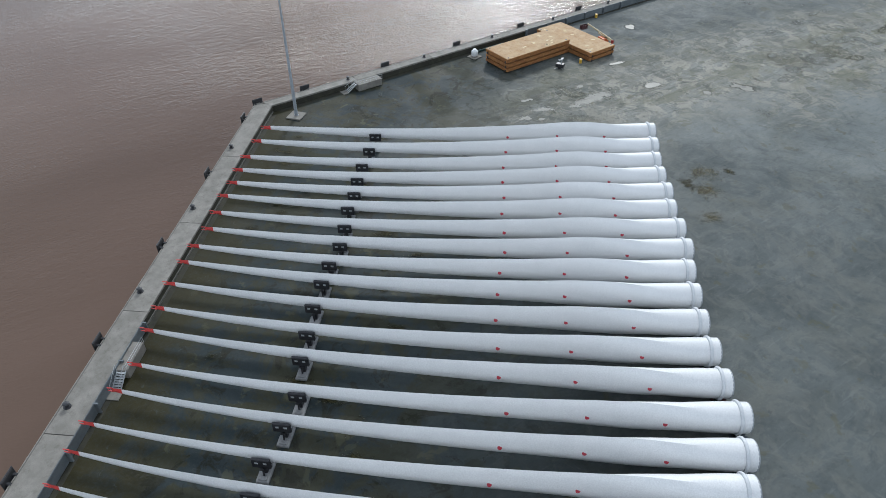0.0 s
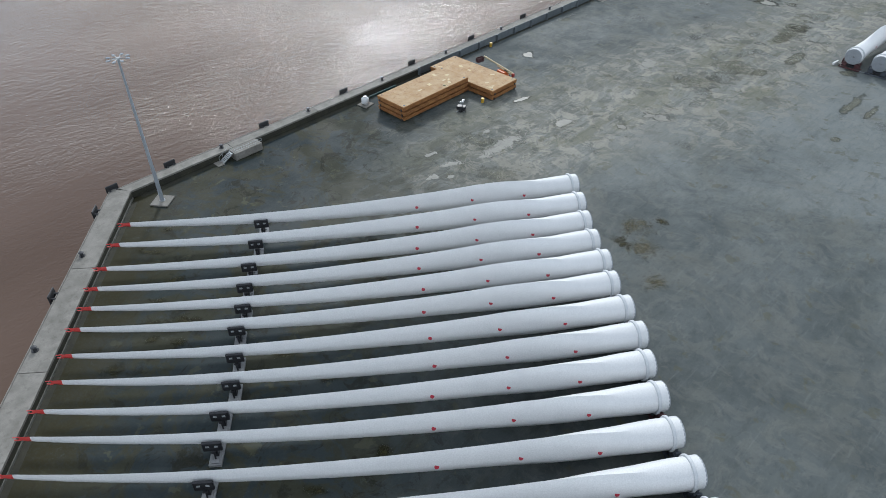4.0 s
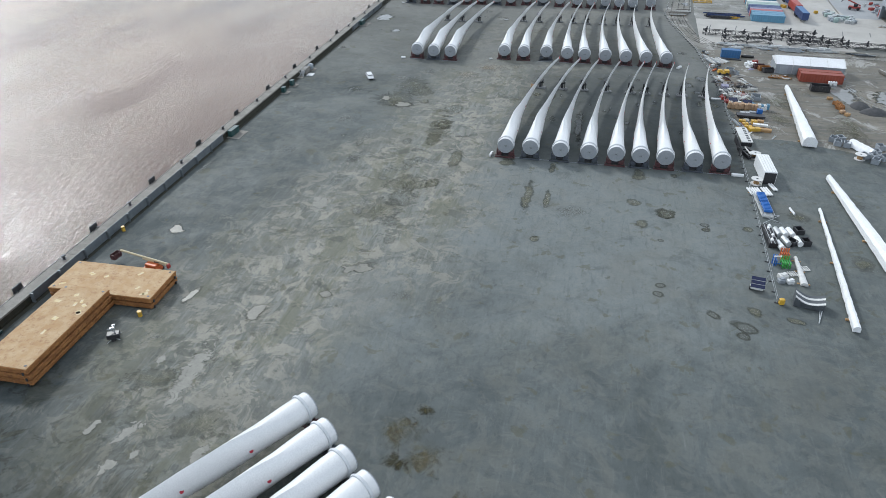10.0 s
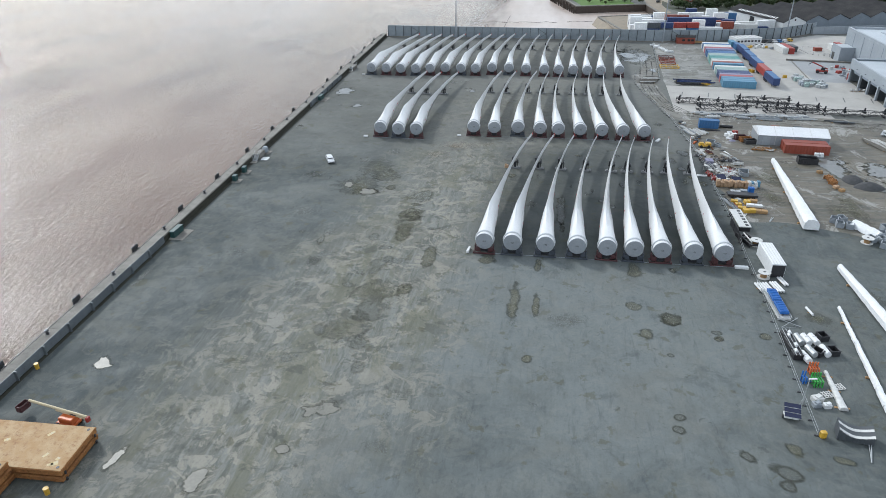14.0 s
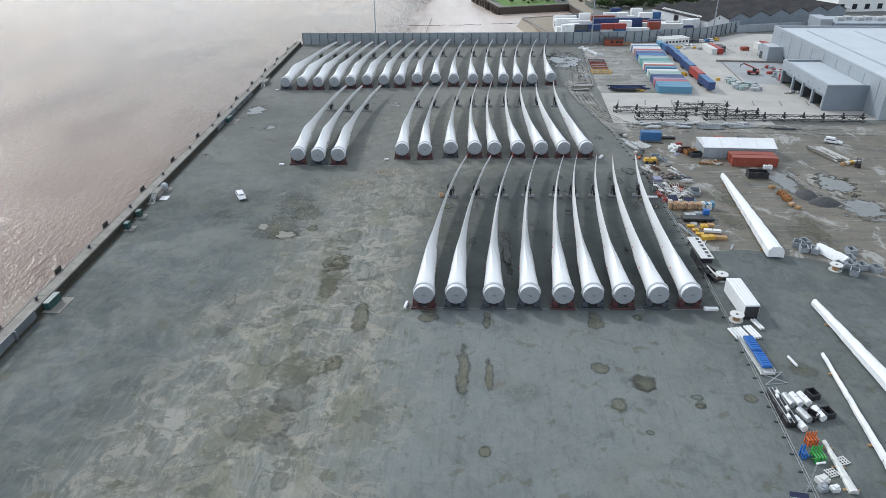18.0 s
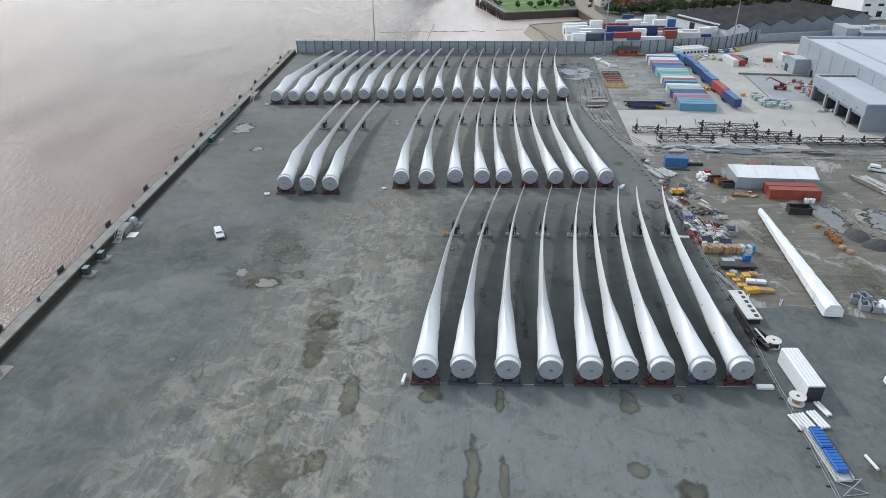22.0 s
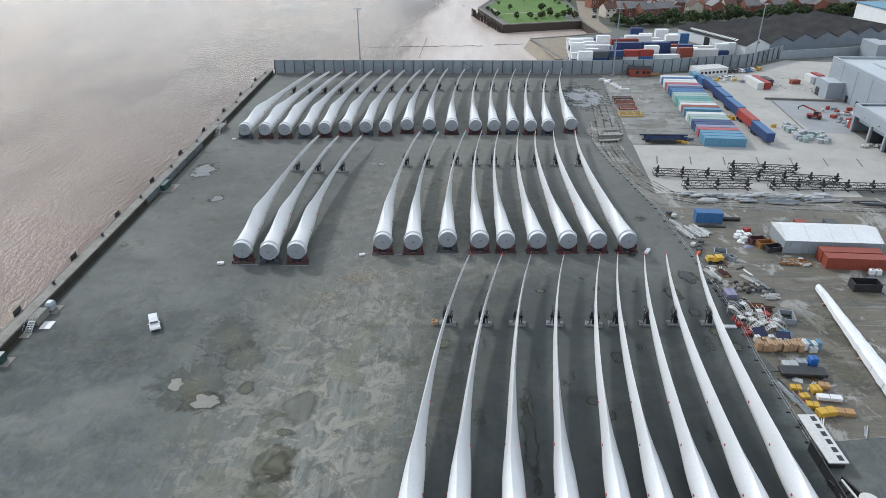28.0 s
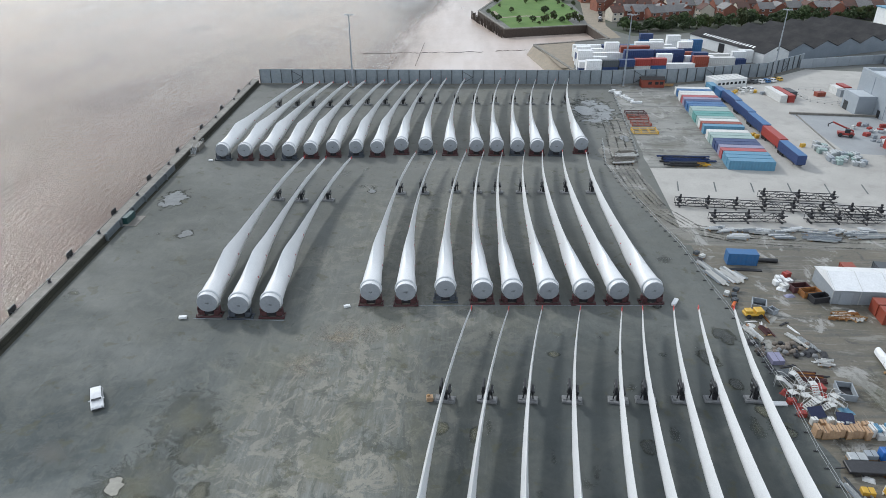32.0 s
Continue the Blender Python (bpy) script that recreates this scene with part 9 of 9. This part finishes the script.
MARKS += [(4, -54.7, 252.3, 2.8, 2.5, 2), (2, -83.2, 228.1, 5.0, 6.7, 2), (1, -88.7, 217.9, 1.5, 2.2, 2), (1, -82.6, 216.2, 2.2, 1.2, 2), (1, -80.4, 214.4, 2.2, 1.6, 2), (2, -117.5, 261.0, 1.3, 0.7, 2), (1, -111.4, 286.1, 1.8, 1.5, 2), (1, -118.0, 261.0, 1.3, 4.6, 2), (1, -81.7, 241.5, 3.7, 3.8, 2), (3, -99.5, 220.6, 4.7, 3.7, 2), (3, -19.0, 250.8, 0.8, 0.9, 2), (3, -38.7, 228.1, 0.7, 2.4, 2), (1, -41.8, 258.3, 3.1, 3.1, 2)]
POOLS = [(9, -67.5, 157.6, 3.3, 6.0, 0), (9, -66.6, 146.4, 2.1, 3.2, 0), (10, -62.5, 164.9, 1.5, 2.8, 0), (10, -68.0, 198.8, 3.1, 4.5, 0), (10, -67.8, 189.1, 2.0, 5.3, 0), (9, -70.0, 173.9, 1.8, 4.3, 0), (9, -64.9, 139.8, 1.4, 1.8, 0), (10, -12.6, 161.7, 1.8, 2.3, 0), (10, -17.1, 156.4, 1.5, 1.8, 0), (10, -18.7, 165.4, 1.7, 1.8, 0), (10, -4.9, 156.8, 0.9, 1.1, 0), (10, -37.7, 146.2, 0.9, 1.2, 0), (10, -41.0, 163.6, 1.3, 7.7, 0), (10, -36.8, 162.8, 0.8, 5.7, 0), (10, -37.0, 178.5, 0.8, 3.3, 0), (10, -17.3, 179.2, 2.0, 3.0, 0), (10, -9.7, 180.3, 0.9, 1.3, 0), (9, -32.2, 207.3, 1.0, 12.4, 0)]
POOLS += [(9, -73.8, 165.2, 1.3, 1.6, 0), (10, -59.8, 179.1, 1.7, 5.8, 0), (9, -67.0, 210.4, 2.8, 4.6, 0), (10, 3.3, 158.9, 1.2, 1.1, 0), (10, -47.4, 179.5, 2.1, 2.6, 0), (10, -67.5, 198.1, 2.1, 2.9, 0), (10, -68.3, 192.2, 2.0, 2.9, 0), (10, -67.9, 205.1, 1.5, 1.1, 0), (9, -85.3, 183.3, 0.9, 2.6, 0), (9, -73.8, 186.0, 1.3, 2.4, 0), (9, -70.1, 181.5, 1.5, 1.1, 0), (9, -90.9, 186.4, 0.8, 1.0, 0), (10, -82.5, 211.2, 4.0, 2.9, 0), (10, -76.3, 214.6, 1.4, 1.8, 0), (9, -68.3, 176.7, 1.3, 1.4, 0), (6, 54.4, 245.1, 5.9, 6.1, 0), (6, 54.6, 229.4, 6.1, 7.6, 0), (8, 66.7, 283.8, 5.2, 4.8, 0), (6, 45.8, 250.7, 2.1, 2.2, 0)]
for q in POOLS:
    blob(FLAT[q[0]][1], FLAT[q[0]][0], q[1], q[2], q[3], q[4], q[5], FLAT[q[0]][2], 0.0132 + 0.00002 * POOLS.index(q))
MARKS += [(4, -63, 250, 11, 6, 10), (0, -67.6, 129.3, 3.4, 1.9, 20), (0, -80.1, 113.3, 1.9, 2.6, -12), (0, -92.8, 115.3, 0.9, 2.6, -15), (0, -70.5, 120.3, 1.2, 1.0, 0), (0, -88.2, 214.9, 1.5, 2.2, 10), (0, -86.4, 210.4, 1.2, 2.3, 0), (0, -82.0, 210.9, 2.6, 2.2, 0), (0, -78.2, 213.9, 1.0, 2.2, -10), (1, -116.0, 161.0, 1.3, 8.5, 1)]
MARKS += [(13, -5.1, 158.7, 1.1, 0.8, 0), (13, -5.0, 156.6, 1.0, 0.8, 0), (13, -13.8, 150.7, 0.7, 0.6, 0), (13, -14.6, 135.3, 1.0, 0.9, 0), (13, -15.1, 132.6, 1.2, 1.0, 0), (13, -6.5, 128.7, 1.1, 1.5, 20), (10, 0.1, 131.1, 1.3, 1.7, 25), (13, -1.8, 126.2, 2.4, 1.7, -20), (13, -2.6, 124.0, 1.3, 1.2, 0), (10, 6.6, 129.7, 2.2, 0.8, -12), (13, -12.5, 162.0, 2.2, 2.4, 0)]
MARKS += [(14, -87.4, 93.6, 1.1, 1.8, -8), (14, -88.8, 99.4, 0.9, 1.5, 0), (14, -85.2, 85.2, 1.3, 2.6, -20), (14, -82.2, 87.0, 1.2, 1.2, 15), (14, -84.3, 79.4, 1.2, 1.9, -15), (14, -82.1, 82.0, 0.8, 1.0, 0), (14, -73.9, 83.5, 1.1, 2.6, -5), (14, -90.3, 85.2, 0.8, 1.7, -10), (9, -69.3, 153.5, 2.6, 4.6, 0), (9, -74.6, 149.1, 1.3, 2.2, 0)]
MARKS.sort(key=lambda q: -q[3] * q[4])
for k, (i, x, y, rx, ry, turn) in enumerate(MARKS):
    mat, name, label = FLAT[(11 if 180 < y < 285 and -60 < x < 5 else 6 if y > 220 else 0) if i == 0 else i]
    blob(name, mat, x, y, rx, ry, turn, label, 0.014 + 0.0004 * k)

# damp and silty patches in the gaps between the blades
mr = random.Random(31)
for i, x, y, rx, ry in ((3, -24.5, 219.5, 0.9, 2.6), (10, 2.2, 232.8, 1.3, 1.6), (10, 4.4, 228.6, 1.2, 1.5), (11, -21.8, 213.8, 1.4, 1.1), (11, -20.0, 210.6, 0.9, 1.2), (10, -45.6, 227.5, 1.2, 1.8), (10, -40.8, 226.2, 0.8, 1.9), (3, -39.6, 209.5, 1.5, 4.2), (3, -10.4, 205.0, 1.0, 2.4), (11, -9.0, 262.6, 1.5, 1.4), (11, -16.5, 247.0, 0.9, 1.0), (10, -27.5, 245.5, 1.2, 1.0)):
    mat, name, label = FLAT[i]
    k += 1
    blob(name, mat, x, y, rx, ry, mr.uniform(-8, 8), label, 0.014 + 0.0004 * k)
for j in range(26):
    x = -106 + 3.3 * (j % 18) + mr.uniform(-1, 1)
    f = mr.uniform(4, 40) if j < 18 else mr.uniform(2, 9)
    px, py = x + 0.58 * f, 34 - 0.86 * (x + 106) + 0.81 * f
    mat, name, label = FLAT[5]
    k += 1
    blob(name, mat, px, py, mr.uniform(1.6, 4.2), mr.uniform(0.9, 2.0), 55 + mr.uniform(-20, 20), label, 0.014 + 0.0004 * k)

# tyre ruts round the bend of the haul road
BENDS = [(3, 375), (2, 360), (0.5, 345), (-0.5, 330), (0.5, 316), (2.5, 304), (8, 293), (18, 288.5), (32, 287.5), (48, 287), (66, 286), (84, 285.5)]
for off, i in ((-1.6, 7), (-0.2, 8), (1.3, 7), (2.6, 8), (3.9, 7)):
    for (x0, y0), (x1, y1) in zip(BENDS, BENDS[1:]):
        run = math.hypot(x1 - x0, y1 - y0)
        mat, name, label = FLAT[i]
        k += 1
        blob(name, mat, (x0 + x1) / 2 + off * (y0 - y1) / run * 0.9, (y0 + y1) / 2 + off * (x1 - x0) / run * 0.9, run * 0.75, mr.uniform(0.35, 0.6), math.degrees(math.atan2(y1 - y0, x1 - x0)), label, 0.016 + 0.0003 * k)
for x, y, rx, ry, turn, i in ((-2.5, 384, 5, 9, 5, 6), (4, 371, 2.2, 3.4, 0, 6), (-6.5, 262, 2.2, 1.2, 60, 11), (2.6, 252, 2.4, 2.8, 30, 11), (-1.8, 246, 1.6, 2.6, 10, 11), (0.6, 239, 1.2, 1.8, 0, 11), (52, 246, 9, 6, 20, 6), (40, 262, 2, 1.2, 0, 6), (24, 268, 1.6, 1, 0, 8), (22, 236, 4, 7, 20, 2), (20, 222, 3, 6, 10, 2), (30, 249, 2.2, 1.4, 0, 8), (34, 215, 3.4, 5, 0, 2), (26, 175, 2.6, 3.2, 20, 2), (14, 166, 2.4, 2.2, 0, 2), (22, 150, 2.2, 3.0, 0, 2), (70, 262, 8, 4, 10, 8), (78, 272, 9, 3, 0, 8), (66, 240, 7, 5, 40, 8)):
    mat, name, label = FLAT[i]
    k += 1
    blob(name, mat, x, y, rx, ry, turn, label, 0.016 + 0.0003 * k)
